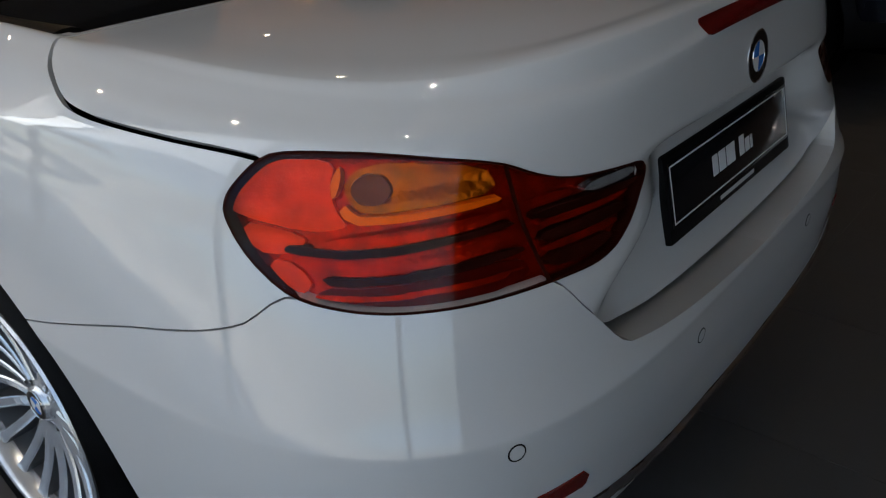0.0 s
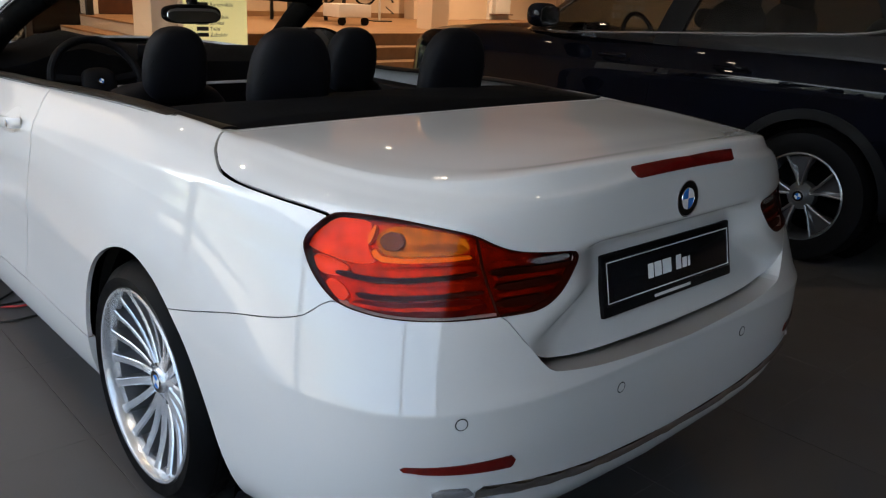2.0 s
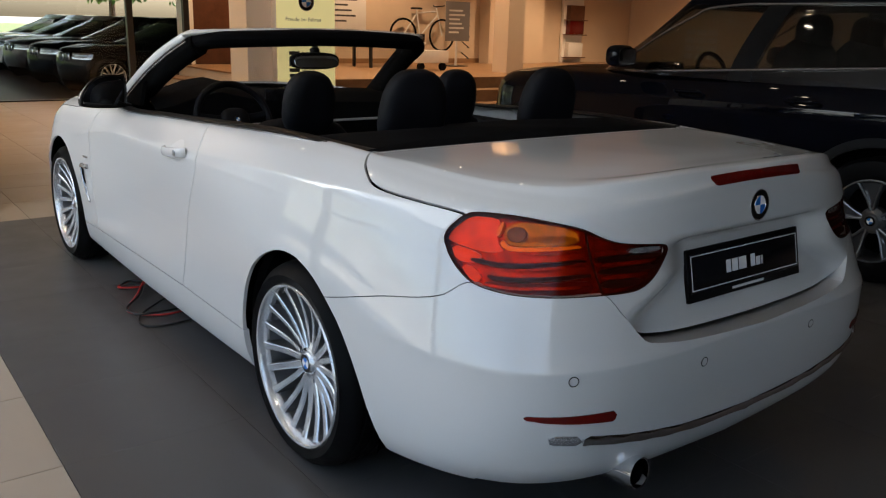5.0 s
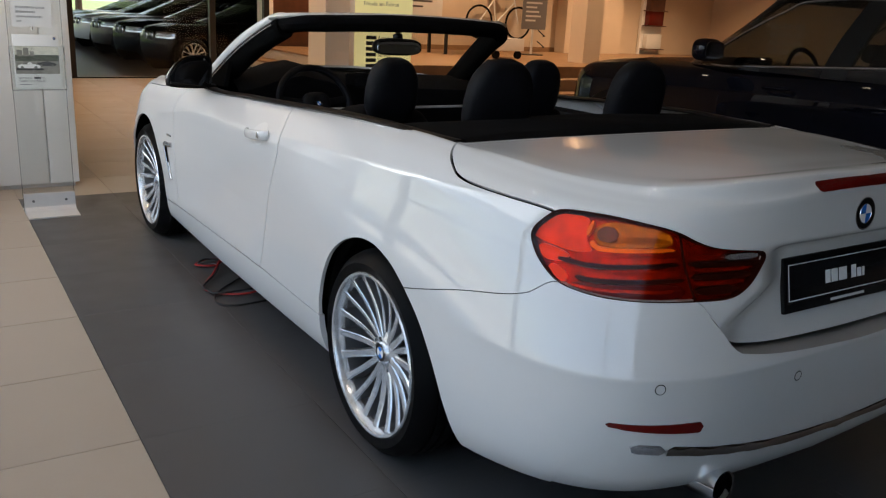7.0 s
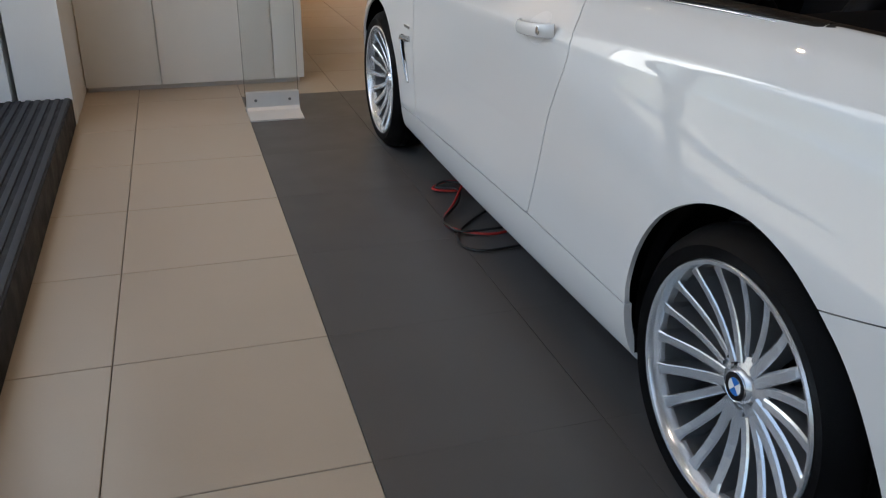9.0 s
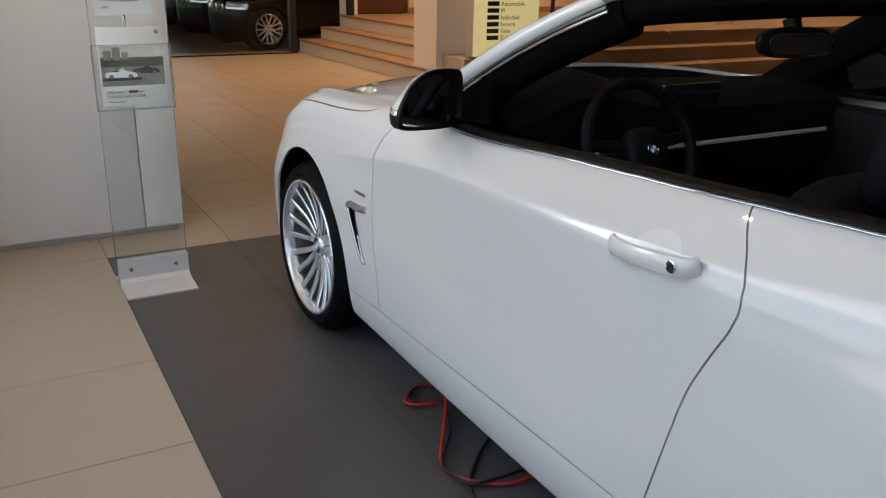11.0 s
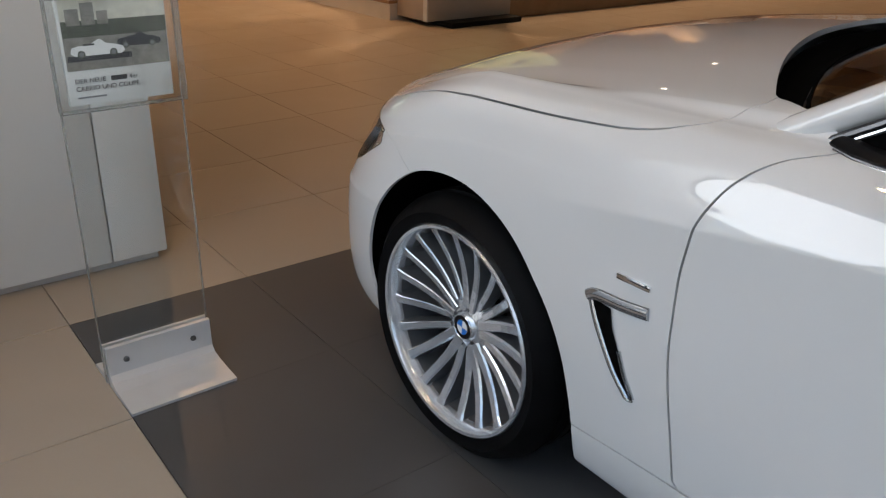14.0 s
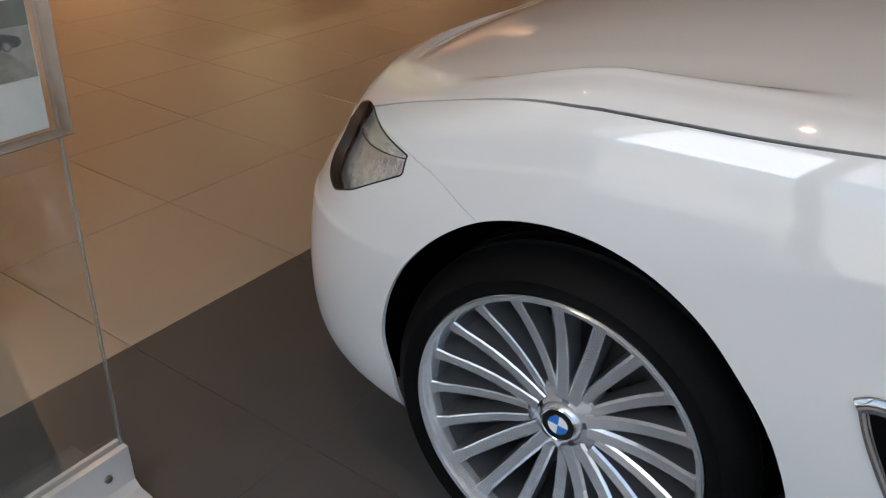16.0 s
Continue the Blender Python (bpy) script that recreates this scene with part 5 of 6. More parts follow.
for a, b in zip(ring, ring[1:]):
    for i in range(len(prof) - 1):
        bm.faces.new((a[i], a[i + 1], b[i + 1], b[i]))
bmesh.ops.recalc_face_normals(bm, faces=bm.faces[:])
part("dashboard", bm, FABRIC, convertible, "black dashboard with an instrument hood", smooth=True)
one_box("screen", (-0.11, 0.13, 1.80, 1.815, 0.965, 1.035), GLOSS_BLACK, convertible, "dark dashboard screen", bevel=0.004)
one_box("centre_console", (-0.11, 0.11, 0.75, 1.85, 0.30, 0.62), LEATHER, convertible, "black centre console", bevel=0.03)
one_box("console_trim", (-0.45, 0.60, 1.738, 1.746, 0.855, 0.868), ALU, convertible, "thin bright dashboard strip", bevel=0.002)
# steering wheel
WHEEL = pose(-0.37, 1.600, 0.905, 66)
bm = bmesh.new()
tube(bm, [(0.182 * math.cos(a), 0.182 * math.sin(a), 0) for a in np.linspace(0, 2 * math.pi, 49)], 0.0165, 10, cap=False)
steering = part("steering_wheel", bm, LEATHER, convertible, "black leather steering wheel", smooth=True)
steering.matrix_local = WHEEL
bm = bmesh.new()
rounded(bm, (0, -0.01, 0.012), (0.070, 0.065, 0.03), 3)
part("airbag_cover", bm, LEATHER, steering, smooth=True)
for a in (8, 172, 270):
    bm = bmesh.new()
    c, s_ = math.cos(radians(a)), math.sin(radians(a))
    tube(bm, [(0.04 * c, 0.04 * s_, 0.006), (0.11 * c, 0.11 * s_, 0.0), (0.178 * c, 0.178 * s_, 0.0)], 0.015, 8, flat=(0.017, 0.008))
    part("wheel_spoke", bm, LEATHER, steering, smooth=True)
emblem("wheel_emblem", pose(0, -0.01, 0.043), 0.017, steering)
bm = bmesh.new()
tube(bm, [(-0.37, 1.60, 0.87), (-0.37, 1.84, 0.80)], 0.045, 14)
part("steering_column", bm, BLACK_PLASTIC, convertible, smooth=True)


def seat(x, y, wide, back_top, rest_top, rear=False):
    """A seat with its backrest, cushion and headrest."""
    lean = pose(x, y, 0.50, -16 if not rear else -12)
    bm = bmesh.new()
    rounded(bm, (0, 0.32, 0.02), (wide, 0.30, 0.10), 3.4, pose(x, y, 0.42))
    s = part("rear_seat" if rear else "front_seat", bm, LEATHER, convertible, "anthracite leather seat with headrest", smooth=True)
    tall = back_top - 0.50
    bm = bmesh.new()
    rounded(bm, (0, 0, tall / 2), (wide, 0.075, tall / 2 + 0.02), 3.6, pose(x, y, 0.50, 14 if not rear else 8))
    part("backrest", bm, LEATHER, s, smooth=True)
    for sx in (-1, 1):
        bm = bmesh.new()
        rounded(bm, (sx * (wide - 0.03), 0.03, tall / 2 - 0.04), (0.045, 0.10, tall / 2 - 0.05), 2.6, pose(x, y, 0.50, 14 if not rear else 8))
        part("side_bolster", bm, LEATHER, s, smooth=True)
    bm = bmesh.new()
    rounded(bm, (0, 0, 0), (0.132 if rear else 0.112, 0.055, (rest_top - back_top) / 2 + 0.035), 3.0, pose(x, y - 0.20 if not rear else y - 0.09, (rest_top + back_top) / 2 - 0.02, 10))
    middle = (rest_top + back_top) / 2 - 0.02
    for v in bm.verts:
        up = (v.co.z - middle) / ((rest_top - back_top) / 2 + 0.035)
        v.co.x = x + (v.co.x - x) * (1 - 0.13 * max(0, up) ** 1.5 - 0.05 * up)
    head = part("headrest", bm, LEATHER, s, smooth=True)
    for sx in (-1, 1):
        bm = bmesh.new()
        tube(bm, [(x + sx * 0.05, y - (0.19 if not rear else 0.085), back_top - 0.04), (x + sx * 0.05, y - (0.20 if not rear else 0.09), back_top + 0.04)], 0.006, 8)
        part("headrest_post", bm, CHROME, s, smooth=True)
    bm = bmesh.new()
    tube(bm, [(x + (0.128 if rear else 0.108) * math.sin(a) * (1 - 0.15 * abs(math.cos(a))), (y - 0.235 if not rear else y - 0.125) - 0.006, (rest_top + back_top) / 2 - 0.02 + 0.055 * math.cos(a)) for a in np.linspace(-1.3, 1.3, 13)], 0.0016, 6)
    part("seam", bm, BLACK_PLASTIC, s, smooth=True)
    return s


for x in (-0.375, 0.375):
    seat(x, 1.045, 0.25, 0.975, 1.167)
for x in (-0.325, 0.325):
    seat(x, 0.28, 0.27, 0.99, 1.212, rear=True)


# ---- other cars ----
def plain_wheel(radius, rim, width, spokes, material, petals=False):
    w = thing("wheel", "", "")
    turn = Matrix.Rotation(radians(-90), 4, "Y")
    h = width / 2
    bm = bmesh.new()
    lathe(bm, [(rim - 0.01, -h), (rim + 0.03, -h - 0.004), (radius - 0.02, -h + 0.01), (radius, -h + 0.05), (radius, h - 0.05), (radius - 0.02, h - 0.01), (rim + 0.03, h + 0.004), (rim, h - 0.006), (rim - 0.01, h - 0.02)], turn, 48)
    part("tyre", bm, RUBBER, w, "black tyre", smooth=True)
    bm = bmesh.new()
    lathe(bm, [(rim + 0.002, h - 0.004), (rim - 0.006, h), (rim - 0.014, h - 0.012), (rim - 0.02, -h), (0.0, -h + 0.01)], turn, 48)
    part("rim", bm, material, w, "alloy rim", smooth=True)
    for k in range(spokes):
        mid = 2 * math.pi * k / spokes + 0.3
        if petals:
            bm = bmesh.new()
            rows = []
            for q in np.linspace(0, 1, 6):
                r, half = 0.05 + (rim - 0.058) * q, 0.30 - 0.16 * math.sin(math.pi * min(1, q * 1.25)) * (1 - 0.5 * q) + 0.02 * q
                rows.append([bm.verts.new((r * math.cos(mid + u * half), r * math.sin(mid + u * half), h - d)) for u, d in ((-1, 0.075), (-1, 0.034), (-0.55, 0.040), (0.55, 0.040), (1, 0.034), (1, 0.075))])
            for a, b in zip(rows, rows[1:]):
                for c in range(5):
                    bm.faces.new((a[c], a[c + 1], b[c + 1], b[c]))
            bmesh.ops.transform(bm, matrix=turn, verts=bm.verts[:])
            bmesh.ops.recalc_face_normals(bm, faces=bm.faces[:])
            part("petal", bm, GUNMETAL, w, "dark grey spoke face")
        for s in (-1, 1):
            a0, a1 = mid + s * 0.10, mid + s * (0.30 if petals else 0.23)
            bm = bmesh.new()
            tube(bm, [(0.05 * math.cos(a0), 0.05 * math.sin(a0), h - 0.035), (0.5 * rim * math.cos((a0 + a1) / 2), 0.5 * rim * math.sin((a0 + a1) / 2), h - 0.028), ((rim - 0.008) * math.cos(a1), (rim - 0.008) * math.sin(a1), h - 0.012)], [0.009, 0.007, 0.008] if petals else [0.020, 0.014, 0.018], 8)
            bmesh.ops.transform(bm, matrix=turn, verts=bm.verts[:])
            part("spoke", bm, material, w, smooth=True)
    bm = bmesh.new()
    lathe(bm, [(0.0, h - 0.012), (0.045, h - 0.015), (0.075, h - 0.04), (0.08, h - 0.08)], turn, 24)
    part("hub", bm, material, w, smooth=True)
    # black disc in place of the dark inside the wheel
    bm = bmesh.new()
    disc(bm, rim - 0.02, -h + 0.04, turn)
    part("inner_shadow_plate", bm, DEEP_BLACK, w)
    emblem("cap_emblem", turn @ Matrix.Translation((0, 0, h - 0.0105)) @ Matrix.Rotation(radians(90), 4, "Z"), 0.030, w)
    return w


def closed_car(name, label, paint, m, base, width, tail, nose, sill, belt, roof, hood, cabin, wheel, tall=False, fine=False):
    """A closed car, its nose along +y. cabin: y of the glass at its base and top: rear base, rear top, front top, front base."""
    car = thing(name, label, "car", m)
    w = width / 2
    q, n = (46, 70) if fine else (22, 30)
    h = Hull(base, q, n)
    r_, c_, f_ = 0.35, 0.36, 0.34
    bump = 0.80 * belt
    for fw, ft, fn, z in ((0.93, 0.93, 0.90, (sill + 0.08,) * 2 + (sill,) * 3 + (sill + 0.03,) * 2),
                          (0.985, 0.985, 0.97, (0.38,) * 2 + (sill + 0.10,) * 3 + (0.33,) * 2),
                          (1.0, 1.0, 1.0, (0.52,) * 2 + (0.48,) * 3 + (0.46,) * 2),
                          (1.0, 0.995, 0.995, (0.66,) * 2 + (0.64,) * 3 + (0.60,) * 2),
                          (0.992, 0.97, 0.97, (0.80,) * 2 + (0.78,) * 3 + (0.70, 0.70)),
                          (0.985, 0.955, 0.94, (belt - 0.15, belt - 0.15, belt - 0.15, belt - 0.17, belt - 0.20, hood - 0.16, hood - 0.16)),
                          (0.970, 0.945, 0.91, (belt - 0.115, belt - 0.115, belt - 0.115, belt - 0.135, belt - 0.16, hood - 0.10, hood - 0.10)),
                          (0.92, 0.92, 0.86, (belt - 0.03, belt - 0.03, belt - 0.03, belt - 0.06, hood - 0.02, hood - 0.05, hood - 0.05)),
                          (0.86, 0.88, 0.80, (belt + 0.01, belt + 0.01, belt + 0.01, belt - 0.02, hood + 0.02, hood - 0.02, hood - 0.02)),
                          (0.60, 0.75, 0.60, (belt + 0.02, belt + 0.02, belt + 0.02, belt, hood + 0.055, hood + 0.02, hood + 0.01)),
                          (0.0, 0.4, 0.2, (belt + 0.03, belt + 0.03, belt + 0.03, belt, hood + 0.065, hood + 0.05, hood + 0.04))):
        h.line((w * fw, w * fw, w * fw), (tail * ft, 4.2), (nose * fn, 3.4 if tall else 2.5), z)
    body = h.surface(5 if fine else 3)
    rw = wheel["r"] + 0.055

    def arch(x, y, z):
        rear, front = np.hypot(y, z - wheel["r"]) - rw, np.hypot(y - base, z - wheel["r"]) - rw
        rear, front = np.where(z < wheel["r"], np.abs(y) - rw, rear), np.where(z < wheel["r"], np.abs(y - base) - rw, front)
        return np.minimum(rear, front)
    body = body.above(arch)
    if tall:
        clad = lambda x, y, z: np.minimum(z - (sill + 0.19), arch(x, y, z) - 0.055)
        low = body.below(clad)
        body = body.above(clad)
        panel("cladding", low.moved(0.004).both(), BLACK_PLASTIC, car, "matt black wheel-arch cladding", lip=0.02)
    # lamps
    for side, f, material, pname, plabel in (
            (-1, lambda x, y, z: np.where(y < 0, np.maximum(np.abs(z - (belt - (0.10 if tall else 0.17))) - (0.088 if tall else 0.085), np.maximum(tail_h(x, y) - (0.30 if tall else tail * R2 + 0.10), -(tail_h(x, y) - (-0.20 if tall else (tail - w) * R2 - 0.10)))), 1.0), RED_INNER, "tail_lamp", "red tail lamp"),
            (1, lambda x, y, z: np.where(y > base, np.maximum(np.abs(z - (hood - 0.135)) - 0.055, np.maximum(-((x + y) * R2 - (base + nose - w) * R2 + 0.06), (x + y) * R2 - (base + nose) * R2 + 0.22)), 1.0), CHROME_SPECK, "headlamp", "bright headlamp")):
        bit, body = body.split(f)
        if bit.faces:
            for b in (bit, bit.mirrored()):
                panel(pname, b, material, car, plabel)
    if fine:
        for y0 in (0.42, 1.18, 2.02):
            cut = (lambda yy: lambda x, y, z: np.where((z > sill + 0.20) & (np.abs(x) > 0.5), np.abs(y - yy - 0.06 * np.sin(3 * z)) - 0.0025, 1.0))(y0)
            body = body.above(cut)
    panel("body", body.both(), paint, car, lip=0.02)
    # cabin
    rb, rt, ft, fb = cabin
    g = Hull(ft - rt, 30 if fine else 14, 40 if fine else 18)
    for s in (0.0, 0.12, 0.35, 0.6, 0.8, 0.92):
        z = belt - 0.02 + (roof - 0.06 - belt) * s
        bow = s ** 1.15
        g.line((w * (0.90 - 0.20 * bow),) * 3, ((rt - rb) * (1 - bow) + 0.10, 3.4), ((fb - ft) * (1 - s ** 0.95) + 0.12, 3.0), (z,) * 7)
    g.line((w * 0.64,) * 3, (0.08, 3.4), (0.08, 3.0), (roof - 0.035,) * 2 + (roof - 0.03,) * 3 + (roof - 0.05,) * 2)
    g.line((w * 0.50,) * 3, (0.03, 3.4), (0.0, 3.0), (roof - 0.012,) * 7)
    g.line((0.0,) * 3, (0.0, 3.4), (-0.1, 3.0), (roof,) * 7)
    cab = g.surface(5)
    cab.v[:, 1] += rt
    cap_z = roof - 0.115
    roof_part = cab.above(lambda x, y, z: z - cap_z)
    glass_zone = cab.below(lambda x, y, z: z - cap_z)

    def pillars(x, y, z):
        s = np.clip((z - belt) / (roof - 0.06 - belt), 0, 1)
        y_a = fb + 0.02 - (fb - ft) * s ** 0.95 * 0.97
        y_d = rb + (rt - rb) * s ** 1.15
        side = np.abs(x) > w * (0.90 - 0.20 * s ** 1.15) - 0.09
        d = np.minimum(np.abs(y - (1.00 - 0.17 * s ** 1.5 if tall else (rt + ft) / 2 + 0.02)) - (0.085 if tall else 0.045), np.abs(y - (y_a - 0.10)) - 0.045)
        d = np.minimum(d, np.abs(y - (y_d + 0.24)) - (0.26 if tall else 0.11))
        return np.where(side, d, 0.05)
    frame_part = glass_zone.below(pillars)
    panes = glass_zone.above(pillars)
    def window_line(y):
        """The lower edge of the side glass: level, or rising to the rear on the tall car."""
        return belt - 0.012 + 0.066 * np.clip(1.80 - y, 0, 3) if tall else belt + 0.025 + 0 * y
    band = panes.below(lambda x, y, z: z - np.where(np.abs(x) > 0.5 * w, window_line(y), belt + 0.025))
    panes = panes.above(lambda x, y, z: z - np.where(np.abs(x) > 0.5 * w, window_line(y), belt + 0.025))
    panel("roof", roof_part.both(), paint, car, lip=0.03)
    mid = 0.92 if tall else (rt + ft) / 2 + 0.02
    for piece in (frame_part.below(lambda x, y, z: y - (mid - 0.25)), frame_part.below(lambda x, y, z: np.abs(y - mid) - 0.25),
                  frame_part.above(lambda x, y, z: y - (mid + 0.25))):
        for p in (piece, piece.mirrored()):
            panel("pillar", p, BLACK_PLASTIC, car, "black window pillar", lip=0.03)
    panel("window_frame", band.both(), GLOSS_BLACK, car, lip=0.02)
    for p in (panes, panes.mirrored()):
        pane = panel("window", p, TINTED if tall else DARK_GLASS, car, "dark tinted glass", lip=0.0)
        pane.visible_shadow = False
    if tall:
        for sx in (-1, 1):
            def skin(y, z):
                d = np.hypot(cab.v[:, 1] - y, cab.v[:, 2] - z) + np.where(cab.v[:, 0] > -w * 0.55, 9, 0)
                k = np.argsort(d)[:4]
                return (sx * (float((-cab.v[k, 0] / (d[k] + 1e-4)).sum() / (1 / (d[k] + 1e-4)).sum()) + 0.004), y, z)
            line = [skin(y, float(window_line(y)) + 0.006 + 0.12 * max(0, (0.0 - y) / 0.5) ** 2.4) for y in np.linspace(rb + 0.50, fb - 0.40, 18)]
            up = [skin(fb - 0.28 - (fb - ft) * s * 0.90, belt + 0.01 + (cap_z - belt - 0.01) * s ** 0.85) for s in np.linspace(0.0, 0.93, 8)]
            over = [skin(y, cap_z) for y in np.linspace(ft - 0.42, rt + 0.20, 9)]
            bm = bmesh.new()
            tube(bm, smooth_path(line, 3), 0.009, 8)
            part("chrome_line", bm, SATIN_CHROME, car, "chrome window line", smooth=True)
            bm = bmesh.new()
            tube(bm, smooth_path(up + over, 3), 0.009, 8)
            part("chrome_line", bm, SATIN_CHROME, car, "chrome window line", smooth=True)
            bm = bmesh.new()
            tube(bm, smooth_path([(sx * 0.555, ft + 0.10, roof - 0.045), (sx * 0.565, ft, roof + 0.012), (sx * 0.58, (ft + rt) / 2, roof + 0.022), (sx * 0.565, rt, roof + 0.012), (sx * 0.555, rt - 0.10, roof - 0.045)], 6), 0.012, 10)
            part("roof_rail", bm, ALU, car, "satin roof rail", smooth=True)
            bm = bmesh.new()
            rounded(bm, (0, 0, 0), (0.11, 0.07, 0.075), 3.0, pose(sx * (w + 0.09), fb - 0.52, belt + 0.100))
            mir = part("door_mirror", bm, paint, car, "black door mirror", smooth=True)
            bm = bmesh.new()
            rounded(bm, (0, 0, 0), (0.094, 0.003, 0.058), 3.4, pose(sx * (w + 0.09), fb - 0.590, belt + 0.100))
            part("mirror_glass", bm, MIRROR, mir, smooth=True)
            for y0 in (1.22, 0.40):
                bm = bmesh.new()
                tube(bm, smooth_path([(sx * (w - 0.012), y0 + 0.20, belt - 0.11), (sx * (w + 0.016), y0 + 0.17, belt - 0.11), (sx * (w + 0.018), y0 + 0.04, belt - 0.108), (sx * (w - 0.012), y0, belt - 0.106)], 4), 0.012, 8)
                part("door_handle", bm, paint, car, smooth=True)
        for sx in (-0.36, 0.36):
            for y0, top_z in ((0.86, 1.40), (-0.08, 1.36)):
                bm = bmesh.new()
                rounded(bm, (0, 0, 0), (0.26, 0.14, 0.36), 3.2, pose(sx, y0, top_z - 0.40, 12))
                back = part("seat_back", bm, DEEP_BLACK, car, smooth=True)
                bm = bmesh.new()
                rounded(bm, (0, 0, 0), (0.13, 0.09, 0.12), 3.0, pose(sx, y0 - 0.07, top_z - 0.01))
                part("headrest", bm, DEEP_BLACK, back, smooth=True)
        bm = bmesh.new()
        tube(bm, [(-0.36 + 0.18 * math.cos(a), 1.52 + 0.05 * math.sin(a), 1.06 + 0.17 * math.sin(a)) for a in np.linspace(0, 2 * math.pi, 33)], 0.016, 8, cap=False)
        part("steering_wheel", bm, DEEP_BLACK, car, smooth=True)
    one_box("cabin_tub", (-w * 0.80, w * 0.80, rb + 0.35, fb - 0.15, sill + 0.05, belt - 0.10), DEEP_BLACK, car)
    one_box("underbody", (-w * 0.82, w * 0.82, -tail * 0.8, base + nose * 0.75, sill + 0.02, sill + 0.25), DEEP_BLACK, car)
    for sx in (-1, 1):
        for y0 in (0.0, base):
            bm = bmesh.new()
            lathe(bm, [(rw - 0.004, 0.0), (rw - 0.004, -0.30), (0.0, -0.30)], Matrix.Translation((sx * (w * 0.965), y0, wheel["r"])) @ Matrix.Rotation(radians(90 * sx), 4, "Y"), 32)
            bmesh.ops.delete(bm, geom=[v for v in bm.verts if v.co.z < sill - 0.02 and abs(v.co.x) > w * 0.965 - 0.25], context="VERTS")
            part("wheel_well", bm, DEEP_BLACK, car, smooth=True)
    one = plain_wheel(wheel["r"], wheel["rim"], 0.23, wheel["spokes"], wheel["look"], tall)
    one.parent = car
    one.matrix_basis = pose(-w + 0.125, 0, wheel["r"], 9)
    for px, py, flip, spin in ((-w + 0.125, base, 0, 17), (w - 0.125, 0, 180, 5), (w - 0.125, base, 180, 40)):
        copy_thing(one, pose(px, py, wheel["r"], 0, 0, flip) @ pose(0, 0, 0, spin))
    if not tall:
        for dx in (-0.13, 0.13):
            bm = bmesh.new()
            rounded(bm, (0, 0, 0), (0.105, 0.03, 0.085), 3.0, pose(dx, base + nose * 0.965, hood - 0.16))
            grille = part("grille", bm, CHROME, car, "chrome-edged grille", smooth=True)
            bm = bmesh.new()
            rounded(bm, (0, 0, 0), (0.094, 0.03, 0.074), 3.0, pose(dx, base + nose * 0.965 + 0.006, hood - 0.16))
            part("grille_opening", bm, GLOSS_BLACK, grille, smooth=True)
    return car


DARK_RIM = mat("bicolour_alloy", (0.20, 0.205, 0.21), 0.28, 0.85, coat=0.5, vary=0.1, scale=10)
closed_car("suv_car", "glossy black sport utility car with silver roof rails", PAINT_BLACK, pose(3.63, -0.03, 0, 0, 0, 0), 2.76, 1.84, 0.92, 0.86, 0.26, 1.10, 1.675, 1.03,
           (-0.82, -0.48, 1.52, 2.36), dict(r=0.362, rim=0.238, spokes=5, look=DARK_RIM), tall=True, fine=True)


# ---- the far end of the hall ----
def steps_and_podium():
    for k, (x0, y0, z1) in enumerate(((2.82, 7.95, 0.19), (3.19, 8.28, 0.375), (3.52, 8.61, 0.56))):
        z0 = (0.0, 0.19, 0.375)[k]
        bm = bmesh.new()
        box(bm, x0, 16.0 if k else 3.94, 9.0 if k else 8.42, 12.9, z0, z1 - 0.03)
        structure("step_side", bm, STEP_STONE, "pale stone steps up to the podium")
        bm = bmesh.new()
        box(bm, x0 - 0.015, 16.0 if k else 3.94, 9.0 if k else 8.42, 12.9, z1 - 0.03, z1, bevel=0.004)
        structure("tread_side", bm, WOOD_AND_SHADED_STEP, "warm wooden stair tread")
        # front risers browned to paint in their shade; side risers stay pale stone
        bm = bmesh.new()
        box(bm, 3.95, 16.0, y0, 9.0, z0, z1 - 0.03)
        structure("step_front", bm, WOOD_AND_SHADED_STEP, "podium steps, browned for the shade they lie in")
        bm = bmesh.new()
        box(bm, 3.95, 16.0, y0 - 0.015, 9.0, z1 - 0.03, z1, bevel=0.004)
        structure("tread_front", bm, WOOD_AND_SHADED_STEP, "warm wooden stair tread")


steps_and_podium()
boxes("wall_pillar", WALL_WHITE, "white square pillar beside the steps", (2.83, 3.42, 8.44, 9.0, 0.19, 3.6), bevel=0.004)
boxes("wall_north", WALL_BEIGE, "warm beige wall behind the podium", (4.78, 16.0, 12.9, 13.1, 0.0, 3.6), (3.62, 4.78, 12.9, 13.1, 2.75, 3.6))
boxes("wall_pier", WALL_BEIGE, "beige pier on the podium's wall", (10.6, 12.3, 12.55, 12.9, 0.56, 3.6), (8.35, 8.75, 9.4, 9.8, 0.56, 3.6))
bm = bmesh.new()
box(bm, 3.62, 3.82, 12.86, 13.14, 0.56, 2.75)
door_1 = structure("door_1", bm, WALL_WHITE, "white frame with a dark brown door")
one_box("door_leaf", (3.83, 4.77, 12.93, 12.99, 0.565, 2.74), BROWN_WOOD, door_1, bevel=0.003)
one_box("baseboard", (4.78, 10.6, 12.885, 12.90, 0.56, 0.66), WOOD_AND_SHADED_STEP, door_1)
# glass front towards the rows of cars outside
bm = bmesh.new()
for x in (-2.64, 0.30, 2.60, 3.58):
    box(bm, x - 0.05, x + 0.05, 12.56, 12.66, -0.05, 3.6)
box(bm, -2.64, 3.58, 12.565, 12.655, 2.9, 3.0)
box(bm, -2.64, 2.60, 12.565, 12.655, -0.05, 0.02)
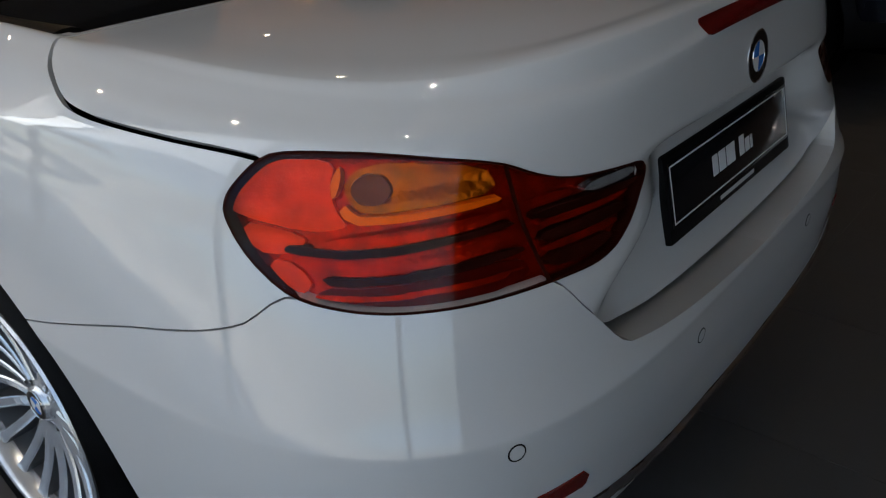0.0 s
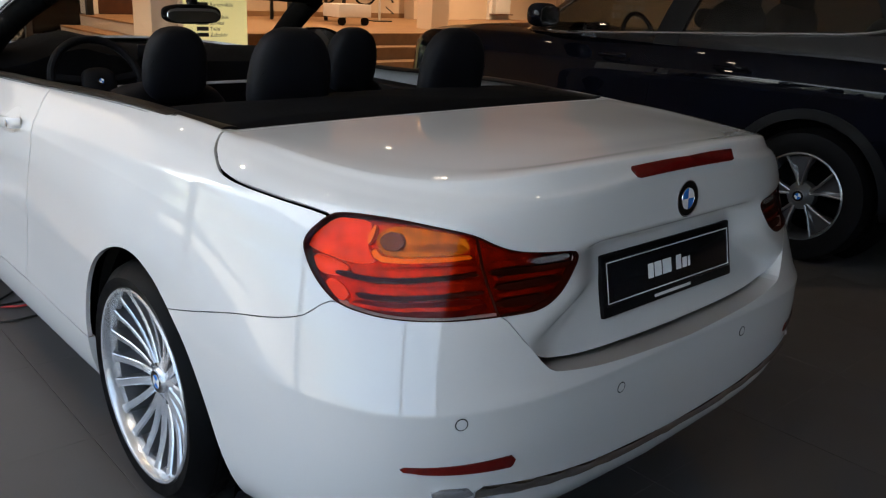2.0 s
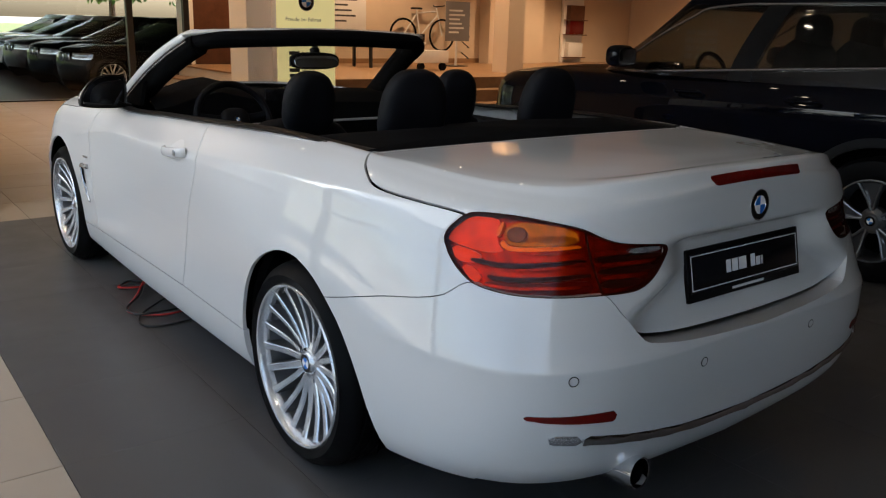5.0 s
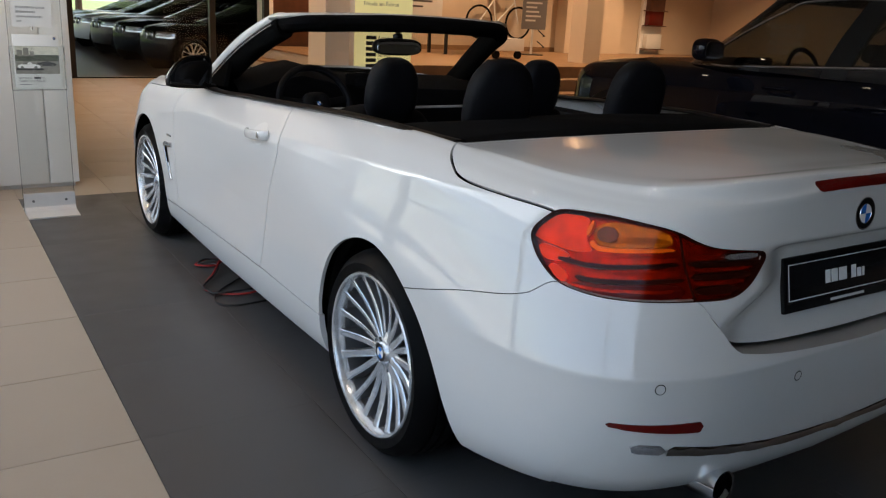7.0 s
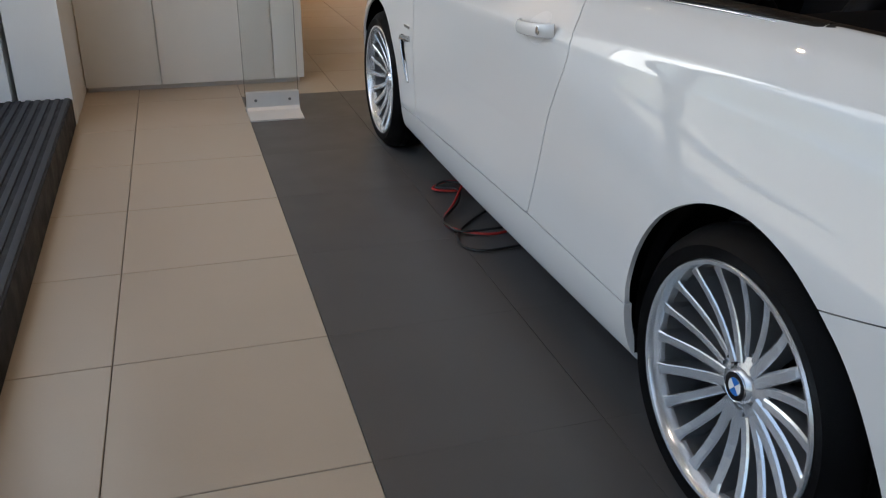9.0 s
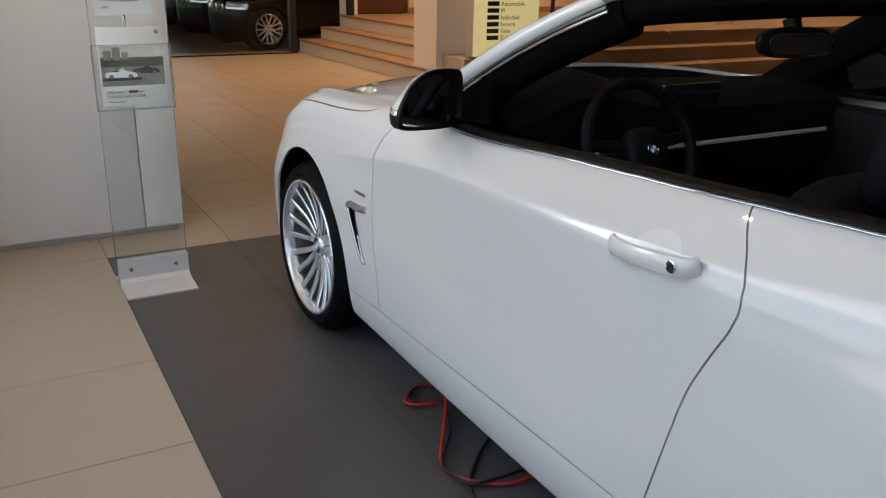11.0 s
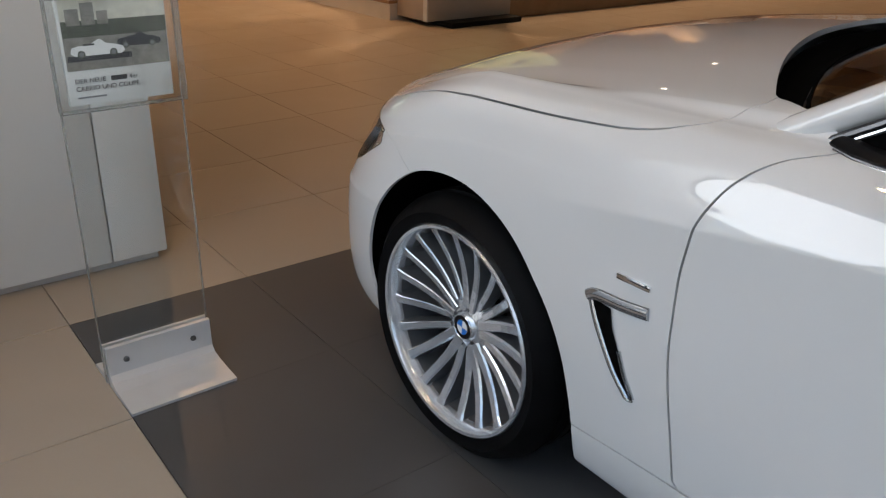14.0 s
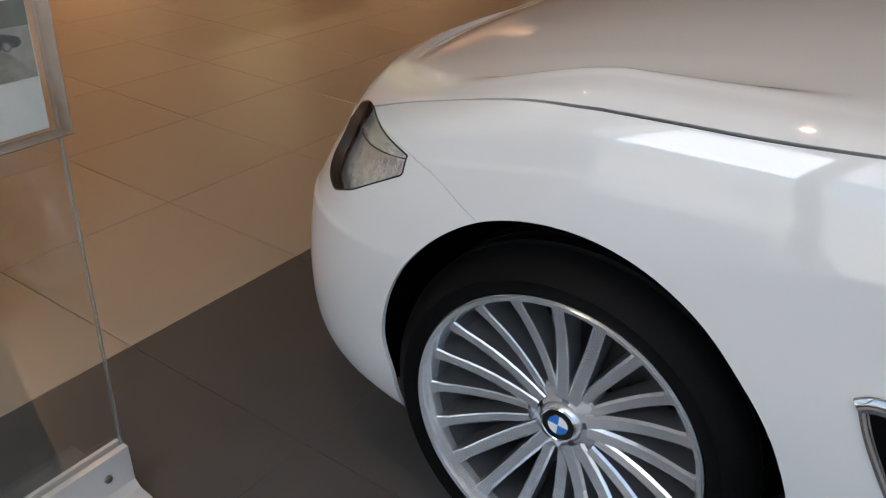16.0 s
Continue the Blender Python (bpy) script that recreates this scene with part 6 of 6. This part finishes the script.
window_2 = structure("window_2", bm, DARK_METAL, "dark-framed glass front at the hall's end")
for x0, x1 in ((-2.59, 0.25), (0.35, 2.55), (2.65, 3.53)):
    pane = one_box("pane", (x0, x1, 12.605, 12.615, 0.02, 2.9), FRONT_GLASS, window_2)
    pane.visible_shadow = False


def build_panel_wall():
    c = thing("panel_cabinet", "tall white laminate cabinet wall with narrow joints", "cabinet")
    one_box("body", (-2.36, -1.03, 4.312, 4.78, 0.035, 2.55), PANEL_WHITE, c, bevel=0.003)
    one_box("plinth", (-2.355, -1.05, 4.325, 4.76, 0.0, 0.035), ALU, c, "grey recessed plinth")
    for x0, x1 in ((-2.360, -1.923), (-1.917, -1.223), (-1.217, -1.025)):
        one_box("front_panel", (x0, x1, 4.294, 4.312, 0.033, 2.55), PANEL_WHITE, c, bevel=0.002)


build_panel_wall()


def flat(name, x0, x1, z0, z1, y, material, parent, label=""):
    return one_box(name, (x0, x1, y - 0.0006, y, z0, z1), material, parent, label)


def build_stand():
    s = thing("poster_stand", "clear acrylic poster stand in an aluminium foot", "stand")
    bm = bmesh.new()
    prof = [(3.392, 0.0), (3.392, 0.008), (3.50, 0.016), (3.538, 0.024), (3.552, 0.040), (3.556, 0.122), (3.570, 0.122), (3.570, 0.0)]
    for x0, x1, mirror_y in ((-1.470, -1.175, False), (-1.470, -1.175, True)):
        pts = [(3.570 + (3.570 - y) * 0.62 + 0.014 if mirror_y else y, z) for y, z in prof]
        a = [bm.verts.new((x0, y, z)) for y, z in pts]
        b = [bm.verts.new((x1, y, z)) for y, z in pts]
        bm.faces.new(a)
        bm.faces.new(list(reversed(b)))
        for i in range(len(a)):
            bm.faces.new((a[i], b[i], b[(i + 1) % len(a)], a[(i + 1) % len(a)]))
    bmesh.ops.recalc_face_normals(bm, faces=bm.faces[:])
    part("foot", bm, ALU, s, "aluminium angle foot")
    for x in (-1.420, -1.229):
        bm = bmesh.new()
        lathe(bm, [(0.0, 0.003), (0.004, 0.003), (0.0042, 0.0045), (0.0078, 0.004), (0.0085, 0.0)], pose(x, 3.5545, 0.078, 90), 20)
        part("screw", bm, STEEL, s, smooth=True)
    sheet = one_box("acrylic_sheet", (-1.474, -1.178, 3.5715, 3.5805, 0.012, 1.85), ACRYLIC, s, "clear acrylic sheet")
    sheet.visible_shadow = False
    for x in (-1.4755, -1.1765):
        one_box("sheet_edge", (x - 0.0014, x + 0.0014, 3.5714, 3.5806, 0.012, 1.85), ACRYLIC_EDGE, s)
    pocket = one_box("leaflet_pocket", (-1.480, -1.176, 3.538, 3.542, 0.776, 1.035), ACRYLIC, s, "clear leaflet pocket")
    pocket.visible_shadow = False
    for size in ((-1.480, -1.176, 3.538, 3.571, 0.773, 0.775), (-1.4815, -1.480, 3.538, 3.571, 0.774, 1.035), (-1.1765, -1.175, 3.538, 3.571, 0.774, 1.035), (-1.480, -1.176, 3.537, 3.5425, 1.0345, 1.036)):
        one_box("pocket_edge", size, ACRYLIC_EDGE, s)
    bm = bmesh.new()
    lathe(bm, [(0.006, 0.0), (0.006, 0.022)], pose(-1.345, 3.555, 1.128), 12)
    part("clip", bm, CHROME, s, smooth=True)
    b = thing("brochure", "white car brochure in the stand's clear pocket", "brochure")
    one_box("cover", (-1.457, -1.207, 3.546, 3.566, 0.790, 1.103), PAPER, b, bevel=0.001)
    y = 3.5455
    flat("photo_sky", -1.452, -1.209, 0.955, 1.035, y, PHOTO_SKY, b)
    flat("photo_trees", -1.452, -1.209, 0.948, 0.985, y - 0.0007, PHOTO_DARK, b)
    flat("photo_ground", -1.452, -1.209, 0.872, 0.955, y, PHOTO_GROUND, b)
    for x0, z0, k, material, label in ((-1.332, 0.922, 0.86, INK, "printed dark car"), (-1.440, 0.908, 1.0, EMBLEM_WHITE, "printed white car")):
        lift = y - (0.0016 if material is INK else 0.0022)
        bm = bmesh.new()
        pts = [(0, 0.004), (0.003, 0.017), (0.020, 0.021), (0.046, 0.022), (0.056, 0.029), (0.066, 0.034), (0.071, 0.033), (0.083, 0.023), (0.106, 0.019), (0.122, 0.013), (0.125, 0.003), (0.117, -0.003), (0.010, -0.003)]
        bm.faces.new([bm.verts.new((x0 + p * k, lift, z0 + q * k)) for p, q in pts])
        printed = part("photo_car", bm, material, b, label)
        for cx, material2, r in ((0.024, PHOTO_DARK, 0.0090), (0.098, PHOTO_DARK, 0.0090), (0.024, INK_GREY, 0.0055), (0.098, INK_GREY, 0.0055)):
            bm = bmesh.new()
            deep = 0.0004 if r > 0.006 else 0.0008
            bm.faces.new([bm.verts.new((x0 + (cx + r * math.cos(t)) * k, lift - deep, z0 + (0.001 + r * math.sin(t)) * k)) for t in np.linspace(0, 2 * math.pi, 17)[:-1]])
            part("photo_wheel", bm, material2, printed)
        flat("photo_cabin", x0 + 0.030 * k, x0 + 0.056 * k, z0 + 0.0205 * k, z0 + 0.0245 * k, lift - 0.0004, INK, printed)
    flat("photo_shade", -1.448, -1.300, 0.893, 0.906, y - 0.001, INK, b)
    for x0, x1, z1 in ((-1.44, -1.41, 1.012), (-1.405, -1.375, 1.025), (-1.37, -1.345, 1.005)):
        flat("photo_building", x0, x1, 0.975, z1, y - 0.0010, PHOTO_GROUND, b)
    letters("DER NEUE", 0.0155, pose(-1.440, y - 0.0008, 0.842, 90), INK, b)
    flat("lettering_bar", -1.356, -1.318, 0.842, 0.853, y - 0.0006, INK, b)
    letters("4er.", 0.0155, pose(-1.313, y - 0.0008, 0.842, 90), INK, b)
    letters("CABRIO UND COUPÉ.", 0.0155, pose(-1.440, y - 0.0008, 0.824, 90), INK, b)
    flat("lettering_bar", -1.438, -1.372, 0.806, 0.810, y - 0.0006, INK_GREY, b)
    emblem("printed_emblem", pose(-1.228, y - 0.0004, 1.084, 90), 0.0075, b)
    n = thing("paper_notice", "white printed notice held on the acrylic sheet", "notice")
    one_box("sheet", (-1.449, -1.231, 3.5660, 3.5685, 1.147, 1.458), PAPER, n)
    for k, row in enumerate(("SPRECHEN SIE GERNE", "EINEN MEINER", "VERKAUFSBERATER", "AN!")):
        letters(row, 0.0165, pose(-1.424, 3.5655, 1.255 - 0.027 * k, 90), INK, n)
    flat("lettering_bar", -1.424, -1.38, 1.302, 1.308, 3.5655, INK_GREY, n)
    flat("lettering_bar", -1.424, -1.30, 1.37, 1.40, 3.5655, INK_GREY, n)


build_stand()


def build_sign():
    s = thing("lit_sign", "yellow back-lit welcome sign with black lettering", "sign", pose(0.05, 0, 0))
    one_box("light_box", (2.97, 3.85, 7.962, 8.10, 0.39, 2.35), ALU, s, "metal light box", bevel=0.006)
    one_box("sign_face", (2.975, 3.845, 7.950, 7.962, 0.395, 2.345), SIGN_FACE, s, "pale yellow lit face", bevel=0.004)
    y = 7.9485
    letters("Willkommen", 0.070, pose(3.145, y, 1.085, 90), INK, s)
    for k, word in enumerate(("Automobile", "M", "Individual", "Service", "Teile", "Zubehör")):
        z = 0.940 - 0.0735 * k
        one_box("lettering_bar", (3.145, 3.300, y - 0.001, y + 0.0005, z, z + 0.048), INK, s)
        letters(word, 0.068, pose(3.322, y, z, 90), INK, s)
    letters("Freude am Fahren", 0.072, pose(3.10, y, 1.375, 90), INK, s)
    emblem("sign_emblem", pose(3.41, y + 0.0005, 1.62, 90), 0.11, s)
    b = thing("sign_plinth", "grey-beige sign plinth on a dark foot plate", "plinth")
    one_box("plinth_body", (2.90, 3.95, 7.90, 8.41, 0.05, 0.375), PLINTH_STONE, b, bevel=0.004)
    one_box("plinth_edge", (2.885, 2.90, 7.90, 7.96, 0.05, 0.375), ALU, b)
    one_box("foot_plate", (3.05, 3.95, 7.72, 8.40, 0.0, 0.05), BLACK_PLASTIC, b, bevel=0.008)


build_sign()


def build_bicycle(m):
    b = thing("bicycle", "black-wheeled bicycle hung on the beige wall", "bicycle", m)
    for x in (-0.52, 0.52):
        bm = bmesh.new()
        tube(bm, [(x + 0.33 * math.cos(a), 0, 0.33 * math.sin(a)) for a in np.linspace(0, 2 * math.pi, 37)], 0.022, 8, cap=False)
        w = part("bicycle_wheel", bm, RUBBER, b, "black bicycle tyre", smooth=True)
        bm = bmesh.new()
        for k in range(14):
            a = 2 * math.pi * k / 14
            tube(bm, [(x, 0, 0), (x + 0.32 * math.cos(a), 0, 0.32 * math.sin(a))], 0.0025, 4, cap=False)
        part("wire_spokes", bm, ALU, w)
    bm = bmesh.new()
    for p, q in (((-0.52, 0), (-0.08, -0.02)), ((-0.52, 0), (-0.16, 0.46)), ((-0.08, -0.02), (-0.18, 0.54)), ((-0.08, -0.02), (0.38, 0.42)), ((-0.16, 0.46), (0.36, 0.50)), ((0.52, 0), (0.35, 0.58))):
        tube(bm, [(p[0], 0, p[1]), (q[0], 0, q[1])], 0.017, 8)
    part("bicycle_frame", bm, EMBLEM_WHITE, b, "white bicycle frame", smooth=True)
    one_box("saddle", (-0.30, -0.06, -0.06, 0.06, 0.53, 0.57), BLACK_PLASTIC, b, bevel=0.015)
    bm = bmesh.new()
    tube(bm, [(0.36, -0.28, 0.62), (0.34, 0, 0.60), (0.36, 0.12, 0.62)], 0.012, 8)
    part("handlebar", bm, BLACK_PLASTIC, b, smooth=True)
    one_box("crank", (-0.10, 0.02, -0.05, -0.02, -0.16, 0.02), DARK_METAL, b, bevel=0.004)


build_bicycle(pose(8.90, 12.78, 1.16))
for k in range(5):
    r = thing("ski_rack_arm", "slanted metal bracket on the beige wall", "bracket", group="brackets on the wall")
    bm = bmesh.new()
    tube(bm, [(9.95, 12.72, 1.75 - 0.24 * k), (10.22, 12.80, 1.62 - 0.24 * k), (10.25, 12.90, 1.62 - 0.24 * k)], 0.012, 8)
    part("arm", bm, DARK_METAL, r, smooth=True)
t = thing("roof_box_table", "low white display table with car accessories", "table")
one_box("table_top", (6.6, 7.9, 11.3, 12.0, 1.00, 1.05), WALL_WHITE, t, bevel=0.006)
for x, y in ((6.65, 11.35), (7.85, 11.35), (6.65, 11.95), (7.85, 11.95)):
    one_box("leg", (x - 0.025, x + 0.025, y - 0.025, y + 0.025, 0.56, 1.00), DARK_METAL, t)
c = thing("display_crate", "grey accessory box on wheels", "box")
one_box("crate_body", (7.0, 7.7, 10.3, 10.8, 0.70, 0.92), ALU, c, bevel=0.01)
for x in (7.1, 7.6):
    bm = bmesh.new()
    lathe(bm, [(0.0, -0.03), (0.07, -0.03), (0.07, 0.03), (0.0, 0.03)], pose(x, 10.36, 0.63, 90), 20)
    part("castor", bm, RUBBER, c, smooth=True)
for x0, z0, wide, tall, material in ((6.45, 1.20, 1.05, 0.95, PAPER), (8.60, 0.72, 0.62, 0.78, INK_GREY)):
    p = thing("info_poster", "framed information poster with printed text", "poster")
    y = 12.88 if x0 < 8 else 11.6
    one_box("sheet", (x0, x0 + wide, y - 0.02, y, z0 + (0 if x0 < 8 else 0.35), z0 + tall + (0 if x0 < 8 else 0.35)), material, p, bevel=0.003)
    for k in range(6):
        flat("lettering_bar", x0 + 0.08, x0 + wide * (0.55 + 0.3 * ((k * 37) % 10) / 10), z0 + tall * (0.20 + 0.11 * k) + (0 if x0 < 8 else 0.35), z0 + tall * (0.20 + 0.11 * k) + 0.035 + (0 if x0 < 8 else 0.35), y - 0.0205, INK if x0 < 8 else PAPER, p)
    if x0 > 8:
        one_box("post", (x0 + 0.29, x0 + 0.33, y, y + 0.03, 0.56, z0 + 0.6), ALU, p)
        one_box("base", (x0 + 0.1, x0 + 0.5, y - 0.15, y + 0.15, 0.56, 0.58), DARK_METAL, p)
sh = thing("wall_shelf", "narrow shelf niche with red and white boxes", "shelf")
one_box("back_board", (13.2, 13.9, 12.80, 12.88, 0.56, 2.6), WALL_WHITE, sh)
for k, (z0, material) in enumerate(((0.70, PAPER), (1.25, RED_REFLECTOR), (1.60, BROWN_WOOD))):
    one_box("shelf_box", (13.3, 13.8, 12.66, 12.80, z0, z0 + 0.34), material, sh, bevel=0.004)
    one_box("shelf_board", (13.22, 13.88, 12.62, 12.80, z0 - 0.025, z0 - 0.002), BROWN_WOOD, sh)
for k in range(4):
    for j in range(3):
        p = thing("wall_card", "small framed card on the beige wall", "picture", group="cards on the wall")
        one_box("card", (15.765, 15.79, 10.12 + 0.33 * j, 10.38 + 0.33 * j, 0.74 + 0.19 * k, 0.88 + 0.19 * k), PAPER, p)
# ceiling lights
for k, (x, y) in enumerate(((0.6, 0.5), (0.6, 2.4), (0.6, 4.3), (1.9, 0.5), (1.9, 2.4), (1.9, 4.3), (-1.0, 4.9), (1.0, 6.6), (3.6, 6.6), (5.5, 7.2), (0.6, -1.6), (1.9, -1.6))):
    d = thing("downlight", "small round lit ceiling spotlight", "ceiling light", group="ceiling spotlights")
    bm = bmesh.new()
    lathe(bm, [(0.052, 0.0), (0.058, -0.012), (0.046, -0.014), (0.044, 0.0)], pose(x, y, 3.60), 20)
    part("bezel", bm, ALU, d, smooth=True)
    bm = bmesh.new()
    disc(bm, 0.044, 0, pose(x, y, 3.592, 180), 20)
    part("lamp", bm, LAMP_FACE, d)
# charger and its cables under the convertible
charger = thing("battery_charger", "black battery charger with red and black cables", "charger")
one_box("case", (-0.62, -0.42, 1.66, 1.92, 0.0, 0.09), BLACK_PLASTIC, charger, bevel=0.012)
for name, material, pts in (("red_cable", CABLE_RED, [(-0.60, 2.02, 0.05), (-0.69, 2.137, 0.012), (-0.751, 2.156, 0.012), (-0.83, 2.094, 0.012), (-0.815, 2.045, 0.016), (-0.742, 2.035, 0.012), (-0.700, 2.05, 0.03), (-0.731, 1.992, 0.05), (-0.809, 1.871, 0.02), (-0.892, 1.744, 0.012), (-0.903, 1.665, 0.012), (-0.855, 1.594, 0.012), (-0.743, 1.545, 0.012), (-0.55, 1.60, 0.02)]),
                            ("black_cable", CABLE_BLACK, [(-0.60, 2.00, 0.04), (-0.70, 2.10, 0.022), (-0.77, 2.135, 0.020), (-0.82, 2.07, 0.020), (-0.74, 2.02, 0.022), (-0.80, 1.85, 0.030), (-0.900, 1.72, 0.022), (-0.908, 1.65, 0.022), (-0.858, 1.58, 0.020), (-0.60, 1.58, 0.02)]),
                            ("mains_cable", CABLE_BLACK, [(-0.60, 1.78, 0.05), (-0.72, 1.76, 0.012), (-0.858, 1.633, 0.008), (-0.904, 1.534, 0.008), (-0.902, 1.464, 0.008), (-0.856, 1.423, 0.008), (-0.776, 1.417, 0.008), (-0.50, 1.45, 0.008)])):
    bm = bmesh.new()
    tube(bm, smooth_path(pts, 10), 0.0052, 8)
    part(name, bm, material, charger, smooth=True)
# ---- outside ----
ground = boxes("ground", ASPHALT, "dark paved ground outside reaching the horizon", (-400, -2.86, -400, 400, -0.2, -0.06), (-2.86, 400, 12.66, 400, -0.2, -0.06), (16.0, 400, -400, 12.66, -0.2, -0.06), (-2.86, 16.0, -400, -8.2, -0.2, -0.06))
ground_cars = (("sedan_car", "parked black saloon car outside the glass front", SEDAN_BLACK, 5.26, 15.0), ("sedan_car", "parked dark saloon car in the outdoor row", SEDAN_BLACK, 5.22, 17.3),
               ("sedan_car", "parked brown saloon car in the outdoor row", PAINT_BROWN, 5.18, 19.6), ("sedan_car", "parked white saloon car in the outdoor row", PAINT_WHITE, 5.14, 21.9), ("sedan_car", "parked silver saloon car in the outdoor row", PAINT_SILVER, 5.10, 24.2))
for name, label, paint, x, y in ground_cars:
    tagged(closed_car(name, label, paint, pose(x, y, -0.056, 0, 0, 98), 2.81, 1.81, 1.0, 0.52, 0.22, 0.96, 1.43, 0.84, (-0.70, 0.10, 1.05, 2.10), dict(r=0.335, rim=0.245, spokes=7, look=ALLOY)), group="cars parked outside")
boxes("lawn", GRASS, "sunlit grass behind the parked cars", (-60, 60, 29.4, 140, -0.10, -0.054))
random.seed(4)


def build_tree(x, y, tall, spread, n=1500):
    t = thing("tree", "leafy green tree behind the parked cars", "tree", pose(x, y, -0.06))
    bm = bmesh.new()
    tube(bm, [(0, 0, 0), (0.05, 0.02, tall * 0.3), (0.0, 0.08, tall * 0.7)], [0.16, 0.12, 0.05], 8)
    for k in range(6):
        a = k * 1.05 + random.random()
        tube(bm, [(0.02, 0.02, tall * (0.25 + 0.06 * k)), (0.5 * spread * math.cos(a), 0.5 * spread * math.sin(a), tall * (0.42 + 0.07 * k))], [0.06, 0.02], 6)
    part("trunk", bm, BROWN_WOOD, t, smooth=True)
    bm = bmesh.new()
    for k in range(n):
        a, b, r = random.random() * 2 * math.pi, random.random(), random.random() ** 0.5
        bulge = spread * (0.35 + 0.65 * math.sin(math.pi * min(1, b + 0.1))) * (0.75 + 0.35 * math.sin(5 * a + 7 * b))
        p = Vector((r * bulge * math.cos(a), r * bulge * math.sin(a), tall * (0.25 + 0.75 * b)))
        m = Matrix.Translation(p) @ Euler((random.random() * 6, random.random() * 6, random.random() * 6)).to_matrix().to_4x4()
        s = 0.10 + 0.12 * random.random()
        vs = [bm.verts.new(m @ Vector(q)) for q in ((-s, 0, 0), (0, -s * 0.5, 0.02), (s, 0, 0), (0, s * 0.5, 0.02))]
        bm.faces.new(vs)
    part("crown", bm, FOLIAGE, t)


for k in range(9):
    build_tree(-9 + 4.3 * k + random.random(), 33 + 3 * random.random(), 6.5 + 2 * random.random(), 2.6)


# ---- floor tiles ----
def tile_mesh(name, material, size=0.5972, narrow=0.0):
    a, b = size / 2, size / 2 - (0.0018 if size < 0.598 else 0.0002)
    v = [(x, y, -0.006) for x, y in ((-a, -a), (a, -a), (a, a), (-a, a))] + [(x, y, -0.0016) for x, y in ((-a, -a), (a, -a), (a, a), (-a, a))] + [(x, y, 0.0) for x, y in ((-b, -b), (b, -b), (b, b), (-b, b))]
    f = [(0, 1, 5, 4), (1, 2, 6, 5), (2, 3, 7, 6), (3, 0, 4, 7), (4, 5, 9, 8), (5, 6, 10, 9), (6, 7, 11, 10), (7, 4, 8, 11), (8, 9, 10, 11)]
    me = bpy.data.meshes.new(name)
    me.from_pydata([(x * (1 - narrow), y, z) for x, y, z in v], [], f)
    me.materials.append(material)
    return me


random.seed(9)
PALE, DARK = tile_mesh("beige_tile", TILE_BEIGE), tile_mesh("dark_tile", TILE_DARK, 0.5997, 0.0022)
loose = {True: ([], []), False: ([], [])}
for i in range(-2, 30):
    for j in range(-14, 21):
        dark = i >= 0 and j < 6
        m = GRID @ Matrix.Translation((0.6 * (i + 0.5), 0.6 * (j + 0.5), 0))
        near = -2 <= i <= 7 and -4 <= j <= 20 and not (i > 2 and j > 13)
        if near:
            ob = new("dark_tile" if dark else "tile", DARK if dark else PALE)
            ob.parent = floor
            ob.matrix_local = m @ Matrix.Translation((0, 0, -0.0003 * random.random())) @ Matrix.Rotation(random.choice((0, math.pi) if dark else (0, math.pi / 2, math.pi)), 4, "Z")
        else:
            v, f = loose[dark]
            me = DARK if dark else PALE
            n = len(v)
            v.extend(tuple(m @ p.co) for p in me.vertices)
            f.extend(tuple(n + k for k in p.vertices) for p in me.polygons)
for dark, (v, f) in loose.items():
    me = bpy.data.meshes.new("far_tiles")
    me.from_pydata(v, [], f)
    me.materials.append(TILE_DARK if dark else TILE_BEIGE)
    ob = new("far_dark_tiles" if dark else "far_beige_tiles", me)
    ob.parent = floor
    tagged(ob, kind="stuff")
